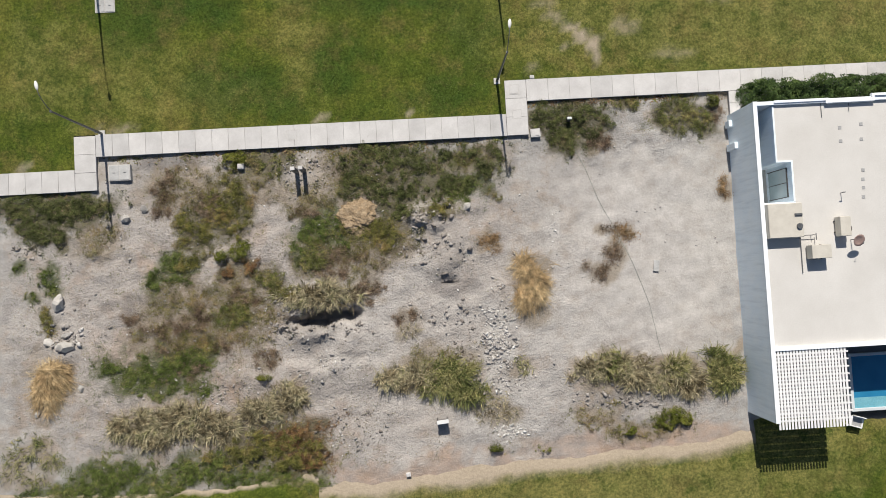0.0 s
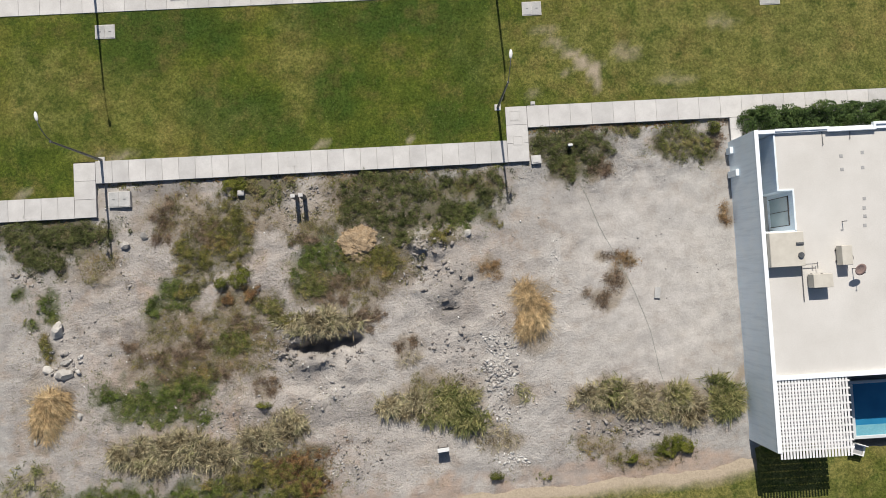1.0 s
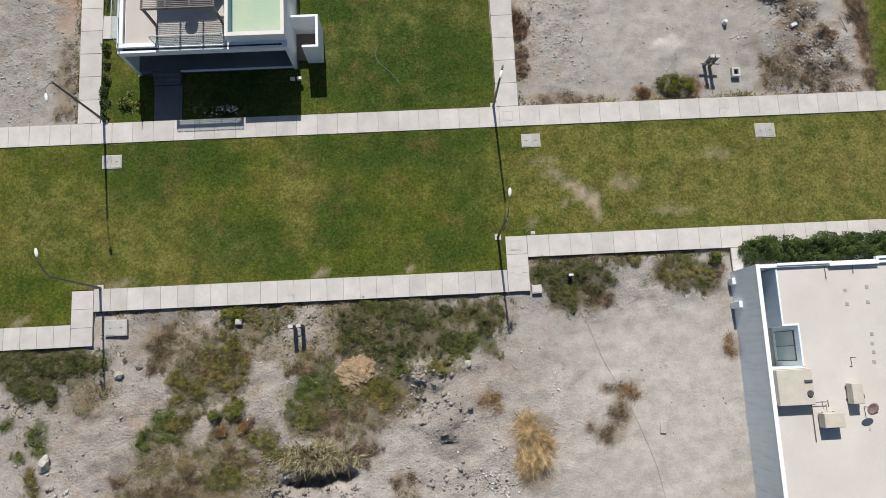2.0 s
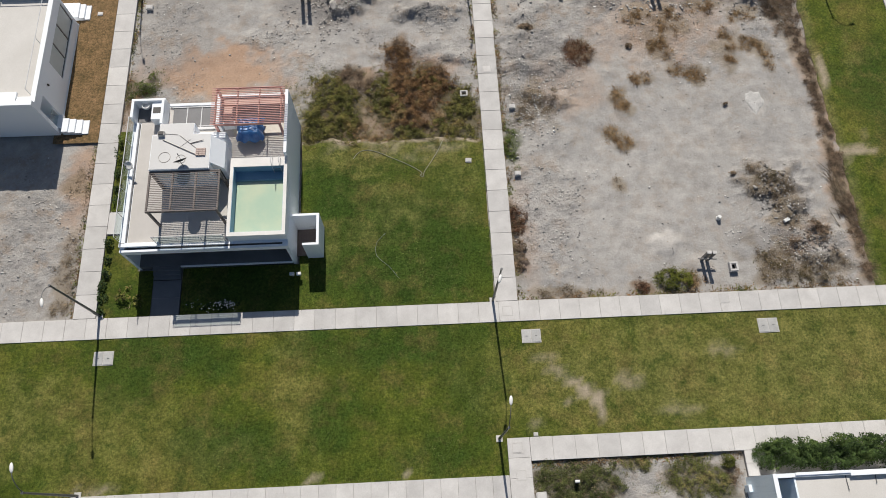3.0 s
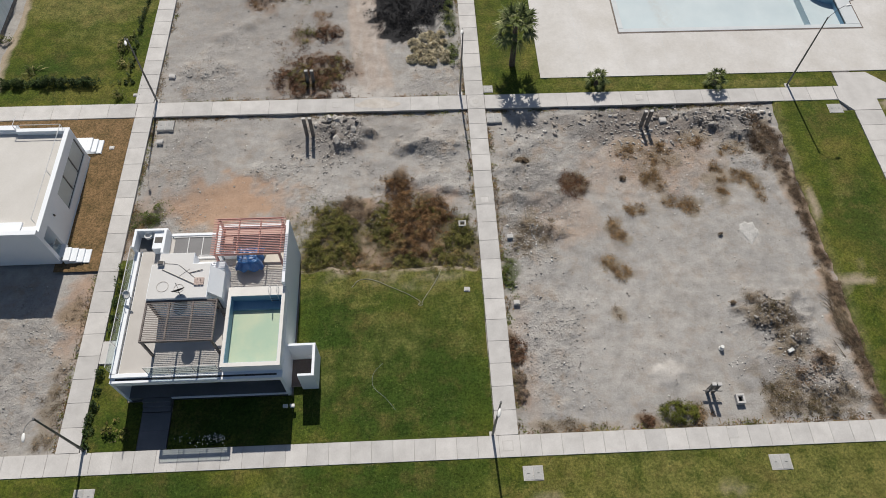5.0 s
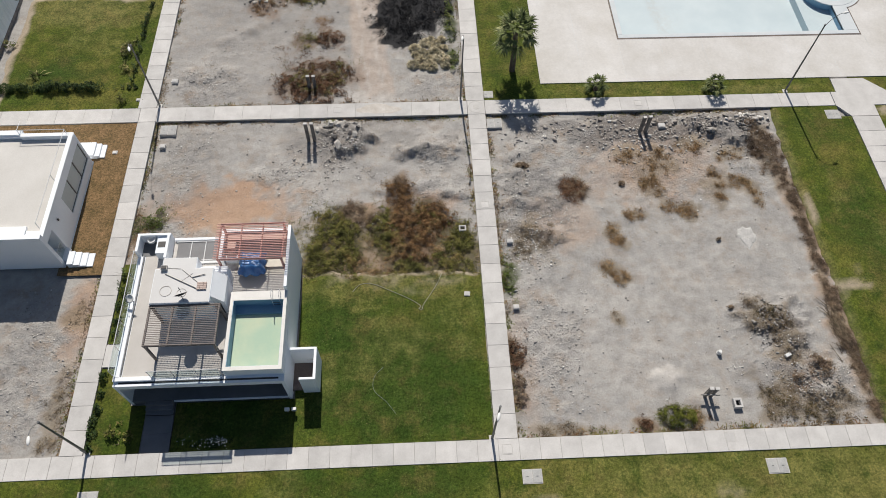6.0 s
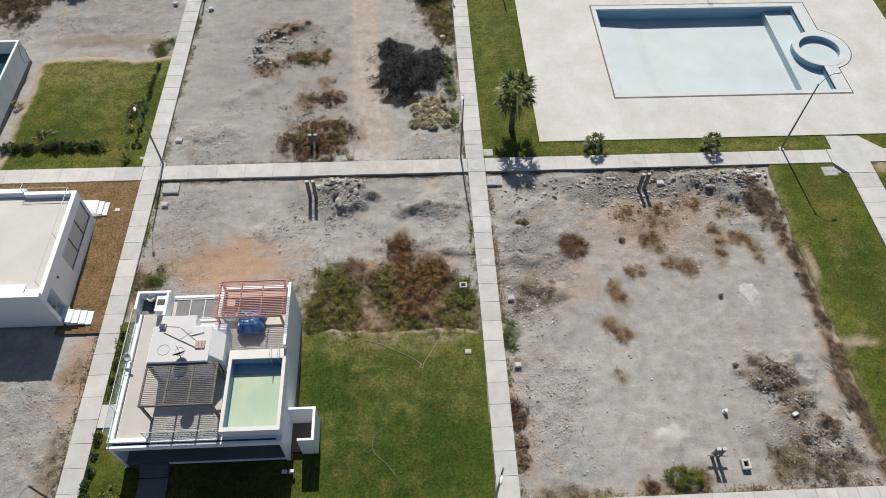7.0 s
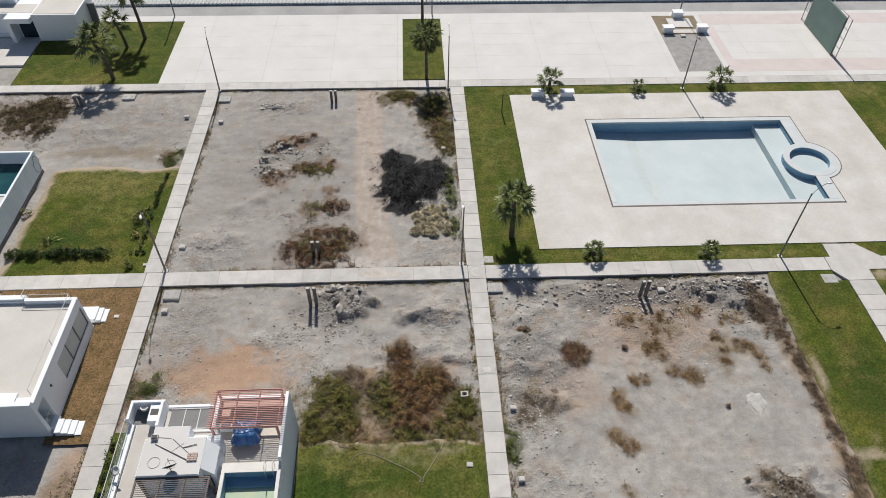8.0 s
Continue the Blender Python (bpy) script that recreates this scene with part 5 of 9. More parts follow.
    k = thing("roof_hatch", (-15.0, 30.9, zr - 0.03), "small raised concrete roof vent", "vent")
    part("curb", boxes((-0.2, 0.2, -0.15, 0.15, 0, 0.22), bevel=0.01), CONCRETE, k)
    part("cap", boxes((-0.16, 0.16, -0.11, 0.11, 0.22, 0.26)), DARK, k)
    satellite_dish(-13.5, 28.68, zr - 0.02, 0.42, BLACK, "black satellite dish on the stair head roof", 200, 60, 0.45)
    satellite_dish(-17.55, 29.75, zf + 0.22, 0.3, PLASTIC, "white satellite dish on the roof parapet", -30, 35, 0.45)
    # pergolas
    pergola("pergola", "dark brown slatted pergola over the roof deck", -15.62, -11.3, 25.72, 28.44, 5.48, zf + 0.03, BROWN_WOOD, 23, 4, ((-15.5, 25.8), (-11.42, 25.8), (-15.5, 28.36), (-11.42, 28.36)), 0.05, 0.015, 0.0, 0.1)
    pergola("pergola", "faded red slatted pergola over a barbecue corner", -11.95, -7.75, 31.55, 34.3, 5.5, zf + 0.03, RED_WOOD, 22, 4, ((-11.85, 31.63), (-7.85, 31.63), (-11.85, 34.2), (-7.85, 34.2)), 0.04, 0.035, 0.22, 0.07)
    g = thing("barbecue_counter", label="salmon tiled barbecue counter under a pergola", category="counter")
    part("counter", boxes((-11.9, -7.75, 33.9, 34.38, zf + 0.03, 4.1), bevel=0.01), SALMON, g)
    part("worktop", boxes((-11.95, -7.72, 33.85, 34.38, 4.1, 4.15), bevel=0.01), SALMON, g)
    part("side_wall", boxes((-12.15, -11.95, 32.4, 34.38, zf + 0.03, 4.4), bevel=0.01), WHITE, g)
    c = thing("cupboard", (-11.5, 33.3, zf + 0.03), "pale timber cupboard beside the barbecue", "cupboard")
    part("body", boxes((-0.3, 0.3, -0.4, 0.4, 0, 0.95), bevel=0.01), SALMON, c)
    part("shelf", boxes((-0.38, 0.38, -0.75, -0.4, 0, 0.45), bevel=0.01), WHITE, c)
    # added beige sheet: paints the sunlit deck between counter and slat shadows
    m = thing("lit_deck_patch", (-9.4, 32.35, zf + 0.032), "beige sheet imitating sunlit deck under a covered table", "mat")
    part("mat", boxes((-1.9, 1.6, -0.75, 0.8, 0, 0.012)), BEIGE, m)
    t = thing("covered_table", (-10.1, 32.2, zf + 0.045), "table shrouded in a creased blue tarpaulin", "table")
    bm = bmesh.new()
    nu, nv = 30, 24
    grid = []
    for j in range(nv):
        row = []
        for i in range(nu):
            u, v = i / (nu - 1) * 2 - 1, j / (nv - 1) * 2 - 1
            edge = max(abs(u), abs(v))
            fold = noise.noise(Vector((u * 4, v * 4, 3.0))) * 0.07
            z = 0.98 + fold if edge < 0.68 else 0.98 - (edge - 0.68) * 2.0 + fold * 2
            flare = 1.0 + 0.08 * math.sin(9 * math.atan2(v, u)) * (edge > 0.68)
            row.append(bm.verts.new((u * 0.86 * flare, v * 0.85 * flare, max(z, 0.3))))
        grid.append(row)
    for a, b in zip(grid, grid[1:]):
        for i in range(nu - 1):
            bm.faces.new((a[i], a[i + 1], b[i + 1], b[i]))
    part("tarpaulin", bm, TARP, t, "creased blue tarpaulin", True)
    for x in (-0.45, 0.45):
        for y in (-0.35, 0.35):
            part("leg", boxes((x - 0.03, x + 0.03, y - 0.03, y + 0.03, 0, 0.8)), DARK, t)
    # skylight over the rear court and the service nook
    k = thing("skylight", label="grey glazed skylight in a white frame", category="skylight")
    for x in (-15.35, -14.4, -13.45):
        part("pane", boxes((x, x + 0.9, 32.75, 34.3, 3.26, 3.29)), GREY_TILE, k)
    for r in ((-15.45, -12.3, 34.3, 34.4), (-15.45, -12.3, 32.62, 32.75), (-14.45, -14.4, 32.75, 34.3), (-13.5, -13.45, 32.75, 34.3)):
        part("frame", boxes((*r, 3.23, 3.34)), ALU, k)
    part("guard_rail", tube(tube(bmesh.new(), (-13.4, 32.5, 3.9), (-12.2, 32.5, 3.9), 0.03), (-13.4, 32.2, 4.0), (-12.2, 32.2, 4.0), 0.03), ALU, k)
    n = thing("laundry_nook", label="open white laundry nook on the roof", category="nook")
    part("wall", boxes((-17.85, -15.65, 34.42, 34.6, zf, 4.1), bevel=0.012), WHITE, n)
    part("wall", boxes((-17.85, -17.67, 33.2, 34.42, zf, 4.1), bevel=0.012), WHITE, n)
    part("wall", boxes((-15.83, -15.65, 32.6, 34.42, zf, 4.25), bevel=0.012), WHITE, n)
    part("floor", boxes((-17.67, -16.6, 33.3, 34.42, zf + 0.03, zf + 0.04)), GREY_TILE, n)
    part("cabinet", boxes((-16.55, -15.83, 33.1, 34.42, zf + 0.03, 3.95), bevel=0.01), WHITE, n)
    part("hob", boxes((-16.45, -15.95, 33.55, 34.0, 3.95, 3.965)), DARK, n)
    k = thing("wash_basin", (-17.0, 34.25, zf + 0.5), "small white ceramic wash basin on the wall", "basin")
    bm = bmesh.new()
    ring(bm, 0, 0, 0.2, 0.27, 0.0, 0.18, n=20)
    part("bowl", bm, PLASTIC, k)
    part("bottom", boxes((-0.18, 0.18, -0.18, 0.18, 0.0, 0.04)), PLASTIC, k)
    # entrance
    flight("entrance_steps", -16.8, -15.05, 23.3, 24.1, 0.46, 3, "s", "dark grey entrance steps to a porch", GREY_TILE)
    a = thing("yard_enclosure", label="white walled utility yard beside the house", category="enclosure")
    for r in ((-5.9, -5.72, 24.44, 26.64), (-7.5, -5.9, 26.47, 26.64), (-6.76, -5.9, 24.44, 24.6)):
        part("wall", boxes((*r, -0.2, 2.42), bevel=0.012), WHITE, a)
    part("floor", boxes((-7.5, -5.9, 24.6, 26.47, -0.1, 0.14)), WARM_FLOOR, a)
    part("tap", tube(tube(bmesh.new(), (-6.1, 26.2, 0.1), (-6.1, 26.2, 1.3), 0.03), (-6.1, 26.2, 1.3), (-6.5, 26.2, 1.3), 0.03), PLASTIC, a)
    m = thing("meter_box", (-7.5, 23.2, 0.0), "small white twin meter box on short posts", "meter box")
    for x in (-0.22, 0.22):
        part("post", boxes((x - 0.03, x + 0.03, -0.03, 0.03, 0, 0.4)), METAL, m)
        part("box", boxes((x - 0.15, x + 0.15, -0.1, 0.1, 0.4, 0.62), bevel=0.015), PLASTIC, m)


house_roof_pool()


# the white house beside the brown lawn
def house_side():
    h = thing("house", label="white single-storey house with a cream flat roof", category="house")
    X0, X1, Y0, Y1, zt = -41.0, -24.42, 34.5, 44.0, 3.72
    part("wall", boxes((X0, X1 - 0.2, Y0, Y0 + 0.22, 0.05, zt)), WHITE, h)
    part("wall", boxes((X1 - 0.2, X1, Y0, Y0 + 0.3, 0.05, zt)), WHITE, h)
    part("wall", boxes((X0, X1, Y1 - 0.22, Y1, 0.22, zt - 0.1)), WHITE, h)
    part("wall", boxes((X0, X0 + 0.22, Y0 + 0.22, Y1 - 0.22, 0.05, zt)), WHITE, h)
    # side wall with its corner window and porch recess
    for r in ((35.9, 38.6, 0.22, 2.95), (38.6, 43.75, 0.22, 0.95), (38.6, 43.75, 2.88, 2.95), (43.75, Y1 - 0.22, 0.22, 2.95)):
        part("wall", boxes((X1 - 0.22, X1, r[0], r[1], r[2], r[3])), WHITE, h)
    part("fascia", boxes((X1 - 0.22, X1, Y0 + 0.3, Y1 - 0.22, 2.95, zt)), WHITE, h)
    part("porch_wall", boxes((X1 - 1.6, X1 - 0.22, 35.9, 36.1, 0.22, 2.95)), WHITE, h)
    part("porch_wall", boxes((X1 - 1.6, X1 - 1.45, Y0 + 0.22, 35.9, 0.22, 2.95)), STAINED, h)
    part("floor_slab", boxes((X0, X1 + 0.02, Y0 + 0.1, Y1 + 0.05, -0.05, 0.215), bevel=0.01), STAINED, h)
    part("roof", boxes((X0 + 0.22, X1 - 0.22, Y0 + 0.22, Y1 - 0.22, 3.2, 3.4)), ROOFING, h, "cream screed roof")
    for y0, y1 in ((38.65, 40.3), (40.35, 41.95), (42.0, 43.7)):
        # no blinds here: the pale base colour paints the sky's reflection
        w = part("window", boxes((X1 - 0.13, X1 - 0.1, y0, y1, 0.97, 2.86)), speckled("sky_tone_glass", (0.50, 0.56, 0.565), (0.58, 0.64, 0.645), 0.6, 6, 0.25, 0.0, fine_amount=0.04), h, "window glass with the sky's pale reflection in its colour")
        for r in ((y0, y1, 0.95, 1.0), (y0, y1, 2.83, 2.88), (y0 - 0.025, y0 + 0.025, 1.0, 2.83), (y1 - 0.025, y1 + 0.025, 1.0, 2.83)):
            part("frame", boxes((X1 - 0.15, X1 - 0.06, *r)), METAL, w)
    part("coping", boxes((X1 - 0.3, X1 + 0.03, Y0 + 0.36, Y1, zt, zt + 0.035), bevel=0.01), WHITE, h)
    part("coping", boxes((X0, X1 - 0.0, Y0 - 0.03, Y0 + 0.34, zt, zt + 0.3), bevel=0.01), WHITE, h)
    part("parapet", boxes((-28.2, X1 - 0.3, Y1 - 0.35, Y1 - 0.02, zt - 0.35, zt + 0.06), bevel=0.01), WHITE, h)
    part("parapet", boxes((X0, -28.2, Y1 - 0.15, Y1 + 0.3, zt - 0.35, zt + 0.06), bevel=0.01), WHITE, h)
    part("roof_kerb", boxes((-25.75, X1 - 0.35, 34.9, 35.45, 3.4, 3.52), (X0 + 0.3, -25.8, 34.9, 35.8, 3.4, 3.58)), WHITE, h)
    r = thing("roof_rail", label="thin white pipe rail round a flat roof", category="railing")
    for a, b in (((X1 - 0.45, 35.6), (X1 - 0.45, 43.9)), ((X1 - 0.45, 43.9), (-28.3, 43.9)), ((-28.3, 43.9), (-28.3, 44.8))):
        part("rail", tube(bmesh.new(), (*a, zt + 0.5), (*b, zt + 0.5), 0.025, n=6), ALU, r)
    for x, y in ((X1 - 0.45, 35.6), (X1 - 0.45, 39.7), (X1 - 0.45, 43.9), (-28.3, 43.9)):
        part("post", tube(bmesh.new(), (x, y, 3.35), (x, y, zt + 0.5), 0.022, n=6), ALU, r)
    s = thing("wall_lamp", (X1 + 0.0, 36.95, 2.6), "small dark bracket lamp on a white wall", "wall lamp")
    part("bracket", boxes((0, 0.1, -0.05, 0.05, -0.08, 0.1), bevel=0.01), DARK, s)
    flight("side_steps", X1 + 0.21, -22.5, 34.5, 35.6, 0.5, 4, "e", "white concrete side steps to a porch", WHITE)
    part("landing", boxes((X1 - 1.4, X1 + 0.2, Y0 + 0.32, 35.9, 0.225, 0.5)), WHITE, h)
    r2 = flight("rear_steps", -24.75, -23.65, 44.45, 45.75, 0.5, 3, "e", "white concrete rear steps with a landing slab", WHITE)
    part("landing", boxes((-26.1, -24.76, 44.45, 45.75, -0.15, 0.5), bevel=0.012), WHITE, r2)
    b = thing("balustrade", label="short glass balustrade at a house porch", category="balustrade")
    handrail(b, (X1 - 0.1, Y0 + 0.4), (X1 - 0.1, 35.8), 0.5, 0.95, 1.3)


house_side()


# the house with a roof tank pool beyond the hedged lawn
def house_hedged():
    h = thing("house", label="white house volume with a rooftop plunge pool", category="house")
    X0, X1, Y0, Y1, zt = -47.0, -35.1, 52.6, 63.6, 2.45
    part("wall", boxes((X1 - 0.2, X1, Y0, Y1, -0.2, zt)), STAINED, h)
    part("wall", boxes((X0, X1 - 0.2, Y1 - 0.2, Y1, -0.2, zt)), WHITE, h)
    part("wall", boxes((X0, X1 - 0.2, Y0, Y0 + 0.2, -0.2, zt)), WHITE, h)
    part("wall", boxes((X0, X0 + 0.2, Y0 + 0.2, Y1 - 0.2, -0.2, zt)), WHITE, h)
    part("roof", boxes((X0 + 0.2, X1 - 0.2, Y0 + 0.2, 57.2, 2.0, 2.38)), ROOFING, h)
    part("basin_wall", boxes((X0 + 0.2, X1 - 0.2, 57.2, 57.4, 0.6, zt)), WHITE, h)
    part("water", boxes((X0 + 0.2, X1 - 0.2, 57.4, Y1 - 0.2, 0.6, 1.1)), TEAL_WATER, h, "dark teal pool water")
    part("plinth", boxes((X1, X1 + 0.03, Y0, Y1, -0.2, 0.25)), STONE_AND_SHADE, h)
    wire = thing("wire_tangle", (X1 + 0.03, 63.0, 1.3), "loop of dark cable hanging on a wall", "cable")
    bm = bmesh.new()
    pts = [(0.03 + 0.04 * math.sin(3 * a), 0.55 * math.cos(a) * (1 + 0.12 * math.sin(5 * a)), 0.85 * math.sin(a) * (1 + 0.1 * math.cos(4 * a))) for a in np.linspace(0, 2 * math.pi, 25)]
    for a, b in zip(pts, pts[1:]):
        tube(bm, a, b, 0.02, n=5)
    part("cable", bm, DARK, wire)


house_hedged()


# the far house in the corner
def house_far():
    h = thing("house", label="white flat-roofed house in a lawn corner", category="house")
    part("wall", boxes((-44.0, -38.75, 88.6, 94.0, -0.2, 3.4), bevel=0.01), WHITE, h)
    part("roof", boxes((-43.8, -38.95, 88.8, 93.8, 3.38, 3.44)), ROOFING, h)
    part("wall", boxes((-47.0, -44.05, 88.0, 89.6, 2.6, 3.2), bevel=0.01), WHITE, h)
    part("wall", boxes((-47.0, -46.5, 88.0, 89.6, -0.2, 2.6), bevel=0.01), WHITE, h)
    part("wall", boxes((-62.0, -44.05, 89.6, 94.0, -0.2, 3.1), bevel=0.01), WHITE, h)
    part("wall", boxes((-62.0, -47.0, 92.0, 94.0, 3.1, 4.2), bevel=0.01), WHITE, h)
    part("sill", boxes((-62.0, -47.0, 89.3, 89.6, 0.2, 0.6)), WHITE, h)
    part("doorway", boxes((-46.3, -44.3, 89.55, 89.62, 0.0, 2.4)), DARK_GLASS, h, "shaded glazed doorway")
    part("roof", boxes((-61.8, -44.2, 89.8, 91.9, 3.08, 3.13)), ROOFING, h)
    part("fin", boxes((-38.7, -37.9, 92.2, 92.5, -0.2, 3.0)), GREY_TILE, h)
    t = part("court_paving", boxes((-62.0, -44.05, 82.9, 89.3, -0.2, 0.12)), TERRACE)
    tagged(t, "pale paved forecourt of a house", "pavement", kind="structure")


house_far()


# ---- plants ----
GREENS = leafy("low_green_foliage", [(0.0, (0.061, 0.065, 0.019)), (0.3, (0.110, 0.129, 0.031)), (0.55, (0.172, 0.176, 0.053)), (0.78, (0.282, 0.226, 0.101)), (1.0, (0.213, 0.146, 0.066))], wide=0.8)
DARK_SCRUB = leafy("dark_green_scrub", [(0.0, (0.044, 0.053, 0.017)), (0.4, (0.086, 0.103, 0.031)), (0.7, (0.137, 0.145, 0.052)), (0.9, (0.195, 0.161, 0.078)), (1.0, (0.247, 0.183, 0.111))], wide=0.8)
LUSH = leafy("lush_green_foliage", [(0.0, (0.057, 0.078, 0.017)), (0.4, (0.102, 0.140, 0.030)), (0.7, (0.159, 0.172, 0.052)), (1.0, (0.273, 0.213, 0.097))], wide=0.7)
DEEP = leafy("deep_green_foliage", [(0.0, (0.014, 0.026, 0.008)), (0.5, (0.035, 0.062, 0.016)), (1.0, (0.085, 0.115, 0.034))])
HEDGE_LEAF = leafy("glossy_hedge_leaf", [(0.0, (0.018, 0.034, 0.010)), (0.5, (0.052, 0.088, 0.022)), (1.0, (0.125, 0.165, 0.048))], wide=1.2)
MOSSY = leafy("olive_moss_foliage", [(0.0, (0.052, 0.060, 0.011)), (0.5, (0.124, 0.141, 0.021)), (1.0, (0.228, 0.200, 0.046))])
RUSTY = leafy("rusty_dry_foliage", [(0.0, (0.070, 0.038, 0.020)), (0.35, (0.174, 0.095, 0.042)), (0.6, (0.272, 0.160, 0.071)), (0.85, (0.208, 0.174, 0.071)), (1.0, (0.300, 0.219, 0.121))], wide=0.9)
DRY = leafy("dry_brush", [(0.0, (0.110, 0.082, 0.056)), (0.5, (0.215, 0.165, 0.110)), (1.0, (0.340, 0.270, 0.175))], wide=0.9)
REED_DRY = leafy("dry_reed", [(0.0, (0.100, 0.078, 0.042)), (0.25, (0.225, 0.190, 0.112)), (0.55, (0.430, 0.380, 0.245)), (0.8, (0.205, 0.205, 0.085)), (1.0, (0.520, 0.470, 0.325))], wide=1.1)
REED_GREEN = leafy("green_reed", [(0.0, (0.060, 0.072, 0.022)), (0.3, (0.150, 0.165, 0.055)), (0.55, (0.310, 0.285, 0.125)), (0.8, (0.210, 0.205, 0.080)), (1.0, (0.500, 0.430, 0.250))], wide=1.1)
STRAW = leafy("golden_straw", [(0.0, (0.230, 0.155, 0.080)), (0.45, (0.460, 0.335, 0.180)), (1.0, (0.660, 0.540, 0.340))])
PALM_LEAF = leafy("palm_frond", [(0.0, (0.061, 0.083, 0.026)), (0.5, (0.139, 0.172, 0.061)), (1.0, (0.320, 0.320, 0.166))])
ASH = leafy("charred_brush", [(0.0, (0.006, 0.006, 0.007)), (0.5, (0.018, 0.018, 0.020)), (0.85, (0.055, 0.055, 0.060)), (1.0, (0.12, 0.12, 0.125))], wide=1.4)
TUFT = leafy("pale_tussock", [(0.0, (0.330, 0.285, 0.185)), (0.5, (0.465, 0.410, 0.280)), (1.0, (0.600, 0.545, 0.405))])
BARK = speckled("palm_bark", (0.085, 0.065, 0.05), (0.17, 0.135, 0.105), 5, 30, 0.95, 0.8, fine_amount=0.4)
CUT = leafy("cut_brown_brush", [(0.0, (0.086, 0.059, 0.042)), (0.4, (0.185, 0.133, 0.091)), (0.75, (0.277, 0.204, 0.138)), (1.0, (0.407, 0.320, 0.228))], wide=0.9)
OLIVE = leafy("dark_olive_foliage", [(0.0, (0.060, 0.059, 0.017)), (0.35, (0.148, 0.151, 0.036)), (0.65, (0.221, 0.188, 0.058)), (0.85, (0.239, 0.151, 0.062)), (1.0, (0.335, 0.257, 0.118))], wide=0.8)
BROWN_OLIVE = leafy("brown_olive_scrub", [(0.0, (0.050, 0.040, 0.020)), (0.4, (0.120, 0.095, 0.045)), (0.7, (0.165, 0.120, 0.065)), (1.0, (0.240, 0.180, 0.105))], wide=0.8)
OCHRE = leafy("ochre_weeds", [(0.0, (0.150, 0.090, 0.045)), (0.4, (0.265, 0.170, 0.085)), (0.75, (0.345, 0.245, 0.135)), (1.0, (0.410, 0.325, 0.205))], wide=0.9)
REDDISH = leafy("red_brown_brush", [(0.0, (0.055, 0.028, 0.018)), (0.4, (0.140, 0.072, 0.040)), (0.75, (0.205, 0.115, 0.066)), (1.0, (0.260, 0.175, 0.110))], wide=0.9)
CLAY = speckled("orange_tan_clay", (0.28, 0.195, 0.110), (0.44, 0.335, 0.215), 3.4, 11, 0.95, 0.9, dist=0.06, fine_amount=0.3)
RNG = np.random.RandomState(17)


def unit(v):
    return v / np.maximum(np.linalg.norm(v, axis=1, keepdims=True), 1e-6)


def diamonds(p, d, length, width):
    """Leaf-shaped diamonds at points p along directions d."""
    n = len(p)
    side = unit(np.cross(d, np.array([[0.0, 0.12, 1.0]]) + RNG.normal(size=(n, 3)) * 0.55))
    l, w = np.asarray(length)[:, None] / 2, np.asarray(width)[:, None] / 2
    v = np.stack([p - d * l, p + side * w + d * l * 0.1, p + d * l, p - side * w + d * l * 0.1], 1).reshape(-1, 3)
    return v, np.arange(4 * n).reshape(n, 4)


def ribbons(p, d, length, width, droop):
    """Bent blades from foot points p along d, falling by droop at the tip."""
    n = len(p)
    side = unit(np.cross(d, np.array([[0.0, 0.0, 1.0]]) + RNG.normal(size=(n, 3)) * 0.25))
    l, w = np.asarray(length)[:, None], np.asarray(width)[:, None] / 2
    sag = np.zeros((n, 3))
    sag[:, 2] = -np.asarray(droop)
    mid, tip = p + d * l * 0.55 + sag * 0.25, p + d * l + sag
    v = np.stack([p - side * w * 0.7, p + side * w * 0.7, mid + side * w, mid - side * w, tip + side * w * 0.12, tip - side * w * 0.12], 1).reshape(-1, 3)
    i = np.arange(n)[:, None] * 6
    return v, np.concatenate([i + np.array([[0, 1, 2, 3]]), i + np.array([[3, 2, 4, 5]])])


def scatter(cx, cy, rx, ry, n, rag=0.55, seed=0, scale=1.0, thin=1.0):
    """Points in a ragged patch that thins out towards its rim, with how deep inside it (0 rim .. 1 middle) each one lies."""
    u = RNG.uniform(-1.45, 1.45, (n * 5, 2))
    x, y = cx + u[:, 0] * rx, cy + u[:, 1] * ry
    s = scale / max(0.5, min(rx, ry))
    r = np.hypot(u[:, 0], u[:, 1]) * 0.92 + rag * (wave(x, y, 0.9 * s, seed) - 0.5) * 1.5 + rag * (wave(x, y, 2.6 * s, seed + 1) - 0.5) * 1.0 + rag * (wave(x, y, 5.0, seed + 2) - 0.5) * 0.5
    clump = 0.55 * wave(x, y, 2.1, seed + 2) + 0.45 * wave(x, y, 4.7, seed + 3)
    keep = np.clip((1.08 - r) * 2.0, 0, 1) ** (0.6 + 0.7 * thin) * np.clip((clump - 0.30 * thin) * 3.4, 0.04, 1)
    ok = RNG.rand(len(r)) < keep
    x, y, inside = x[ok][:n], y[ok][:n], np.clip(1 - r[ok][:n], 0, 1)
    return x, y, inside


COVER = []      # plant litter under each patch: x, y, half width, half depth, which kind


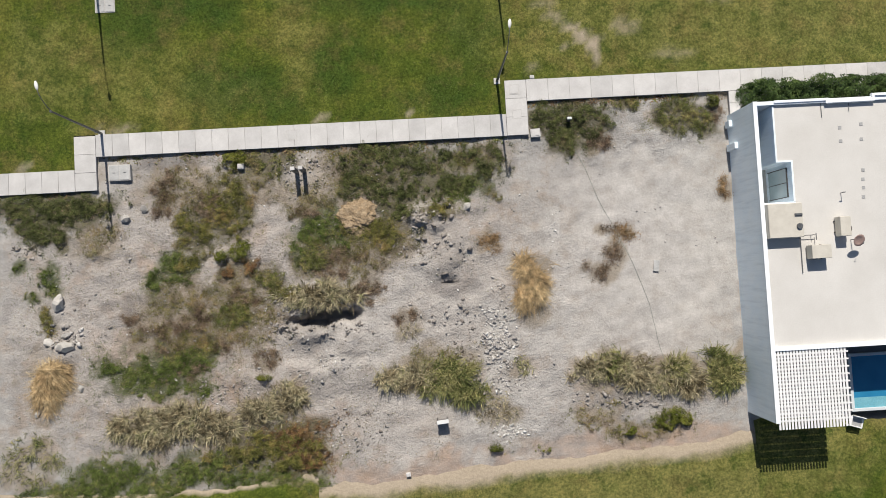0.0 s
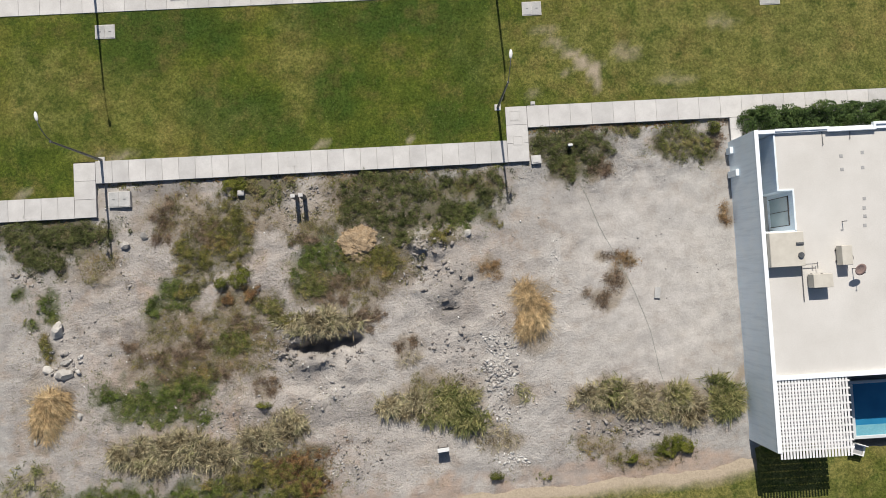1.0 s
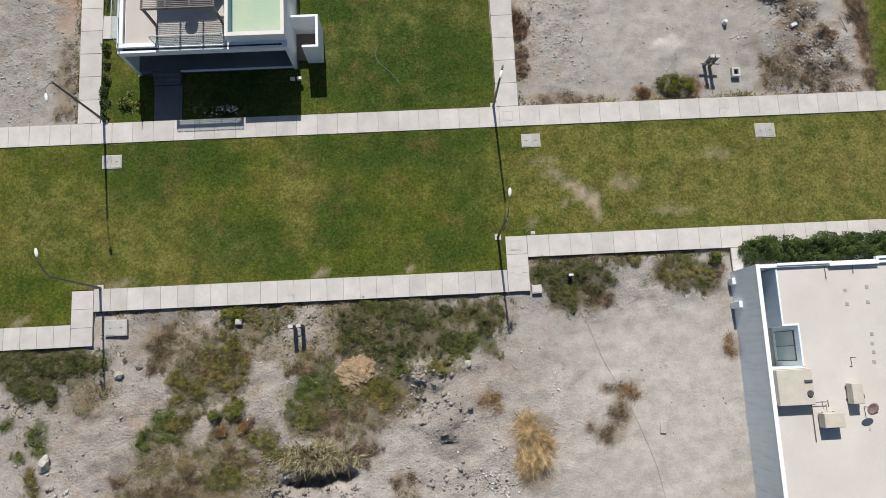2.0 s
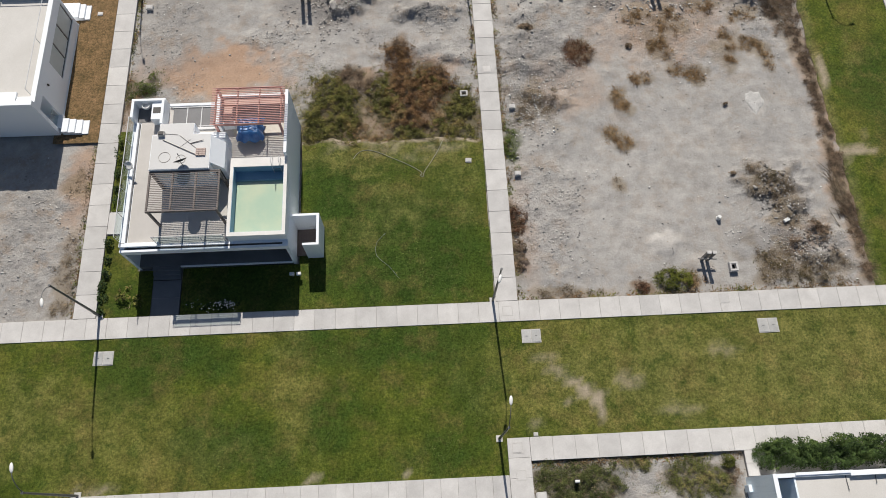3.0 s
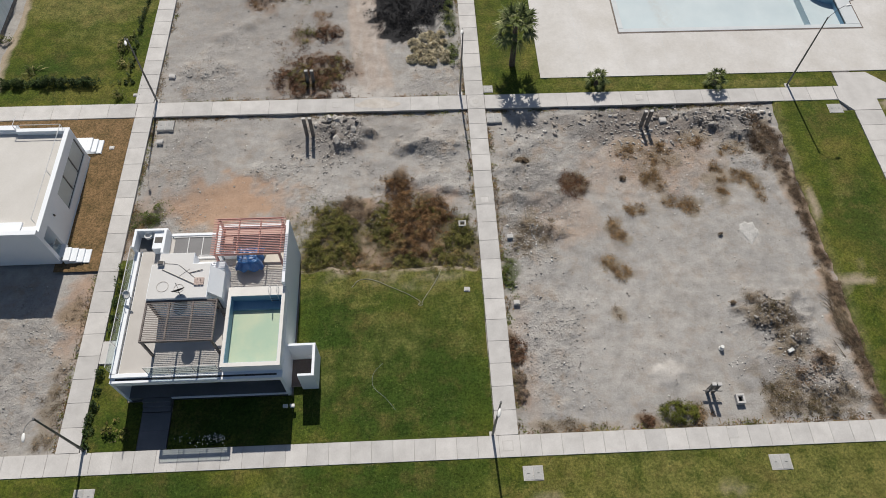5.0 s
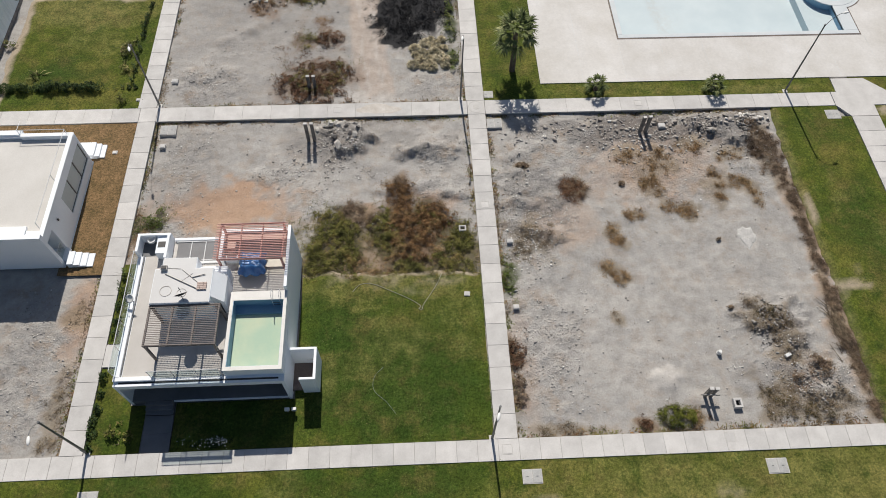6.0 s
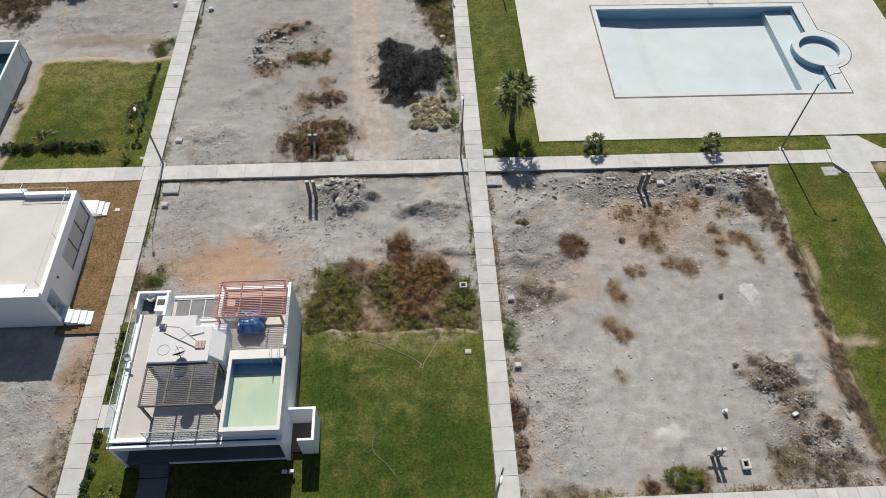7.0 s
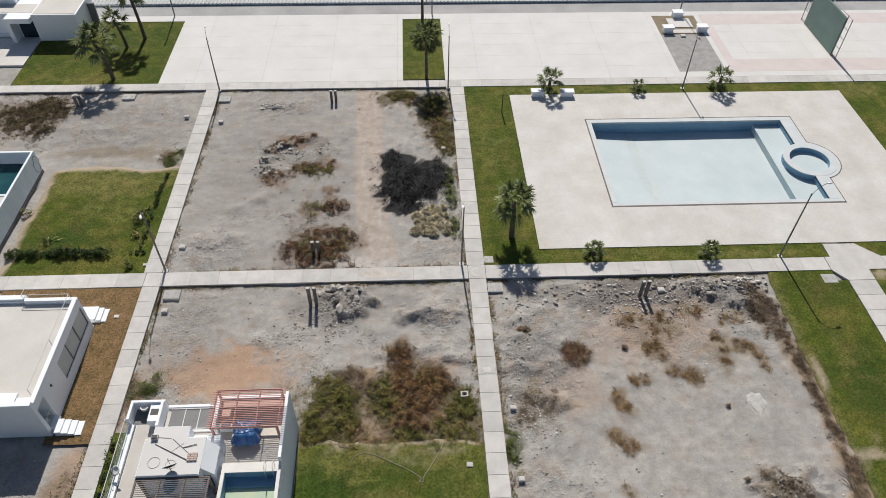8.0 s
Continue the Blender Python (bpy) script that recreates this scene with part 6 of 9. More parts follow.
def mound_plant(name, rows, material, height, density, leaf, label, category="shrub", group="", rag=0.55, stems=True, kind="", litter=0):
    """Low spreading plants: a ragged, lumpy cushion of many small leaves over thin stems, one object per row (x, y, half width, half depth)."""
    for k, (cx, cy, rx, ry) in enumerate(rows):
        COVER.append((cx, cy, rx, ry, litter))
        n = int(density * rx * ry * 3.1)
        x, y, ins = scatter(cx, cy, rx, ry, n, rag, seed=k * 7 + len(name))
        if kind == "stuff":                       # straying shoots round the patch
            fx, fy, _ = scatter(cx, cy, rx * 1.28 + 0.2, ry * 1.28 + 0.2, n // 3, 1.0, seed=k * 7 + len(name), thin=1.3)
            x, y, ins = np.concatenate([x, fx]), np.concatenate([y, fy]), np.concatenate([ins, np.full(len(fx), 0.06)])
        lump = 0.35 + 0.55 * wave(x, y, 1.6, k + 31) + 0.7 * wave(x, y, 4.2, k + 32) ** 2
        top = height * lump * np.clip(ins * 2.4, 0.08, 1.0) ** 0.8
        z = ground_height(x, y) + top * RNG.uniform(0.15, 1.0, len(x)) ** 0.6
        d = unit(RNG.normal(size=(len(x), 3)) * np.array([[1, 1, 0.45]]) + np.array([[0, 0, 0.15]]))
        size = leaf * RNG.uniform(0.5, 1.4, len(x))
        ob = mesh_from(name, *diamonds(np.stack([x, y, z], 1), d, size * 1.7, size * 0.66), material)
        tagged(ob, label, category, group, kind)
        if stems:
            m = max(6, int(len(x) * 0.05))
            sx, sy = x[:m], y[:m]
            p = np.stack([sx, sy, ground_height(sx, sy) - 0.02], 1)
            dd = unit(RNG.normal(size=(m, 3)) * np.array([[1, 1, 0.3]]) + np.array([[0, 0, 0.8]]))
            st = mesh_from("undergrowth", *ribbons(p, dd, RNG.uniform(0.4, 1.3, m) * (height + 0.12), np.full(m, 0.016), np.zeros(m)), DRY, ob)
            tagged(st, kind="stuff")


def reed_clump(name, rows, material, height, density, width, label, category="reeds", group="", lean=0.6):
    """Tall cane grass: bent blades standing in tufts, one thing per row."""
    for k, (cx, cy, rx, ry) in enumerate(rows):
        n = int(density * rx * ry * 3.1)
        COVER.append((cx, cy, rx, ry, 4))
        x, y, ins = scatter(cx, cy, rx, ry, n, 0.5, seed=k * 5 + len(label))
        tuft = np.stack([wave(x, y, 1.1, k + 50) - 0.5, wave(x, y, 1.1, k + 60) - 0.5, np.zeros(len(x))], 1) * 2.6
        d = unit(RNG.normal(size=(len(x), 3)) * lean + tuft * lean + np.array([[0, 0, 0.9]]))
        d[:, 2] = np.abs(d[:, 2])
        ln = height * RNG.uniform(0.5, 1.1, len(x)) * (0.55 + 0.6 * np.clip(ins * 2, 0, 1))
        p = np.stack([x, y, ground_height(x, y) + RNG.uniform(0, 0.25, len(x)) * height * np.clip(ins * 2, 0, 1)], 1)
        v, f = ribbons(p, d, ln, width * RNG.uniform(0.6, 1.3, len(x)), ln * RNG.uniform(0.1, 0.55, len(x)))
        tagged(mesh_from(name, v, f, material), label, category, group, "stuff" if name != "agave" else "")


def straw_heap(cx, cy, rx, ry, heading, label):
    """Cut canes thrown on a heap: long thin stalks, fanned out but crossing."""
    n = int(820 * rx * ry)
    x, y, ins = scatter(cx, cy, rx * 0.74, ry * 0.74, n, 0.85, 5, thin=0.7)
    away = unit(np.stack([x - cx, y - cy - ry * 0.25, np.zeros(len(x))], 1))
    d = unit(away * np.array([[0.9, 0.5, 0]]) + RNG.normal(size=(len(x), 3)) * np.array([[0.62, 0.62, 0.16]]) + np.array([[heading[0], heading[1], 0.08]]))
    d[:, 2] = np.abs(d[:, 2]) * 0.7
    z = ground_height(x, y) + 0.7 * np.clip(ins * 1.6, 0.02, 1) * RNG.uniform(0.1, 1, len(x))
    ln = RNG.uniform(0.4, 1.9, len(x))
    p = np.stack([x, y, z], 1) - d * ln[:, None] * 0.4
    p[:, 2] = np.maximum(p[:, 2], ground_height(p[:, 0], p[:, 1]))
    tagged(mesh_from("straw_heap", *ribbons(p, d, ln, RNG.uniform(0.010, 0.030, len(x)), ln * RNG.uniform(0.02, 0.2, len(x))), STRAW), label, "straw heap", kind="stuff")
    COVER.append((cx, cy, rx, ry, 4))


def twig_brush(rows, label, spread=1.0, height=0.5, material=None, density=90, rag=0.7, thin=1.0):
    """Dead brush: many small tufts of thin twigs with curled leaves, one object per row."""
    for k, (cx, cy, rx, ry) in enumerate(rows):
        COVER.append((cx, cy, rx, ry, 3 if material is RUSTY else 4))
        fx, fy, fin = scatter(cx, cy, rx, ry, max(5, int((9 if thin > 0.5 else 22) * rx * ry * 3.1)), rag, k * 3 + len(label), thin=thin)
        m = max(8, int(density * rx * ry * 3.1 / max(1, len(fx)) * 1.6))
        x, y = np.repeat(fx, m), np.repeat(fy, m)
        a = RNG.uniform(0, 2 * math.pi, len(x))
        x, y = x + RNG.normal(size=len(x)) * 0.07, y + RNG.normal(size=len(x)) * 0.07
        d = unit(np.stack([np.cos(a) * spread, np.sin(a) * spread, RNG.uniform(0.15, 1.0, len(x))], 1))
        ln = RNG.uniform(0.2, 0.8, len(x)) * height
        v, f = ribbons(np.stack([x, y, ground_height(x, y) - 0.02], 1), d, ln, RNG.uniform(0.01, 0.026, len(x)), ln * 0.2)
        ob = mesh_from("dead_brush", v, f, material or DRY)
        tagged(ob, label, "dead brush", kind="stuff")
        q = np.repeat(np.arange(len(fx)), m * 2)
        xl, yl = fx[q] + RNG.normal(size=len(q)) * 0.16, fy[q] + RNG.normal(size=len(q)) * 0.16
        p = np.stack([xl, yl, ground_height(xl, yl) + height * 0.55 * RNG.rand(len(xl)) ** 1.5], 1)
        leaves = mesh_from("leaves", *diamonds(p, unit(RNG.normal(size=(len(xl), 3))), RNG.uniform(0.04, 0.10, len(xl)), RNG.uniform(0.02, 0.045, len(xl))), material or DRY, ob)
        tagged(leaves, kind="stuff")


def old_plot():
    """The weedy plot below the stepped walk: scrub, creeping weeds, dead twigs, cane and cushion plants."""
    scrub = "straggling green and brown ground scrub beside a walk"
    mound_plant("scrub", [(-23.2, 5.7, 3.4, 0.95), (-24.4, 4.8, 1.6, 0.92), (-21.3, 5.4, 1.6, 0.9), (-22.9, 3.6, 0.49, 0.71), (-24.3, 3.7, 0.63, 0.57), (-3.1, 8.0, 1.75, 0.75), (-0.9, 7.7, 2.0, 0.85), (-3.3, 6.3, 1.5, 1.05), (-1.6, 5.8, 1.4, 1.2), (-1.3, 4.4, 0.8, 0.8), (1.3, 6.0, 1.5, 1.0), (4.3, 6.9, 0.8, 0.9), (2.6, 7.7, 1.1, 0.5)], DARK_SCRUB, 0.27, 1500, 0.04, scrub, rag=0.75, kind="stuff", litter=1)
    mound_plant("scrub", [(8.1, 9.4, 1.2, 1.3), (9.3, 8.3, 1.2, 1.1), (10.7, 9.5, 1.45, 1.15), (9.4, 9.7, 1.1, 1.0)], DARK_SCRUB, 0.27, 1350, 0.04, scrub, rag=0.8, kind="stuff", litter=1)
    mound_plant("scrub", [(16.4, 9.5, 1.25, 1.0), (17.7, 8.9, 1.15, 0.75), (13.3, 10.4, 0.9, 0.36), (-9.9, 7.6, 1.15, 0.88), (-8.4, 8.2, 0.65, 0.43), (-10.2, 0.5, 0.95, 0.6), (-7.0, 1.5, 1.13, 0.64)], GREENS, 0.25, 1150, 0.04, scrub, rag=0.8, kind="stuff", litter=1)
    weeds = "bright green creeping weeds on dusty soil"
    mound_plant("ground_cover", [(3.0, 5.6, 1.25, 0.85), (-7.6, 2.9, 0.95, 1.0), (-6.2, 3.8, 1.0, 0.75), (-5.8, 2.7, 0.8, 0.6), (-16.0, 1.3, 1.0, 0.9), (-17.2, 0.6, 0.38, 0.7), (-23.6, 1.4, 0.6, 0.6), (-23.4, 0.5, 0.38, 0.45), (-24.6, 0.0, 0.45, 0.38), (-25.5, 2.0, 0.35, 0.25)], LUSH, 0.16, 1250, 0.04, weeds, "weeds", rag=0.75, kind="stuff", litter=2)
    mound_plant("ground_cover", [(-18.9, -5.0, 2.3, 1.05), (-16.0, -4.7, 1.6, 1.0), (-14.6, -4.4, 1.15, 0.8), (-17.0, -6.1, 1.8, 0.56), (-14.3, -6.2, 0.65, 0.45), (-12.4, -1.8, 0.95, 0.7)], LUSH, 0.15, 1200, 0.04, weeds, "weeds", rag=0.7, kind="stuff", litter=2)
    mound_plant("ground_cover", [(-20.1, -11.2, 2.6, 1.1), (-10.4, -12.1, 1.5, 0.75), (-8.2, -12.5, 1.3, 0.5), (-12.6, -12.1, 1.5, 0.65), (-14.6, -11.0, 2.2, 0.75), (-21.6, -12.2, 2.0, 0.7), (-24.0, -12.2, 1.6, 0.5), (-16.0, -11.7, 2.0, 0.8), (-18.0, -12.2, 1.8, 0.7), (7.3, 32.5, 0.55, 1.5), (-22.9, 65.4, 0.9, 1.3)], LUSH, 0.18, 1150, 0.043, "green weeds running into lawn", "weeds", rag=0.6, kind="stuff", litter=2)
    mound_plant("scrub", [(-13.0, 4.9, 1.1, 0.95), (-11.8, 4.9, 0.85, 0.95), (-12.8, 3.9, 1.5, 0.8), (-14.5, 3.1, 1.15, 1.0), (-14.8, 4.2, 0.8, 0.75), (-2.6, 2.9, 0.95, 1.05), (-11.9, 6.4, 0.65, 0.65), (0.7, 4.2, 0.75, 0.5), (4.3, 5.0, 0.5, 0.36), (-15.1, 1.6, 0.75, 0.5), (-23.8, -1.5, 0.4, 0.86), (-4.0, 3.3, 1.45, 0.55), (-9.2, -0.5, 0.92, 0.5)], OLIVE, 0.25, 1200, 0.04, "olive-brown scrub on a vacant plot", rag=0.75, kind="stuff", litter=1)
    mound_plant("scrub", [(-9.0, -10.2, 2.1, 1.1), (-10.8, -9.9, 1.3, 0.95), (-12.5, -10.5, 1.8, 0.6), (-8.3, -11.2, 1.5, 0.6)], OLIVE, 0.4, 1250, 0.045, "dark olive scrub among dry cane", rag=0.6, kind="stuff", litter=1)
    mound_plant("dry_shrub", [(-7.6, -9.6, 1.2, 1.0), (-7.9, -10.9, 1.0, 0.6), (-9.6, -9.6, 1.2, 0.8), (-11.2, 1.3, 0.55, 0.52), (-12.5, 1.0, 0.5, 0.32)], RUSTY, 0.38, 1200, 0.045, "sprawling rust-brown drying shrub", rag=0.65, kind="stuff", litter=1)
    twig_brush([(-15.9, 6.9, 0.95, 0.95), (-13.3, 5.4, 0.85, 0.64), (-16.3, 5.2, 0.63, 0.57), (-7.5, 4.3, 0.78, 0.5), (-4.8, 1.6, 1.06, 0.5), (-3.9, -0.6, 0.95, 0.8), (-16.1, -2.3, 1.61, 0.7), (-14.2, -1.7, 0.98, 0.63), (-11.6, -0.8, 0.91, 0.56), (-10.4, -4.4, 0.77, 0.56), (11.4, 8.2, 0.94, 0.65)], "grey-brown dead twigs on a vacant plot", 1.0, 0.4, CUT, 240, 0.75, 0.6)
    twig_brush([(-16.4, -3.5, 0.84, 0.28), (-15.2, -5.0, 0.91, 0.49), (-18.4, -1.8, 0.56, 0.7), (19.1, 9.5, 0.51, 0.51), (-12.8, -3.5, 0.77, 0.49), (-1.5, -2.4, 0.85, 0.43), (-5.9, 0.7, 1.42, 0.43)], "dark dead twigs matted on soil", 1.0, 0.35, CUT, 230, 0.75, 0.6)
    cushion = "dense rounded olive-green cushion shrub"
    mound_plant("cushion_shrub", [(-11.6, 2.3, 0.68, 0.62), (-12.8, 2.0, 0.48, 0.42), (14.8, -9.8, 1.45, 0.66), (12.0, -10.3, 0.65, 0.3), (3.7, -10.9, 0.53, 0.25), (6.5, -11.1, 0.53, 0.28), (-10.6, -5.7, 0.49, 0.21), (18.9, 10.2, 0.55, 0.42), (-11.8, 7.9, 0.85, 0.72)], MOSSY, 0.45, 1900, 0.046, cushion, rag=0.35)
    mound_plant("cushion_shrub", [(17.65, 21.95, 1.35, 0.85)], MOSSY, 0.55, 2200, 0.046, "dense spreading olive-green cushion shrub by a walk", rag=0.15)
    reed_clump("reed_bed", [(-17.9, -8.4, 2.1, 1.1), (-15.3, -8.2, 1.9, 1.0), (-13.1, -8.8, 1.7, 0.9), (-11.0, -7.7, 1.5, 0.95), (-8.9, -7.1, 1.0, 0.8), (-6.7, -0.75, 2.15, 0.6), (-1.0, -6.1, 1.5, 0.85), (10.0, -6.6, 1.45, 1.0), (12.5, -6.8, 1.35, 1.0), (14.7, -7.0, 1.25, 1.0), (16.1, -7.2, 0.95, 0.95), (-2.8, -6.1, 0.8, 0.45)], REED_DRY, 0.95, 300, 0.036, "dry bleached cane grass in a tangle", lean=0.9)
    reed_clump("cane_clump", [(1.0, -6.5, 1.6, 1.05), (2.3, -7.5, 1.25, 0.75), (18.4, -6.8, 1.3, 1.35), (15.2, -6.8, 0.8, 0.9), (11.5, -6.1, 1.0, 0.7)], REED_GREEN, 1.0, 300, 0.036, "green and yellow giant cane clump", lean=0.85)
    reed_clump("cane_shoots", [(-25.4, -9.4, 1.2, 0.8), (-26.3, -10.4, 0.9, 0.8), (-24.3, -8.8, 0.65, 0.5), (-23.9, -10.2, 0.8, 0.6), (-25.0, -11.2, 0.9, 0.5), (5.6, -5.8, 0.78, 0.63)], REED_GREEN, 0.6, 60, 0.03, "sparse green cane shoots on pale soil", lean=0.9)
    reed_clump("cane_litter", [(3.6, -8.4, 0.92, 0.91), (4.5, -8.9, 0.92, 0.42), (-1.5, -3.3, 0.71, 0.35)], REED_DRY, 0.6, 60, 0.03, "fallen dry cane blades on soil", lean=1.3)


def back_garden():
    """The drying shrubs between the garden lawn and the bare ground behind the house."""
    mound_plant("scrub", [(-5.3, 35.4, 2.4, 2.1), (-5.6, 37.5, 1.4, 1.2), (-6.5, 34.1, 1.1, 1.05), (-4.4, 34.7, 1.1, 1.25), (-4.4, 36.9, 0.9, 1.1)], OLIVE, 0.45, 1250, 0.048, "olive scrub overgrowing bare soil", rag=0.5, kind="stuff", litter=1)
    mound_plant("dry_shrub", [(0.8, 38.0, 2.25, 1.6), (-0.4, 40.3, 1.2, 1.3), (1.9, 37.2, 1.3, 1.15), (0.6, 36.0, 2.0, 1.1), (0.2, 34.8, 1.4, 0.7)], RUSTY, 0.45, 1150, 0.048, "sprawling rust-brown drying shrub", rag=0.55, kind="stuff", litter=3)
    mound_plant("scrub", [(-1.5, 37.1, 1.05, 1.55), (-0.9, 35.8, 0.9, 1.0), (3.9, 35.7, 1.45, 1.45), (0.3, 33.9, 1.1, 0.6), (1.6, 38.2, 1.2, 0.9), (4.6, 35.9, 0.85, 1.1), (3.4, 34.1, 1.7, 0.75)], OLIVE, 0.36, 1100, 0.048, "dark olive scrub beside a rust-brown shrub", rag=0.6, kind="stuff", litter=1)
    mound_plant("thin_scrub", [(2.1, 34.8, 1.3, 0.8), (-3.2, 34.0, 1.5, 0.7), (-2.1, 33.3, 1.9, 0.5)], OCHRE, 0.24, 600, 0.045, "golden-brown dried weeds between shrubs", "weeds", rag=0.8, kind="stuff", litter=4)
    mound_plant("thin_scrub", [(-5.2, 33.2, 2.2, 0.55), (0.6, 33.1, 2.6, 0.5), (3.6, 33.3, 1.7, 0.6), (-2.6, 32.9, 1.6, 0.35)], OLIVE, 0.34, 520, 0.045, "olive and brown weeds creeping into a lawn", "weeds", rag=0.9, kind="stuff", litter=1)
    twig_brush([(-3.9, 38.6, 0.9, 0.9), (-2.9, 38.0, 0.65, 0.65), (-0.4, 41.5, 0.5, 0.5), (2.6, 38.9, 0.5, 0.5)], "bare dead branches at the edge of shrubs", 0.9, 1.1, CUT, 170, 0.5, 0.6)


def plants():
    old_plot()
    back_garden()
    mound_plant("dry_shrub", [(-7.2, 52.5, 3.2, 2.2), (-6.9, 57.9, 1.3, 1.1)], REDDISH, 0.36, 900, 0.05, "sprawling red-brown dead shrub on grey soil", rag=0.6, kind="stuff", litter=3)
    mound_plant("scrub", [(-8.6, 52.9, 1.3, 1.5), (-5.9, 53.4, 1.3, 1.2), (-6.6, 51.6, 1.5, 0.9), (-8.4, 57.7, 1.0, 0.9)], OLIVE, 0.36, 420, 0.05, "olive shoots among a dead shrub", rag=0.8, kind="stuff", litter=3)
    mound_plant("scrub", [(-40.4, 73.0, 3.9, 3.3), (-38.6, 74.6, 2.0, 1.4)], BROWN_OLIVE, 0.28, 1000, 0.055, "wide olive and brown scrub patch on grey soil", rag=0.6, kind="stuff", litter=3)
    mound_plant("scrub", [(-18.9, 38.3, 1.0, 0.9)], LUSH, 0.4, 900, 0.05, "bushy green scrub on bare soil", rag=0.55, kind="stuff", litter=1)
    twig_brush([(13.3, 40.2, 0.85, 1.1)], "spreading rust-red dead bush", 1.3, 0.9, REDDISH, 300, 0.4, 0.5)
    n = 90                                    # bare pale twigs reaching out of it
    a = RNG.uniform(-3.14, 3.14, n)
    p = np.stack([13.6 + 0.35 * np.cos(a), 40.3 + 0.35 * np.sin(a), np.full(n, 0.1)], 1)
    ln = RNG.uniform(0.5, 1.3, n)
    d = unit(np.stack([np.cos(a) + RNG.normal(size=n) * 0.4, np.sin(a) + RNG.normal(size=n) * 0.4, RNG.uniform(0.05, 0.6, n)], 1))
    tagged(mesh_from("bare_twigs", *ribbons(p, d, ln, np.full(n, 0.016), ln * 0.25), DRY), "bare dry twigs fanning over soil", "twigs", kind="stuff")
    twig_brush([(19.6, 40.2, 1.06, 1.5), (20.5, 42.6, 1.2, 1.25), (24.6, 40.8, 0.7, 1.0), (24.6, 39.2, 0.8, 0.85), (26.4, 40.7, 0.8, 0.8), (27.3, 39.9, 0.8, 0.87), (27.7, 38.8, 0.45, 0.75), (20.3, 38.5, 0.8, 0.6), (23.4, 44.3, 1.2, 0.8), (26.4, 43.4, 1.0, 0.7), (18.2, 43.6, 1.1, 0.8)], "thin ochre dead weeds on grey soil", 1.0, 0.4, OCHRE, 130)
    twig_brush([(15.6, 36.4, 0.5, 0.55), (16.1, 35.4, 0.65, 0.45), (17.8, 37.7, 0.75, 0.42), (15.0, 33.0, 0.55, 0.5), (15.7, 32.4, 0.55, 0.6), (21.9, 38.0, 0.75, 0.75), (12.6, 2.2, 0.75, 0.45), (4.1, 1.9, 0.6, 0.6), (19.2, 4.4, 0.35, 0.7), (18.9, 21.7, 0.6, 0.5)], "ochre dead brush fanning over grey soil", 1.2, 0.55, OCHRE, 240, 0.5, 0.5)
    twig_brush([(11.3, 2.4, 0.4, 0.3), (11.9, 1.0, 0.75, 0.55), (11.6, 0.0, 0.5, 0.35), (10.0, 0.2, 0.25, 0.25), (11.0, -0.5, 0.5, 0.5)], "dark grey-brown dried tufts on pale soil", 1.1, 0.4, CUT, 230, 0.5, 0.5)
    twig_brush([(25.7, 28.2, 1.4, 1.9), (25.9, 26.2, 0.9, 0.9), (24.3, 22.9, 1.8, 1.1), (26.5, 22.6, 1.5, 0.9), (28.4, 22.4, 1.2, 0.9), (7.2, 26.7, 0.45, 1.4), (10.2, 21.35, 2.9, 0.35), (9.5, 35.7, 1.6, 1.8), (15.4, 21.3, 0.6, 0.4), (9.4, 42.7, 0.5, 0.35), (14.9, 29.1, 0.3, 0.6), (7.1, 23.8, 0.35, 1.3), (-22.7, 30.4, 0.7, 1.0), (-22.6, 24.0, 0.65, 2.6), (-22.9, 21.6, 0.7, 0.5)], "low brown dead brush among rubble", 1.0, 0.35, None, 80)
    mound_plant("thin_scrub", [(-8.8, 63.2, 1.5, 0.8), (3.7, 72.0, 1.5, 3.2), (4.3, 67.6, 0.9, 2.2), (-0.4, 75.7, 1.7, 1.2), (2.6, 74.0, 1.2, 1.6)], OLIVE, 0.25, 420, 0.07, "thin olive and brown weeds on grey soil", "weeds", rag=0.9, kind="stuff", litter=1)
    twig_brush([(-12.6, 61.8, 1.5, 1.0), (-9.2, 63.4, 1.9, 1.0), (-7.2, 64.0, 0.9, 0.8), (-11.0, 67.9, 2.2, 0.9), (-12.9, 66.5, 0.8, 0.6), (-7.0, 60.0, 0.7, 0.5), (3.6, 71.6, 1.5, 3.4), (4.2, 67.4, 0.9, 2.0), (-0.5, 75.6, 1.7, 1.2), (-23.4, 65.2, 0.8, 1.1), (-19.4, 37.0, 0.7, 0.8)], "dead brown brush on a vacant plot", 1.0, 0.4, RUSTY, 110)
    twig_brush([(29.3, 44.9, 1.25, 1.4), (29.8, 43.0, 0.9, 1.6), (30.15, 40.6, 0.55, 1.8), (30.4, 38.2, 0.44, 1.8), (30.42, 35.6, 0.42, 1.9), (30.4, 33.0, 0.42, 1.9), (30.42, 30.4, 0.46, 1.8), (30.5, 28.0, 0.48, 1.7), (30.6, 25.8, 0.44, 1.6), (30.7, 23.6, 0.46, 1.6), (30.7, 21.8, 0.46, 0.9)], "strip of cut brown brush along a lawn edge", 1.0, 0.4, CUT, 320, 0.8, 0.5)
    sticks = []
    for k in range(60):
        cx, cy = 30.1 + RNG.normal() * 0.28, 28.0 + RNG.normal() * 0.9
        sticks.append((cx, cy, RNG.uniform(0.6, 1.5), radians(112 + RNG.normal() * 18)))
    bm = bmesh.new()
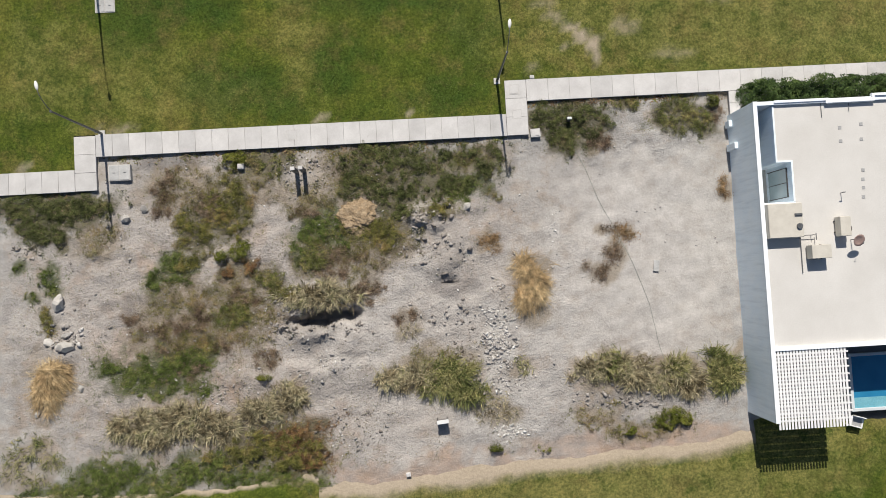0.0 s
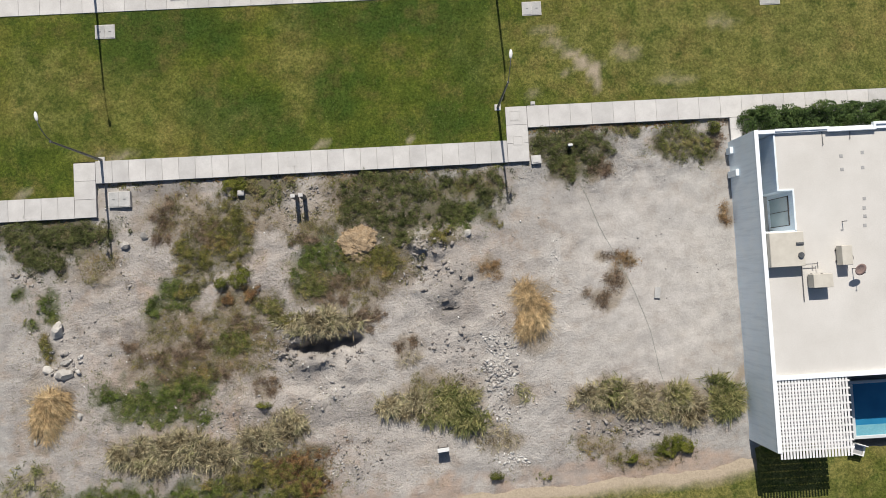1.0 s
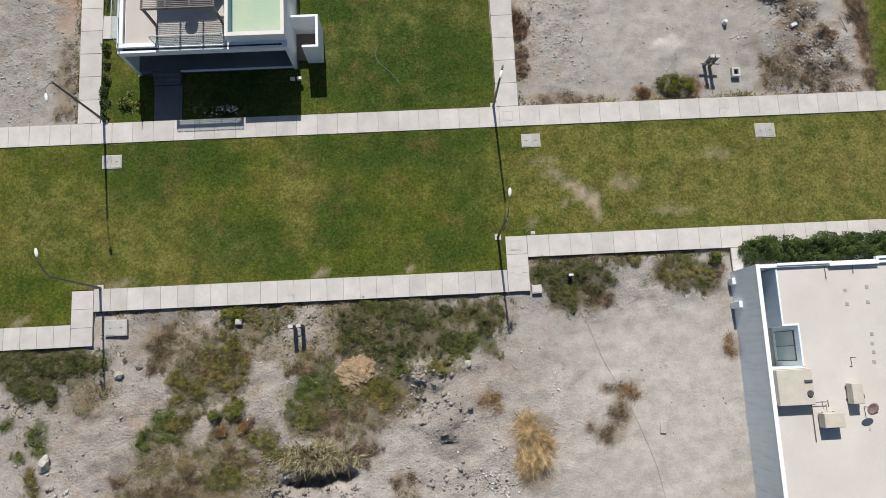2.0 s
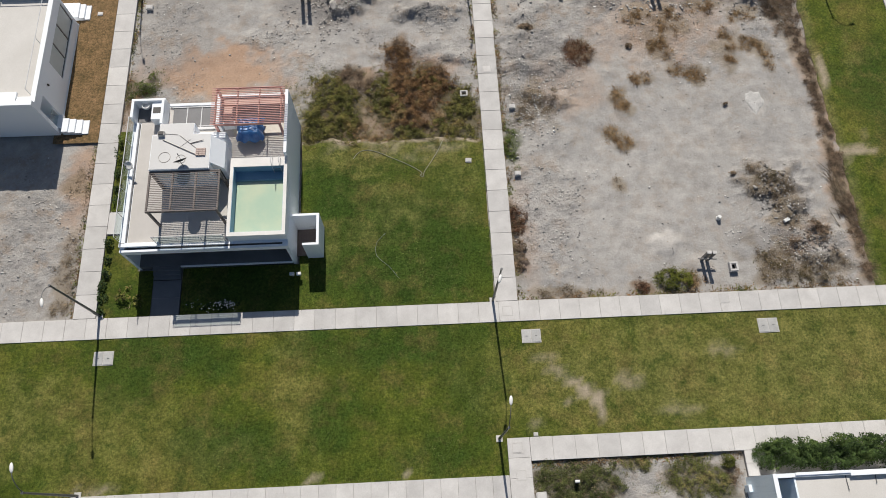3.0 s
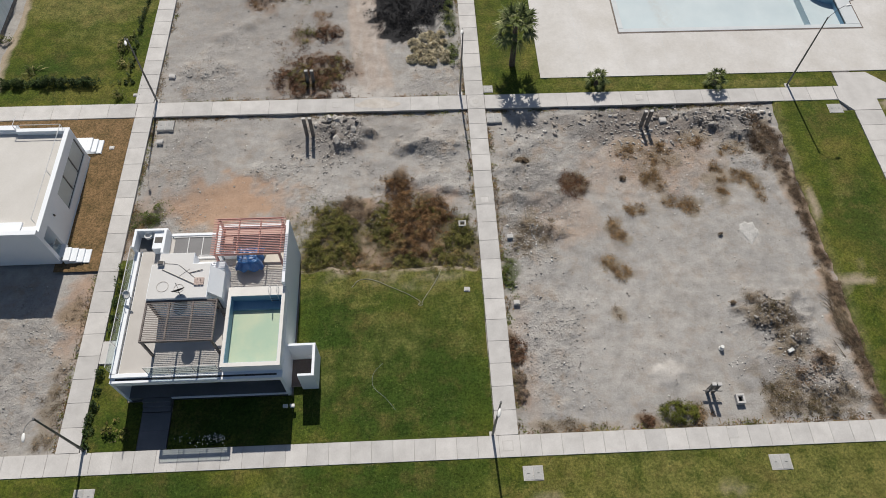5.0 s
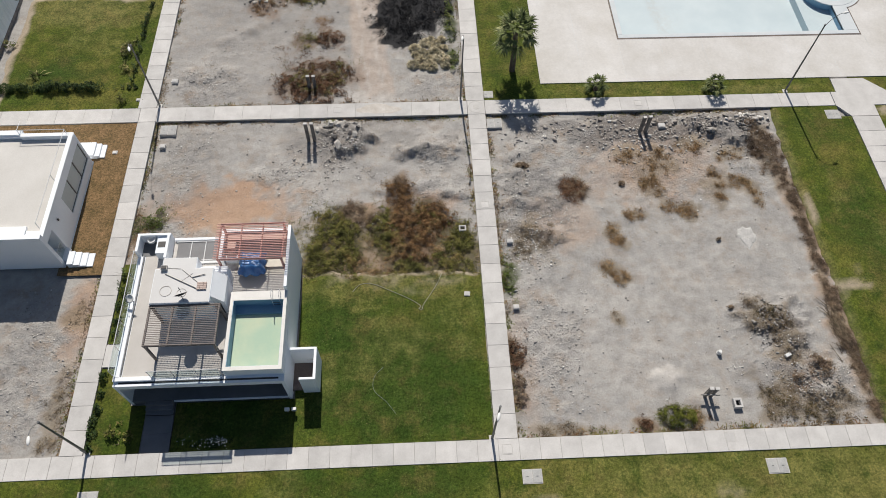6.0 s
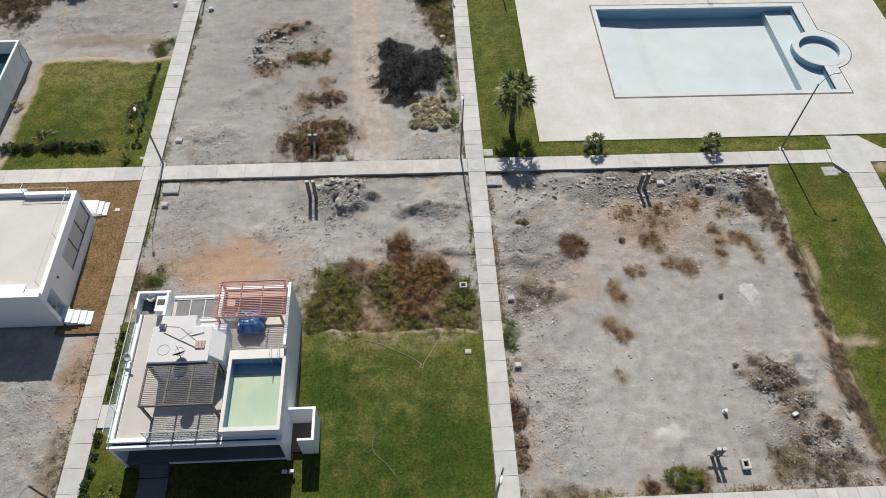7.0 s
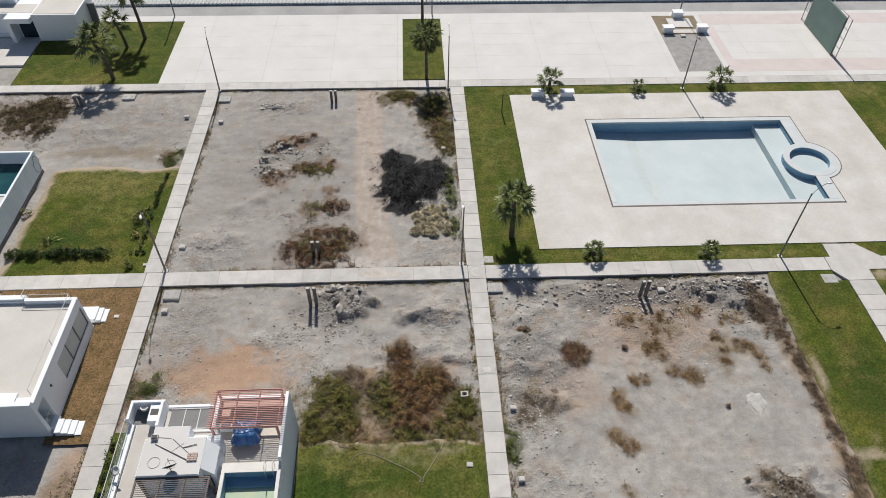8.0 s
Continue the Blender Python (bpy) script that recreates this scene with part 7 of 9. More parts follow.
    for cx, cy, ln, a in sticks:
        z = float(ground_height(np.array([cx]), np.array([cy]))[0])
        d = Vector((math.cos(a), math.sin(a), RNG.uniform(-0.05, 0.15)))
        tube(bm, Vector((cx, cy, z + 0.12)) - d * ln / 2, Vector((cx, cy, z + 0.16)) + d * ln / 2, 0.028, 0.012, 5)
    tagged(part("branch_pile", bm, DRY), "loose pile of long dry cut branches", "branches", kind="stuff")
    n = 420                                   # canes and roots hanging over the lip of the pit
    x = RNG.uniform(-8.7, -4.5, n)
    y = -1.5 + 0.3 * (wave(x, x * 0, 1.6, 93) - 0.5) + np.abs(RNG.normal(size=n)) * 0.3
    d = unit(np.stack([RNG.normal(size=n) * 0.45, 0.15 + RNG.normal(size=n) * 0.6, RNG.uniform(0.1, 1.0, n)], 1))
    ln = RNG.uniform(0.3, 1.0, n)
    p = np.stack([x, y, ground_height(x, y + 0.35) + 0.02], 1)
    tagged(mesh_from("root_fringe", *ribbons(p, d, ln, np.full(n, 0.035), ln * RNG.uniform(0.2, 1.1, n)), REED_DRY), "dry canes and roots hanging over a pit edge", "roots", kind="stuff")
    straw_heap(6.6, -0.8, 1.3, 1.7, (0.15, -0.75), "heap of cut golden straw on bare soil")
    straw_heap(-23.6, -5.2, 1.3, 1.8, (0.1, -0.9), "flattened golden straw heap by broken concrete")
    mound_plant("ball_bush", [(9.4, 42.7, 0.6, 0.36), (17.2, 40.7, 0.3, 0.26), (22.9, 29.6, 0.28, 0.14), (23.6, 35.3, 0.2, 0.12)], CUT, 0.22, 1700, 0.06, "small dense grey-brown dried bush", "bush", "dried ball bushes", 0.3)
    clay = bmesh.new()                        # dug-out clay
    bmesh.ops.create_icosphere(clay, subdivisions=5, radius=1.0)
    for v in clay.verts:
        q = v.co.copy()
        v.co = q * (1.0 + 0.42 * noise.noise(q * 1.5 + Vector((3, 1, 0))) + 0.2 * noise.noise(q * 4.3) + 0.13 * noise.noise(q * 9.0))
        v.co = Vector((-4.2 + v.co.x * 1.12, 4.1 + v.co.y * 1.0, -0.16 + v.co.z * 0.34))
    tagged(part("clay_mound", clay, CLAY), "lumpy mound of dug-out orange-tan clay", "clay mound")
    mound_plant("dry_shrub", [(7.45, 26.7, 0.5, 1.0), (15.4, 21.4, 0.45, 0.5)], REDDISH, 0.4, 700, 0.06, "rust-brown dead shrub beside a walk", rag=0.5, kind="stuff", litter=3)
    mound_plant("dry_shrub", [(27.7, 24.9, 0.75, 0.7), (7.4, 23.5, 0.42, 0.6), (7.4, 24.8, 0.35, 0.5), (26.3, 24.0, 0.5, 0.4)], CUT, 0.4, 800, 0.06, "dark brown matted brush on soil", rag=0.6, kind="stuff", litter=3)
    mound_plant("scrub", [(24.6, 22.6, 1.3, 0.8), (26.6, 21.8, 1.4, 0.6), (25.5, 29.0, 0.7, 0.6)], BROWN_OLIVE, 0.25, 420, 0.05, "thin olive-brown weeds beside a walk", rag=0.8, kind="stuff", litter=4)
    # burnt ground with charred stalks and pale tussocks beside it
    for k, (cx, cy, rx, ry) in enumerate([(-0.4, 61.6, 2.2, 3.9), (1.2, 60.2, 1.9, 2.8), (0.3, 58.0, 1.7, 1.5), (3.4, 62.2, 1.5, 2.5), (-1.2, 64.3, 1.2, 1.6)]):
        x, y, ins = scatter(cx, cy, rx, ry, int(420 * rx * ry), 0.5, 90 + k)
        p = np.stack([x, y, ground_height(x, y) + RNG.uniform(0, 0.14, len(x))], 1)
        ob = mesh_from("charred_brush", *diamonds(p, unit(RNG.normal(size=(len(x), 3))), RNG.uniform(0.06, 0.22, len(x)), RNG.uniform(0.03, 0.09, len(x))), ASH)
        tagged(ob, "black charred brush lying in ash", "burnt brush", kind="stuff")
    spots = []
    while len(spots) < 24:
        c = (2.6 + RNG.uniform(-1.6, 1.5), 55.4 + RNG.uniform(-1.7, 1.8), RNG.uniform(0.3, 0.58))
        if all(math.hypot(c[0] - q[0], c[1] - q[1]) > 0.55 * (c[2] + q[2]) for q in spots) and (c[0] > 1.6 or c[1] < 56.8):
            spots.append(c)
    for cx, cy, r in spots:
        n = 520
        d = unit(RNG.normal(size=(n, 3)))
        d[:, 2] = np.abs(d[:, 2])
        foot = float(ground_height(np.array([cx]), np.array([cy]))[0])
        p = np.array([[cx, cy, foot]]) + d * np.array([[r, r, r * 0.85]]) * RNG.uniform(0.55, 0.9, (n, 1))
        along = unit(d * 0.7 + RNG.normal(size=(n, 3)) * 0.35 + np.array([[0, 0, -0.15]]))
        tagged(mesh_from("grass_tussock", *ribbons(p, along, np.full(n, 0.2), np.full(n, 0.05), np.full(n, 0.07)), TUFT), "rounded pale yellow grass tussock", "grass tussock", "tussocks beside burnt ground")
    mound_plant("scrub", [(4.5, 59.8, 0.5, 2.6), (4.6, 54.8, 0.4, 1.2)], LUSH, 0.4, 300, 0.09, "green weeds beside burnt ground", kind="stuff", litter=2)
    # hedges and borders
    mound_plant("hedge", [(x, 10.5, 1.3, 0.9) for x in np.arange(21.6, 34, 1.2)], HEDGE_LEAF, 1.4, 1300, 0.075, "dense clipped dark green hedge along a house", "hedge", "hedge plants", rag=0.3, stems=False)
    mound_plant("hedge", [(x, 52.05, 0.95, 0.5) for x in (-33.4, -32.0, -30.6, -29.4, -28.2, -27.0, -25.9)], DEEP, 0.85, 800, 0.09, "dark green garden hedge on a lawn", "hedge", "garden hedge plants", rag=0.35, stems=False)
    for x in (-24.3, -23.7, -23.1, -22.6):
        mound_plant("young_bush", [(x, 52.0, 0.22, 0.22)], DEEP, 0.6, 900, 0.09, "small young hedge bush in a row", "bush", "young hedge bushes", 0.3)
    for k in range(19):
        mound_plant("young_bush", [(-23.0 + RNG.uniform(-0.12, 0.12), 52.8 + k * 0.55 + RNG.uniform(-0.12, 0.12), RNG.uniform(0.12, 0.24), RNG.uniform(0.18, 0.32))], DEEP, RNG.uniform(0.4, 0.9), 700, 0.09, "small young hedge bush in a row", "bush", "young hedge bushes", 0.3)
    mound_plant("garden_bush", [(-24.0, 56.5, 0.55, 1.5), (-23.9, 54.4, 0.4, 0.5), (-23.2, 50.5, 0.5, 0.4), (-34.2, 57.5, 0.6, 0.6)], GREENS, 0.9, 240, 0.12, "loose leafy garden bush", "bush")
    for k in range(11):
        mound_plant("border_bush", [(-19.95 + RNG.uniform(-0.1, 0.1), (21.3, 22.2, 23.0, 23.9, 24.8, 25.9, 29.2, 30.1, 31.2, 32.5, 33.6)[k], 0.3, 0.42)], DEEP if k != 10 else LUSH, 0.6 if k < 9 else 1.0, 420, 0.1, "small dark border bush by a walk", "bush", "border bushes", 0.4)
    reed_clump("agave", [(-31.2, 53.6, 0.45, 0.4)], REED_GREEN, 1.0, 60, 0.09, "spiky green agave on a lawn", "agave")
    mound_plant("garden_bush", [(-18.6, 22.3, 0.45, 0.55), (-17.7, 22.0, 0.3, 0.4)], OLIVE, 0.7, 220, 0.12, "thin dark olive garden shrub on a lawn", "bush")
    mound_plant("flower_bed", [(-12.6, 21.35, 1.9, 0.32)], DEEP, 0.45, 300, 0.1, "low planting with white blossoms in shade", "flower bed", kind="stuff")
    x = -11.3 - np.abs(RNG.normal(size=90)) * 1.3
    y = 21.3 + RNG.normal(size=90) * 0.16 + 0.12 * np.sin(x * 3)
    p = np.stack([x, y, 0.35 + RNG.uniform(0, 0.2, 90)], 1)
    ob = mesh_from("blossoms", *diamonds(p, unit(RNG.normal(size=(90, 3)) * np.array([[1, 1, 0.2]])), np.full(90, 0.07), np.full(90, 0.07)), PLASTIC)
    tagged(ob, "scattered small white blossoms", "blossoms", kind="stuff")


def sparse_weeds():
    """Thin weeds, dead stalks and litter strewn over the vacant plots."""
    for x0, x1, y0, y1, n, material, label, h in ((-26, 5.5, -11.5, 8.4, 6000, GREENS, "sparse grey-green weeds on a vacant plot", 0.12), (-26, 8.0, -11.5, 8.4, 6000, DRY, "sparse dead stalks on a vacant plot", 0.10), (7.2, 30.0, 21.2, 47.8, 900, DRY, "sparse dead stalks on grey soil", 0.08),
                                                   (-20, 5.2, 34.9, 47.8, 700, DRY, "sparse dead stalks behind a house", 0.08), (-20, 5.2, 50, 77, 1000, RUSTY, "sparse brown weeds on a vacant plot", 0.1), (-34, -22.2, 21, 33, 900, DRY, "sparse weeds beside a walk", 0.1)):
        x, y = RNG.uniform(x0, x1, n * 3), RNG.uniform(y0, y1, n * 3)
        m = wave(x, y, 0.28, 140) * 0.55 + wave(x, y, 1.3, 141) * 0.45
        keep = m > RNG.uniform(0.42, 0.85, len(x))
        x, y = x[keep][:n], y[keep][:n]
        p = np.stack([x, y, ground_height(x, y) + RNG.uniform(0.0, h, len(x))], 1)
        d = unit(RNG.normal(size=(len(x), 3)) * np.array([[1, 1, 0.3]]))
        tagged(mesh_from("weeds", *diamonds(p, d, RNG.uniform(0.04, 0.13, len(x)), RNG.uniform(0.015, 0.04, len(x))), material), label, "weeds", kind="stuff")


def litter_on_ground():
    """Dead leaves and moss tint the soil under and round the plants."""
    ob = bpy.data.objects["ground"]
    n = len(ob.data.vertices)
    co = np.empty(n * 3, np.float32)
    ob.data.vertices.foreach_get("co", co)
    co = co.reshape(-1, 3).astype(float)
    x, y = co[:, 0], co[:, 1]
    COVER.extend([(-28.0, 66.3, 6.5, 0.8, 4), (-1.0, 34.3, 6.4, 1.6, 4), (-0.8, 35.8, 5.2, 2.2, 4)])
    chan = [blob(x, y, [(a, b, c * 1.12 + 0.1, d * 1.12 + 0.1, 0.95) for a, b, c, d, k in COVER if k == q]) for q in (1, 2, 3, 4)]
    layer = ob.data.attributes.new("litter", "FLOAT_COLOR", "POINT")
    layer.data.foreach_set("color", np.stack(chan, 1).astype(np.float32).ravel())


def fan_palm(x, y, h, crown, label, lean=(0.0, 0.0), fronds=26, trunk_r=0.17):
    """A fan palm: ringed tapering trunk, stalks, and pleated fan leaves of many narrow blades."""
    t = thing("palm_tree", (x, y, 0.0), label, "palm tree")
    bm = bmesh.new()
    prev = Vector((0, 0, -0.1))
    segs = max(3, int(h / 0.35))
    for k in range(segs):
        f = (k + 1) / segs
        nxt = Vector((lean[0] * f * f, lean[1] * f * f, h * f))
        r0, r1 = trunk_r * (1.18 - 0.3 * k / segs), trunk_r * (1.08 - 0.3 * f)
        tube(bm, prev, nxt, r0, r1 * 0.92, 9)
        prev = nxt
    part("trunk", bm, BARK, t)
    top = np.array([lean[0], lean[1], h])
    vs, fs, base = [], [], 0
    stalks = bmesh.new()
    fronds = int(fronds * 0.85)
    for k in range(fronds):
        f = k / (fronds - 1)
        el = radians(72 - 112 * f ** 1.2)          # young ones upright, old ones hanging
        az = k * 2.399 + RNG.uniform(-0.3, 0.3)
        d = np.array([math.cos(az) * math.cos(el), math.sin(az) * math.cos(el), math.sin(el)])
        ln = crown * RNG.uniform(0.42, 0.70)
        hub = top + d * ln - np.array([0, 0, 0.12 * ln])
        tube(stalks, Vector(top), Vector(hub), 0.022, 0.012, 5)
        side = np.cross(d, [0, 0, 1.0])
        side = side / max(np.linalg.norm(side), 1e-3)
        up = np.cross(side, d)
        nb = 25
        ang = np.linspace(-1.9, 1.9, nb)
        dirs = unit(np.outer(np.cos(ang), d) + np.outer(np.sin(ang), side) + np.outer(0.10 * np.cos(ang * 7), up) + RNG.normal(size=(nb, 3)) * 0.05)
        bl = crown * 0.46 * (0.72 + 0.28 * np.cos(ang)) * RNG.uniform(0.85, 1.1, nb)
        v, q = ribbons(np.repeat(hub[None], nb, 0), dirs, bl, np.full(nb, crown * 0.05), bl * RNG.uniform(0.12, 0.55, nb))
        vs.append(v)
        fs.append(q + base)
        base += len(v)
    part("stalks", stalks, PALM_LEAF, t)
    mesh_from("fronds", np.concatenate(vs), np.concatenate(fs), PALM_LEAF, t)
    return t


def thin_scrub():
    """Half-dead weeds that veil the soil of the old plot."""
    rows = [(-14.8, -2.3, 3.5, 1.8), (-11.6, -2.4, 2.1, 1.4), (-4.6, 6.9, 2.4, 1.8), (-14.8, 6.2, 2.1, 1.6), (-7.1, 5.3, 1.8, 1.2), (-16.0, -0.1, 1.8, 1.1), (-4.1, 1.7, 1.8, 1.8), (-2.0, 2.6, 1.4, 1.1), (-20.5, 3.5, 1.4, 1.1), (-11.9, 0.0, 2.1, 1.1), (13.0, -10.4, 2.4, 0.5), (-16.5, -3.2, 2.6, 0.9), (-10.6, 6.2, 2.0, 0.9), (-6.6, 2.0, 2.0, 1.0), (3.2, 7.6, 1.6, 0.9), (0.4, -5.2, 2.4, 0.8), (10.2, -9.3, 1.6, 0.7)]
    mound_plant("thin_scrub", rows, OLIVE, 0.14, 330, 0.04, "thin half-dead weeds veiling dusty soil", "weeds", rag=0.9, kind="stuff", litter=4)
    mound_plant("thin_scrub", [(x + 0.5, y - 0.3, rx * 0.8, ry * 0.8) for x, y, rx, ry in rows], DRY, 0.12, 260, 0.04, "dry straw-coloured weeds on dusty soil", "weeds", rag=0.9, kind="stuff", litter=0)


def inspection_covers():
    for x, y, r in ((6.1, 11.6, 0.32), (-8.1, 9.4, 0.32), (6.2, 10.0, 0.3), (20.5, 20.4, 0.33), (6.2, 20.2, 0.33), (-5.4, 48.9, 0.33), (20.0, 48.9, 0.33), (6.2, 38.9, 0.33)):
        c = thing("inspection_cover", (x, y, WALK_Z), "square concrete inspection cover flush in a walk", "inspection cover", "inspection covers")
        for q in ((-r, r, r - 0.04, r), (-r, r, -r, -r + 0.04), (-r, -r + 0.04, -r + 0.04, r - 0.04), (r - 0.04, r, -r + 0.04, r - 0.04)):
            part("frame", boxes((*q, -0.05, 0.007)), JOINT_PALE, c)
        part("lid", boxes((-r + 0.06, r - 0.06, -r + 0.06, r - 0.06, -0.05, 0.009)), CONCRETE, c)
    c = thing("inspection_cover", (6.2, 48.9, WALK_Z), "round concrete cover set where two walks cross", "inspection cover", "inspection covers")
    part("frame", ring(bmesh.new(), 0, 0, 0.58, 0.66, -0.05, 0.008, n=32), JOINT_PALE, c)
    part("lid", ring(bmesh.new(), 0, 0, 0.02, 0.28, -0.05, 0.009, n=24), JOINT_PALE, c)


def palms():
    fan_palm(9.65, 53.1, 4.3, 2.15, "tall fan palm with a full green crown on lawn", (-0.1, 0.1), 34, 0.24)
    for x, y, h, c in ((16.6, 50.5, 0.85, 1.1), (26.7, 50.2, 0.85, 1.1)):
        fan_palm(x, y, h, c, "young fan palm with a short trunk on a lawn strip", fronds=24, trunk_r=0.2)
    fan_palm(16.45, 75.95, 1.8, 1.7, "young fan palm between white benches", fronds=22, trunk_r=0.2)
    fan_palm(26.6, 75.9, 0.6, 1.15, "small young fan palm on a lawn strip", fronds=20, trunk_r=0.14)
    fan_palm(36.0, 76.2, 1.6, 1.7, "young fan palm by a pool terrace", fronds=22, trunk_r=0.2)
    fan_palm(2.75, 79.3, 5.5, 2.1, "tall slim fan palm in a planting strip", fronds=30, trunk_r=0.17)
    fan_palm(2.6, 92.4, 5.2, 2.1, "tall slim fan palm at the end of a planting strip", fronds=30, trunk_r=0.18)
    fan_palm(-32.9, 79.8, 4.5, 2.6, "leaning fan palm on a lawn corner", (-0.9, 0.4), 32, 0.22)
    fan_palm(-33.2, 86.8, 3.4, 2.1, "fan palm with a sparse crown", (-0.5, 0.0), 22, 0.18)
    fan_palm(-31.6, 88.9, 6.0, 2.2, "tall slim fan palm behind others", (-0.3, 0.0), 28, 0.2)


# ---- street furniture ----
def street_lamp(x, y, h, reach, label="grey steel street lamp with a curved arm"):
    """reach: plan offset of the lamp head from the pole."""
    s = thing("street_lamp", (x, y, 0), label, "street lamp", "street lamps")
    part("footing", boxes((-0.2, 0.2, -0.2, 0.2, -0.2, 0.09), bevel=0.015), CONCRETE, s)
    part("pole", tube(bmesh.new(), (0, 0, 0), (0, 0, h), 0.085, 0.05, 10), METAL, s)
    bm = bmesh.new()
    pts = [Vector((reach[0] * u, reach[1] * u, h + 0.9 * math.sin(u * 1.7))) for u in np.linspace(0, 1, 7)]
    pts[0].z = h - 0.25
    for a, b in zip(pts, pts[1:]):
        tube(bm, a, b, 0.022, n=6)
    part("arm", bm, METAL, s)
    part("collar", tube(bmesh.new(), (0, 0, h - 0.1), (0, 0, h + 0.03), 0.07, n=10), METAL, s)
    e = pts[-1]
    d = Vector((reach[0], reach[1], 0)).normalized()
    bm = bmesh.new()
    bmesh.ops.create_uvsphere(bm, u_segments=12, v_segments=8, radius=1.0)
    bm.transform(Matrix.Translation(e + d * 0.18) @ d.to_track_quat("X", "Z").to_matrix().to_4x4() @ Matrix.Diagonal((0.27, 0.10, 0.07, 1)))
    part("lamp_head", bm, PLASTIC, s, "white oval lamp head", True)
    part("access_door", boxes((-0.05, 0.05, -0.095, -0.06, 0.6, 0.95), bevel=0.01), METAL, s)


def lamps():
    for x, y, h, reach in ((-19.95, 10.12, 6.0, (-0.2, 1.0)), (5.05, 12.2, 5.8, (0.1, 1.1)), (-20.02, 21.05, 6.4, (0.2, -1.1)), (5.3, 20.95, 6.3, (-0.2, -0.7)), (-20.2, 49.85, 6.7, (0.4, -1.2)),
                           (4.95, 49.85, 6.7, (-0.15, -0.8)), (-20.5, 77.25, 6.4, (-0.1, 0.7)), (5.15, 77.15, 6.4, (0.0, 0.8)), (31.9, 76.4, 6.1, (0.2, 1.0)), (33.0, 49.9, 7.3, (1.1, 0.25)),
                           (-29.2, 94.45, 7.0, (-0.1, 0.8)), (3.9, 94.4, 7.0, (0.1, 0.8)), (36.7, 94.3, 7.0, (0.1, 0.8))):
        street_lamp(x, y, h, reach)
    p = thing("marker_post", (10.75, 72.2, 0), "short rusty brown post on a lawn", "post")
    part("post", tube(bmesh.new(), (0, 0, 0), (0, 0, 2.4), 0.06), RUST, p)


COVER_STONE = speckled("grey_cover_concrete", (0.42, 0.42, 0.41), (0.55, 0.545, 0.53), 2.0, 22, 0.9, 0.4, fine_amount=0.25, per_object=0.12)
RUST = speckled("rusty_steel", (0.16, 0.08, 0.05), (0.24, 0.13, 0.08), 4, 30, 0.8, 0.2)


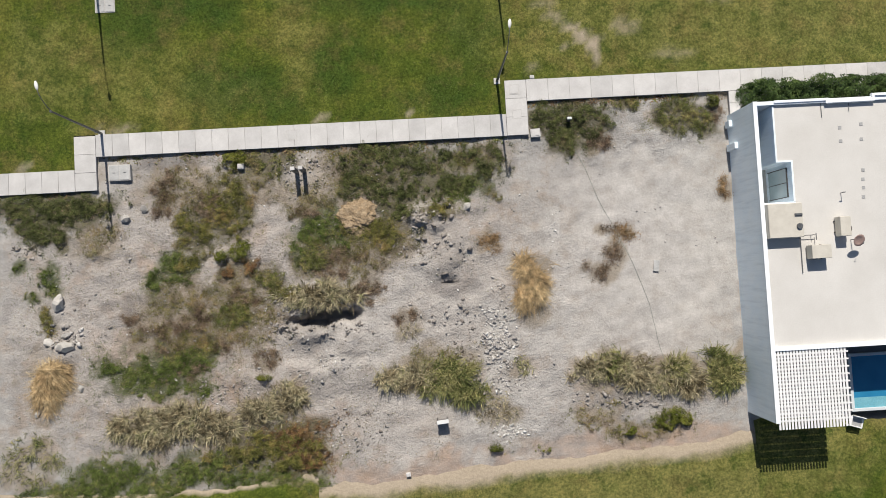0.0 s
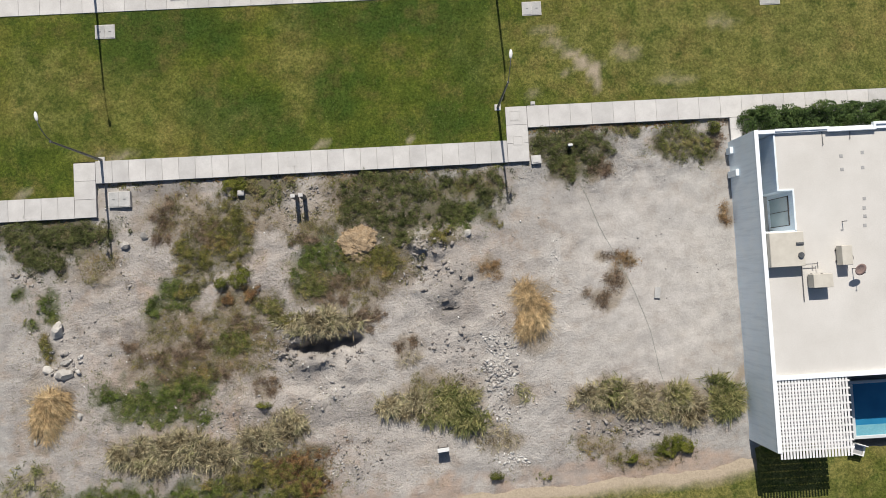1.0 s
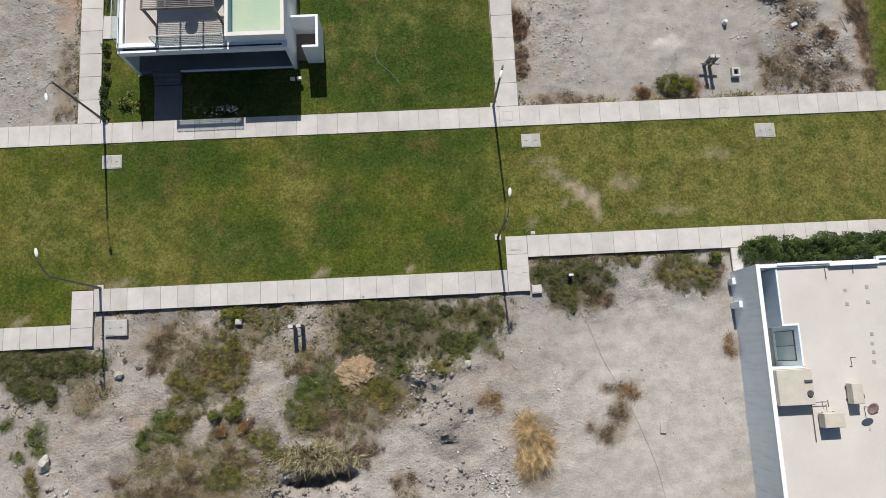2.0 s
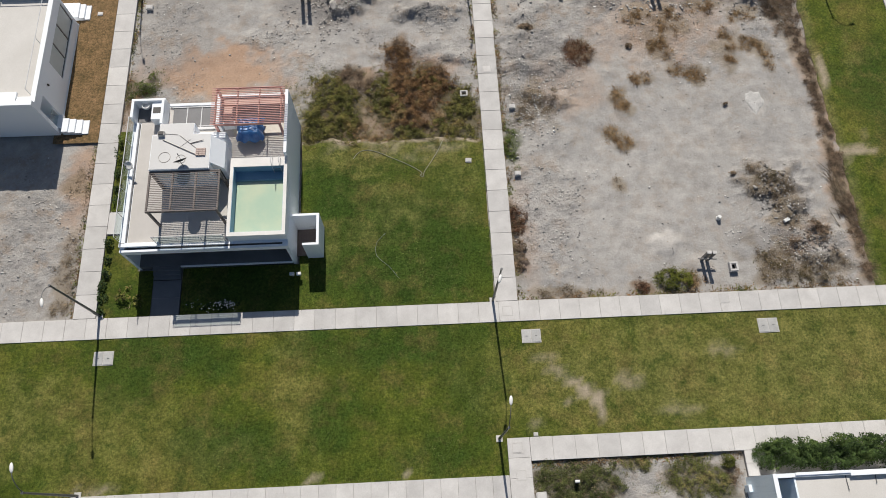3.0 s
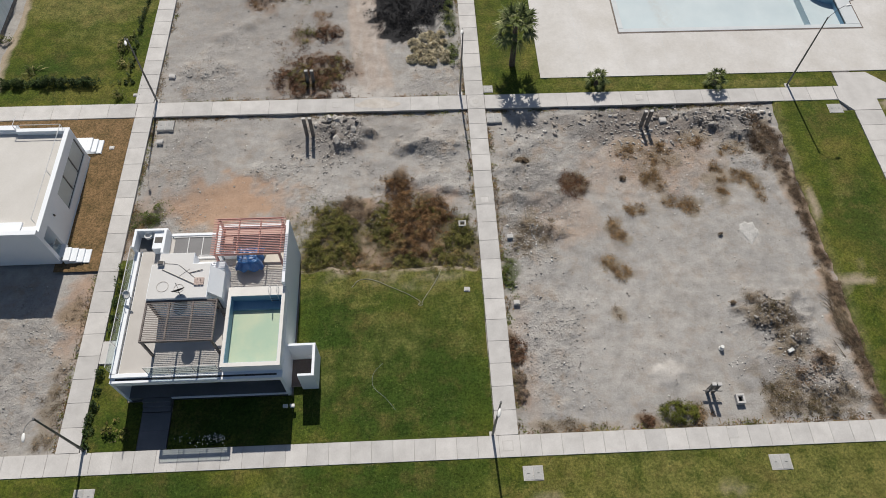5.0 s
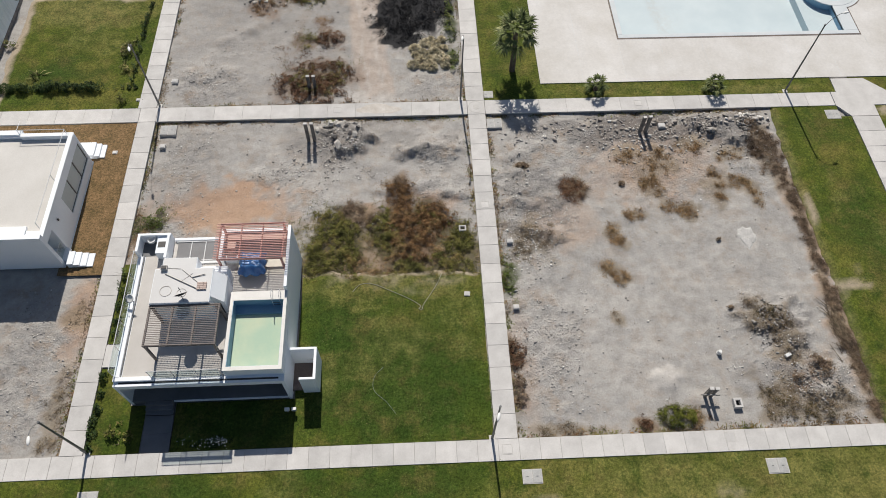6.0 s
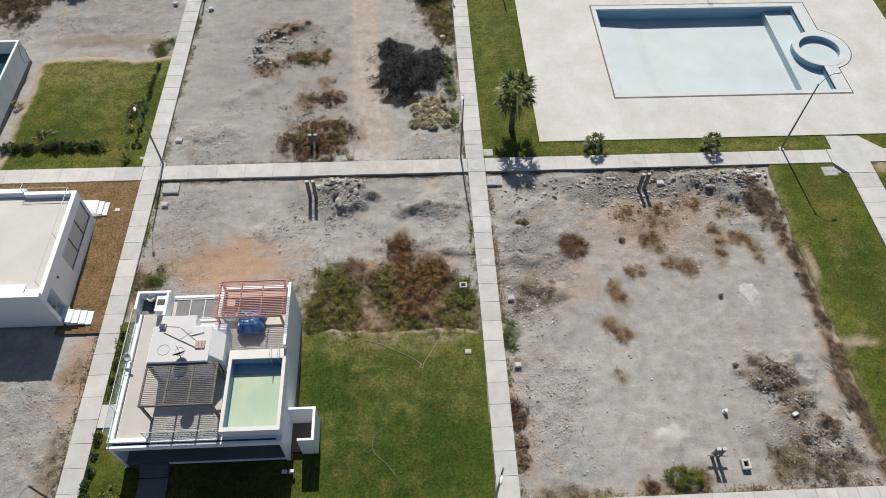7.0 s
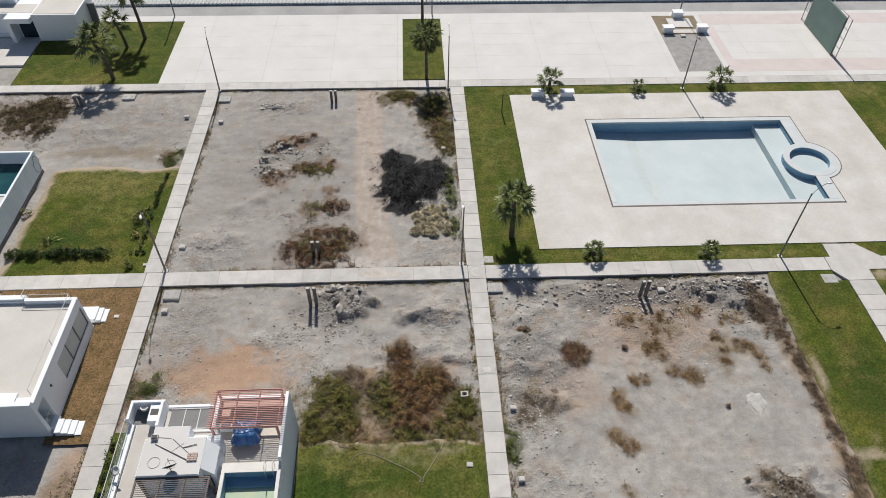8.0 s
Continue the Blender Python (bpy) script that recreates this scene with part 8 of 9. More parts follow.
def covers():
    """Concrete covers, meter boxes and service posts."""
    for x, y, w, d, z, label in ((-19.45, 18.25, 0.62, 0.45, 0.06, "pale twin concrete cover set in a lawn"), (7.6, 18.48, 0.62, 0.45, 0.06, "pale twin concrete cover set in a lawn"), (23.05, 18.5, 0.66, 0.48, 0.06, "grey twin concrete cover set in a lawn"),
                                 (36.3, 47.15, 0.6, 0.5, 0.06, "pale twin concrete cover set in a lawn"), (-18.95, 7.6, 0.68, 0.5, 0.05, "raised twin concrete cover on bare soil"), (7.6, 47.1, 0.62, 0.5, 0.05, "raised concrete cover beside a walk"),
                                 (-19.1, 47.2, 0.65, 0.5, 0.05, "raised concrete cover beside a walk"), (-30.2, 76.2, 0.68, 0.5, 0.05, "raised concrete cover beside a walk"), (-19.6, 75.5, 0.62, 0.5, 0.05, "raised concrete cover beside a walk"),
                                 (7.35, 50.3, 0.4, 0.4, 0.06, "pale concrete cover set in a lawn"), (-24.3, 79.3, 0.5, 0.4, 0.06, "pale concrete cover set in a lawn")):
        c = thing("service_cover", (x, y, z), label, "service cover", "service covers")
        part("frame", boxes((-w, w, -d, d, -0.3, 0.015), bevel=0.01), JOINT_PALE, c)
        m = 0.05
        for s in (-1, 1):
            part("lid", boxes((-w + m if s < 0 else 0.02, -0.02 if s < 0 else w - m, -d + m, d - m, -0.05, 0.035), bevel=0.01), COVER_STONE, c)
            part("grip", boxes((s * w / 2 - 0.07, s * w / 2 + 0.07, -0.02, 0.02, 0.035, 0.05)), METAL, c)
    for x, y, r in ((-11.4, 7.6, 0.22), (4.35, 31.3, 0.24), (7.75, 30.15, 0.24), (7.8, 35.6, 0.24), (-19.3, 45.5, 0.27), (-22.95, 45.0, 0.22), (21.5, 46.4, 0.32), (-19.4, 52.7, 0.3), (-19.3, 71.3, 0.28), (-23.1, 72.3, 0.25), (-22.1, 50.6, 0.2), (7.3, 12.35, 0.16), (-1.9, -12.2, 0.16), (4.1, 66.1, 0.25), (-36.2, 76.6, 0.3), (7.3, 8.75, 0.36)):
        r *= 0.88
        b = thing("meter_chamber", (x, y, -0.05), "small pale concrete meter chamber with a lid", "meter chamber", "meter chambers", turn=RNG.uniform(-8, 8))
        part("chamber", boxes((-r, r, -r * 0.85, r * 0.85, -0.25, 0.16), bevel=0.015), CONCRETE, b)
        part("lid", boxes((-r * 0.75, r * 0.75, -r * 0.6, r * 0.6, 0.16, 0.185), bevel=0.008), CONCRETE, b)
    b = thing("meter_chamber", (4.35, 36.8, -0.05), "open concrete meter chamber with a dark hole", "meter chamber", "meter chambers")
    for r in ((-0.28, 0.28, 0.14, 0.24), (-0.28, 0.28, -0.24, -0.14), (-0.28, -0.16, -0.14, 0.14), (0.16, 0.28, -0.14, 0.14)):
        part("side", boxes((*r, -0.25, 0.24), bevel=0.012), CONCRETE, b)
    # black bottom paints the darkness inside the open chamber
    part("bottom", boxes((-0.17, 0.17, -0.15, 0.15, -0.25, -0.05)), BLACK, b)
    d = thing("drain_inlet", (21.6, 22.6, -0.06), "square concrete inlet with an open dark hole", "drain inlet")
    for r in ((-0.28, 0.28, 0.18, 0.32), (-0.28, 0.28, -0.32, -0.18), (-0.28, -0.15, -0.18, 0.18), (0.15, 0.28, -0.18, 0.18)):
        part("side", boxes((*r, -0.3, 0.22), bevel=0.012), CONCRETE, d)
    # black again for the unlit depth of the inlet
    part("bottom", boxes((-0.16, 0.16, -0.19, 0.19, -0.3, -0.05)), BLACK, d)
    for x, y, h, turn in ((-7.7, 7.1, 1.4, 3), (-7.4, 45.85, 2.05, 0), (19.8, 45.85, 1.85, 6), (-7.65, 51.75, 1.3, 0), (-7.6, 75.0, 1.3, 0), (-35.1, 74.7, 1.3, 5)):
        p = thing("service_pillars", (x, y, -0.1), "pair of slim concrete service pillars with white caps", "service pillars", "service pillars", turn=turn)
        for s in (-0.24, 0.24):
            # pillars coloured dark to paint the shade of their south faces
            part("pillar", boxes((s - 0.13, s + 0.13, -0.1, 0.1, 0, h), bevel=0.012), STONE_AND_SHADE, p)
            part("cap", boxes((s - 0.14, s + 0.14, -0.11, 0.11, h, h + 0.06), bevel=0.012), CONCRETE, p)
    p = thing("service_pillars", (19.76, 23.2, -0.1), "pair of concrete service pillars with a cross rail", "service pillars", turn=-4)
    for s in (-0.18, 0.18):
        # same darkened colour: shaded south faces painted in
        part("pillar", boxes((s - 0.11, s + 0.11, -0.09, 0.09, 0, 1.42), bevel=0.012), STONE_AND_SHADE, p)
        part("cap", boxes((s - 0.14, s + 0.14, -0.11, 0.11, 1.42, 1.5), bevel=0.012), CONCRETE, p)
    part("cross_rail", boxes((-0.62, 0.62, -0.15, -0.092, 0.52, 0.66), bevel=0.01), STONE, p)
    # small items on the weedy plot
    s = thing("sawhorse_table", (0.4, -8.95, -0.1), "small white-topped wooden stand on bare soil", "stand", turn=5)
    part("top", boxes((-0.36, 0.36, -0.12, 0.12, 0.72, 0.78), bevel=0.01), PLASTIC, s)
    for x in (-0.3, 0.3):
        for y in (-0.1, 0.1):
            part("leg", boxes((x - 0.03, x + 0.03, y - 0.03, y + 0.03, 0, 0.72)), DARK, s)
    part("panel", boxes((-0.3, 0.3, -0.02, 0.02, 0.1, 0.72)), DARK, s)
    w = thing("well_pump", (9.45, 9.5, -0.1), "small pump with a white cover in scrub", "pump")
    part("base", boxes((-0.12, 0.12, -0.12, 0.12, 0, 0.5), bevel=0.02), DARK, w)
    part("cover", boxes((-0.15, 0.15, -0.08, 0.08, 0.5, 0.6), bevel=0.03), PLASTIC, w)
    h = thing("garden_hose", (0, 0, 0), "thin green hose snaking over soil", "hose")
    hose(h, [(9.5, 9.2), (9.6, 8.0), (10.4, 6.3), (11.1, 4.3), (12.0, 2.4), (13.0, 0.2), (13.9, -2.5), (14.3, -4.8), (14.6, -6.0)])
    h = thing("garden_hose", (0, 0, 0), "thin pale hose lying on a lawn", "hose")
    hose(h, [(3.9, 36.7), (3.2, 34.6), (2.3, 32.3), (1.25, 30.6), (1.15, 30.2), (0.9, 30.25), (1.0, 30.5), (0.15, 31.1), (-1.1, 31.75), (-2.0, 32.2), (-2.75, 32.4), (-3.35, 32.25), (-3.75, 31.75)], 0.018, HOSE_PALE)
    h = thing("garden_hose", (0, 0, 0), "dark hose coiled on a lawn", "hose")
    hose(h, [(-1.6, 26.0), (-2.2, 25.3), (-2.2, 24.4), (-1.4, 23.6), (-0.8, 22.8)])
    b = thing("slab_fragment", (14.5, -0.1, -0.09), "thin flat pale slab lying on soil", "slab", turn=-8)
    part("slab", boxes((-0.18, 0.18, -0.36, 0.36, 0, 0.06), bevel=0.01), COVER_STONE, b)
    for x, y in ((15.1, 75.3), (18.35, 75.15)):
        c = thing("masonry_bench", (x, y, 0.1), "white rendered masonry bench with a deep seat", "bench", "terrace benches")
        part("seat", boxes((-0.78, 0.78, -0.42, 0.42, 0.5, 0.68), bevel=0.025), WHITE, c)
        part("base", boxes((-0.66, 0.66, -0.34, 0.34, 0, 0.5)), WHITE, c)
    c = thing("bucket", (21.3, 26.2, -0.1), "upturned white bucket on bare soil", "bucket")
    part("bucket", tube(bmesh.new(), (0, 0, 0), (0, 0, 0.32), 0.16, 0.12, 12), PLASTIC, c)
    part("rim", ring(bmesh.new(), 0, 0, 0.15, 0.175, 0, 0.04, n=14), PLASTIC, c)
    c = thing("cardboard_box", (25.9, 25.8, -0.05), "crushed white box among rubble", "box", turn=25)
    part("box", boxes((-0.16, 0.16, -0.12, 0.12, 0, 0.16), bevel=0.02), PLASTIC, c)
    part("flap", boxes((0.16, 0.27, -0.12, 0.12, 0.13, 0.145)), PLASTIC, c)


def hose(parent, pts, r=0.011, material=None):
    pts = [Vector((x, y, 0)) for x, y in pts]
    bm, last = bmesh.new(), None
    for k in range(len(pts) - 1):
        p0, p1, p2, p3 = pts[max(k - 1, 0)], pts[k], pts[k + 1], pts[min(k + 2, len(pts) - 1)]
        for u in np.linspace(0, 1, 8)[: (8 if k == len(pts) - 2 else 7)]:
            q = 0.5 * ((2 * p1) + (p2 - p0) * u + (2 * p0 - 5 * p1 + 4 * p2 - p3) * u * u + (3 * p1 - p0 - 3 * p2 + p3) * u ** 3)
            on_lawn = 20.9 < q.y < 33 and q.x < 5.4
            q.z = (0.075 if on_lawn else float(ground_height(np.array([q.x]), np.array([q.y]))[0]) + 0.02)
            if last is not None:
                tube(bm, last, q, r, n=5)
            last = q
    part("hose", bm, material or HOSE_GREEN, parent)


HOSE_PALE = speckled("bleached_hose", (0.36, 0.36, 0.27), (0.46, 0.45, 0.35), 3, 30, 0.5, 0.05)
HOSE_GREEN = speckled("weathered_green_hose", (0.17, 0.21, 0.18), (0.30, 0.33, 0.29), 3, 30, 0.5, 0.05)


# ---- stones ----
def rock_mesh(seed, flat=0.7):
    bm = bmesh.new()
    bmesh.ops.create_icosphere(bm, subdivisions=3, radius=1.0)
    turn = random.Random(seed + 3)
    cuts = [Vector((turn.uniform(-1, 1), turn.uniform(-1, 1), turn.uniform(-0.6, 1))).normalized() for _ in range(7)]
    for v in bm.verts:
        n = noise.noise(v.co * 1.1 + Vector((seed * 3.7, 0, 0))) * 0.45 + noise.noise(v.co * 2.7 + Vector((0, seed * 2.1, 0))) * 0.16
        v.co *= 1.0 + n
        for c in cuts:                      # split faces
            over = v.co.dot(c) - 0.62
            if over > 0:
                v.co -= c * over
        v.co.z *= flat
    me = bpy.data.meshes.new("stone")
    bm.to_mesh(me)
    bm.free()
    return me


def stones():
    shapes = []
    for k in range(8):
        me = rock_mesh(k, 0.55 + 0.05 * (k % 4))
        me.materials.append(STONE if k % 2 == 0 else STONE_AND_SHADE)
        shapes.append(me)
    rows = [(-18.7, 4.65, 0.34, 0), (-17.5, 5.2, 0.3, 4), (-23.0, -0.35, 0.5, 2), (-23.8, -2.75, 0.36, 4), (-22.6, -3.1, 0.6, 6), (-21.9, -5.7, 0.25, 0), (-22.7, -2.4, 0.3, 2), (2.7, 4.3, 0.3, 0), (-24.6, -7.1, 0.22, 2),
            (-5.1, 47.3, 0.42, 0), (-5.2, 45.0, 0.5, 2), (-3.9, 46.0, 0.36, 4), (-5.9, 47.4, 0.36, 6), (-6.2, 46.4, 0.2, 5), (-4.3, 46.1, 0.24, 1), (-5.6, 46.0, 0.25, 7), (-4.6, 46.9, 0.22, 3), (-6.4, 47.3, 0.24, 2), (-3.6, 46.7, 0.2, 5), (-5.3, 46.6, 0.2, 0), (-5.4, 47.6, 0.32, 0), (-4.7, 47.7, 0.27, 6), (-3.9, 47.3, 0.24, 2), (-7.0, 46.9, 0.22, 4)]
    for x, y, r, k in rows:
        ob = new("boulder", shapes[k])
        ob.matrix_world = Matrix.Translation((x, y, float(ground_height(np.array([x]), np.array([y]))[0]) + r * 0.3)) @ pose(0, 0, 0, RNG.uniform(-20, 20), RNG.uniform(-20, 20), RNG.uniform(0, 360)) @ Matrix.Diagonal((r, r * RNG.uniform(0.7, 1.0), r, 1))
        tagged(ob, "rough pale boulder on bare soil" if k % 2 == 0 else "dark grey broken boulder in rubble", "boulder", "boulders")
    zones = [(4.2, -4.0, 1.0, 2.8, 150, 0.04, 0.17), (1.6, 0.3, 2.2, 1.8, 14, 0.04, 0.13), (21.5, 46.8, 9.0, 1.1, 110, 0.04, 0.2), (9.3, 37.0, 2.0, 6.0, 60, 0.03, 0.16),
             (9.5, 27.0, 2.2, 4.5, 60, 0.03, 0.11), (-7.5, -5.4, 2.6, 0.8, 25, 0.05, 0.18), (-8.8, -1.8, 1.0, 1.6, 20, 0.05, 0.16), (-22.8, -2.6, 1.2, 1.0, 50, 0.05, 0.2), (-6.0, -10.2, 1.6, 0.9, 14, 0.05, 0.16), (4.3, -6.5, 1.4, 1.2, 60, 0.05, 0.16),
             (27.5, 24.0, 2.6, 2.6, 80, 0.03, 0.12), (-8.0, 43.5, 3.0, 2.5, 110, 0.03, 0.14), (-12.9, 66.5, 1.2, 1.0, 60, 0.06, 0.22), (-11.5, 65.0, 4.5, 3.5, 90, 0.05, 0.2), (-13.5, 74.0, 1.6, 0.9, 90, 0.05, 0.22)]
    dark_zones = [(-5.4, 45.6, 1.8, 1.3, 110, 0.03, 0.12), (25.7, 28.0, 1.3, 1.9, 200, 0.04, 0.17), (27.6, 23.6, 1.6, 1.4, 120, 0.04, 0.16), (25.2, 46.0, 0.8, 0.6, 90, 0.05, 0.22), (28.7, 46.4, 1.0, 0.8, 110, 0.05, 0.24), (-13.6, 63.6, 0.8, 1.6, 70, 0.05, 0.22)]
    fine_zones = [(9.4, 39.8, 1.6, 2.4, 420, 0.012, 0.06), (10.4, 37.6, 1.9, 1.2, 380, 0.012, 0.06), (12.4, 37.2, 0.9, 1.3, 160, 0.012, 0.06), (11.2, 27.8, 1.0, 2.6, 220, 0.012, 0.07), (9.4, 35.8, 1.4, 1.2, 200, 0.015, 0.09), (-2.6, 42.3, 1.2, 0.9, 120, 0.015, 0.08), (-16.5, 36.5, 2.2, 2.4, 220, 0.012, 0.07), (-17.0, 52.5, 2.6, 2.2, 260, 0.015, 0.08), (26.6, 24.0, 2.6, 2.2, 320, 0.015, 0.09), (14.0, 46.2, 4.0, 1.0, 150, 0.015, 0.08), (22.0, 45.2, 4.5, 1.6, 150, 0.015, 0.09)]
    clod_zones = [(21.0, 46.6, 9.0, 1.2, 110, 0.02, 0.26), (20.5, 44.4, 4.5, 1.6, 90, 0.03, 0.15), (27.0, 44.0, 2.6, 1.6, 80, 0.03, 0.15), (-6.6, -3.0, 2.4, 0.5, 90, 0.02, 0.14), (-6.6, -1.5, 2.3, 0.3, 60, 0.02, 0.12), (-0.5, 2.4, 2.6, 1.5, 40, 0.03, 0.2), (1.6, 1.2, 1.4, 1.2, 22, 0.04, 0.26), (1.8, -2.4, 2.8, 1.2, 80, 0.03, 0.17), (-9.6, -1.9, 1.0, 1.4, 60, 0.03, 0.17), (-19.5, 4.6, 1.6, 2.6, 30, 0.03, 0.14), (-24.5, 2.9, 1.6, 0.8, 50, 0.03, 0.14), (-5.0, -9.5, 2.4, 1.4, 80, 0.03, 0.14), (12.0, -8.3, 2.6, 0.7, 70, 0.04, 0.18), (-7.6, 6.6, 1.8, 1.4, 90, 0.03, 0.12), (-20.5, 0.0, 2.6, 4.0, 40, 0.03, 0.12), (-13.5, -6.4, 2.6, 0.7, 70, 0.03, 0.13), (3.0, -5.6, 2.4, 2.0, 110, 0.03, 0.15), (-0.2, 4.0, 2.2, 0.7, 35, 0.03, 0.22)]
    more_zones = [(-5.0, 45.8, 2.0, 1.7, 90, 0.03, 0.14), (-5.2, 43.2, 1.4, 0.9, 70, 0.03, 0.1), (10.0, 45.8, 2.8, 1.0, 50, 0.03, 0.16), (18.5, 45.0, 3.0, 1.6, 60, 0.03, 0.18)]
    pale_zones = [(4.2, -3.4, 0.85, 1.5, 110, 0.03, 0.12), (8.0, 2.3, 0.4, 1.7, 60, 0.02, 0.08), (4.7, -10.0, 0.9, 0.8, 60, 0.04, 0.13), (29.3, 47.1, 1.2, 0.4, 24, 0.07, 0.3), (-4.2, 45.2, 0.8, 0.8, 60, 0.03, 0.12), (12.4, 31.0, 1.2, 1.2, 50, 0.03, 0.1), (22.3, 24.9, 0.6, 0.6, 25, 0.03, 0.1), (9.0, 34.0, 1.6, 1.5, 60, 0.03, 0.12), (-2.0, 37.6, 0.6, 0.9, 50, 0.03, 0.13), (20.5, 44.0, 5.0, 2.0, 60, 0.04, 0.16)]
    unit_v = np.array([(sx, sy, sz) for sz in (-1, 1) for sy in (-1, 1) for sx in (-1, 1)], float)
    unit_f = np.array([(0, 2, 3, 1), (4, 5, 7, 6), (0, 1, 5, 4), (2, 6, 7, 3), (0, 4, 6, 2), (1, 3, 7, 5)])

    def heap(name, x, y, r, material, label, kind="stuff"):
        """Angular broken pieces: skewed, tapering blocks, tumbled every way."""
        n = len(x)
        v = unit_v[None] * (0.62 + RNG.uniform(-0.34, 0.34, (n, 8, 3)))
        v[..., 0] *= (r * RNG.uniform(0.8, 1.5, n))[:, None]
        v[..., 1] *= (r * RNG.uniform(0.5, 1.0, n))[:, None]
        v[..., 2] *= (r * RNG.uniform(0.25, 0.7, n))[:, None]
        for i, j, amount in ((0, 2, 0.5), (1, 2, 0.5), (0, 1, math.pi)):
            a = RNG.uniform(-amount, amount, n)[:, None]
            p, q = v[..., i].copy(), v[..., j].copy()
            v[..., i], v[..., j] = p * np.cos(a) - q * np.sin(a), p * np.sin(a) + q * np.cos(a)
        pts = np.stack([v[..., 0] + x[:, None], v[..., 1] + y[:, None], v[..., 2] + (ground_height(x, y) + r * 0.15)[:, None]], 2).reshape(-1, 3)
        f = (unit_f[None] + (np.arange(n) * 8)[:, None, None]).reshape(-1, 4)
        tagged(mesh_from(name, pts, f, material), label, "stones", kind=kind)
    for group, material, label in ((zones, RUBBLE, "loose broken stones strewn on soil"), (clod_zones, CLOD, "dry brown clods of earth on a vacant plot"), (fine_zones, RUBBLE, "fine gravel and crumbs on soil"), (more_zones, RUBBLE, "loose broken stones strewn on soil"), (dark_zones, RUBBLE_DARK, "pile of dark ash-grey rubble"), (pale_zones, RUBBLE_PALE, "pale broken concrete pieces on soil")):
        for k, (cx, cy, rx, ry, n, r0, r1) in enumerate(group):
            x, y, _ = scatter(cx, cy, rx, ry, n * 3, 0.6, 200 + k)
            heap("rubble", x, y, r0 * 0.6 + (r1 - r0) * RNG.rand(len(x)) ** 3.0, material, label)
    for x0, x1, y0, y1, n in ((7.4, 30.0, 21.4, 45.0, 900), (-19.8, 5.0, 36.5, 47.5, 420), (-19.8, -4.5, 50.5, 76.5, 420), (-25.0, 19.0, -9.0, 8.0, 420), (9.0, 12.5, 22.0, 33.0, 260)):
        x, y = RNG.uniform(x0, x1, n), RNG.uniform(y0, y1, n)
        keep = wave(x, y, 0.4, 97) > RNG.uniform(0.1, 0.8, n)
        x, y = x[keep], y[keep]
        heap("lone_stones", x, y, 0.03 + 0.07 * RNG.rand(len(x)) ** 3, RUBBLE, "single stones lying on graded soil")
    plots = [(-26, 19.5, -11.5, 8.3, 9000), (7.2, 30.3, 21.2, 47.8, 20000), (-20, 5.2, 34.9, 47.8, 17000), (-20, 5.2, 50, 77, 15000), (-35, -22, 20.9, 33.5, 9000), (-45, -22.2, 66, 77, 7000)]
    for k, (x0, x1, y0, y1, n) in enumerate(plots):
        x, y = RNG.uniform(x0, x1, n), RNG.uniform(y0, y1, n)
        wild = np.clip(0.16 + blob(x, y, ROUGH + ROUGH_B), 0, 1)
        keep = (wave(x, y, 0.6, 70 + k) * 0.45 + wave(x, y, 2.3, 80 + k) * 0.55) * wild > RNG.uniform(0.08, 0.75, n)
        x, y = x[keep], y[keep]
        heap("pebbles", x, y, 0.013 + 0.08 * RNG.rand(len(x)) ** 6, RUBBLE, "scattered stone chips on a vacant plot")
    # spilled cement, hardened in a thin crust
    n = 26
    ring_pts = [(0.62 * math.cos(a) * (1 + 0.35 * (RNG.rand() - 0.5)) + 0.12 * math.sin(2 * a), 0.95 * math.sin(a) * (1 + 0.35 * (RNG.rand() - 0.5))) for a in np.linspace(0, 2 * math.pi, n, endpoint=False)]
    base = float(ground_height(np.array([25.8]), np.array([35.4]))[0])
    bm = bmesh.new()
    low = [bm.verts.new((25.8 + a * 1.1, 35.4 + b * 1.1, float(ground_height(np.array([25.8 + a * 1.1]), np.array([35.4 + b * 1.1]))[0]) - 0.03)) for a, b in ring_pts]
    top = [bm.verts.new((25.8 + a * 0.85, 35.4 + b * 0.85, float(ground_height(np.array([25.8 + a * 0.85]), np.array([35.4 + b * 0.85]))[0]) + 0.045)) for a, b in ring_pts]
    mid = bm.verts.new((25.8, 35.4, base + 0.07))
    for i in range(n):
        bm.faces.new((low[i], low[(i + 1) % n], top[(i + 1) % n], top[i]))
        bm.faces.new((top[i], top[(i + 1) % n], mid))
    tagged(part("cement_spill", bm, CEMENT), "hardened pale cement spill on grey soil", "cement spill")


def rubble_material(name, stops):
    m, nt, b = mat(name, 0.95)
    geo = nt.nodes.new("ShaderNodeNewGeometry")
    col = ramp(nt, geo.outputs["Random Per Island"], stops)
    grain = ramp(nt, noise_tex(nt, geo.outputs["Position"], 22, 3), [(0.3, (0.75,) * 3), (0.7, (1.12,) * 3)])
    nt.links.new(mix(nt, 1.0, col, grain, "MULTIPLY"), b.inputs["Base Color"])
    return m


RUBBLE = rubble_material("mixed_stone", [(0.0, (0.30, 0.28, 0.26)), (0.5, (0.405, 0.38, 0.355)), (0.85, (0.50, 0.475, 0.445)), (1.0, (0.74, 0.72, 0.69))])
CLOD = rubble_material("earth_clod", [(0.0, (0.21, 0.185, 0.16)), (0.6, (0.33, 0.30, 0.272)), (1.0, (0.42, 0.39, 0.36))])
RUBBLE_PALE = rubble_material("pale_rubble", [(0.0, (0.38, 0.36, 0.34)), (0.5, (0.55, 0.53, 0.50)), (1.0, (0.75, 0.73, 0.70))])
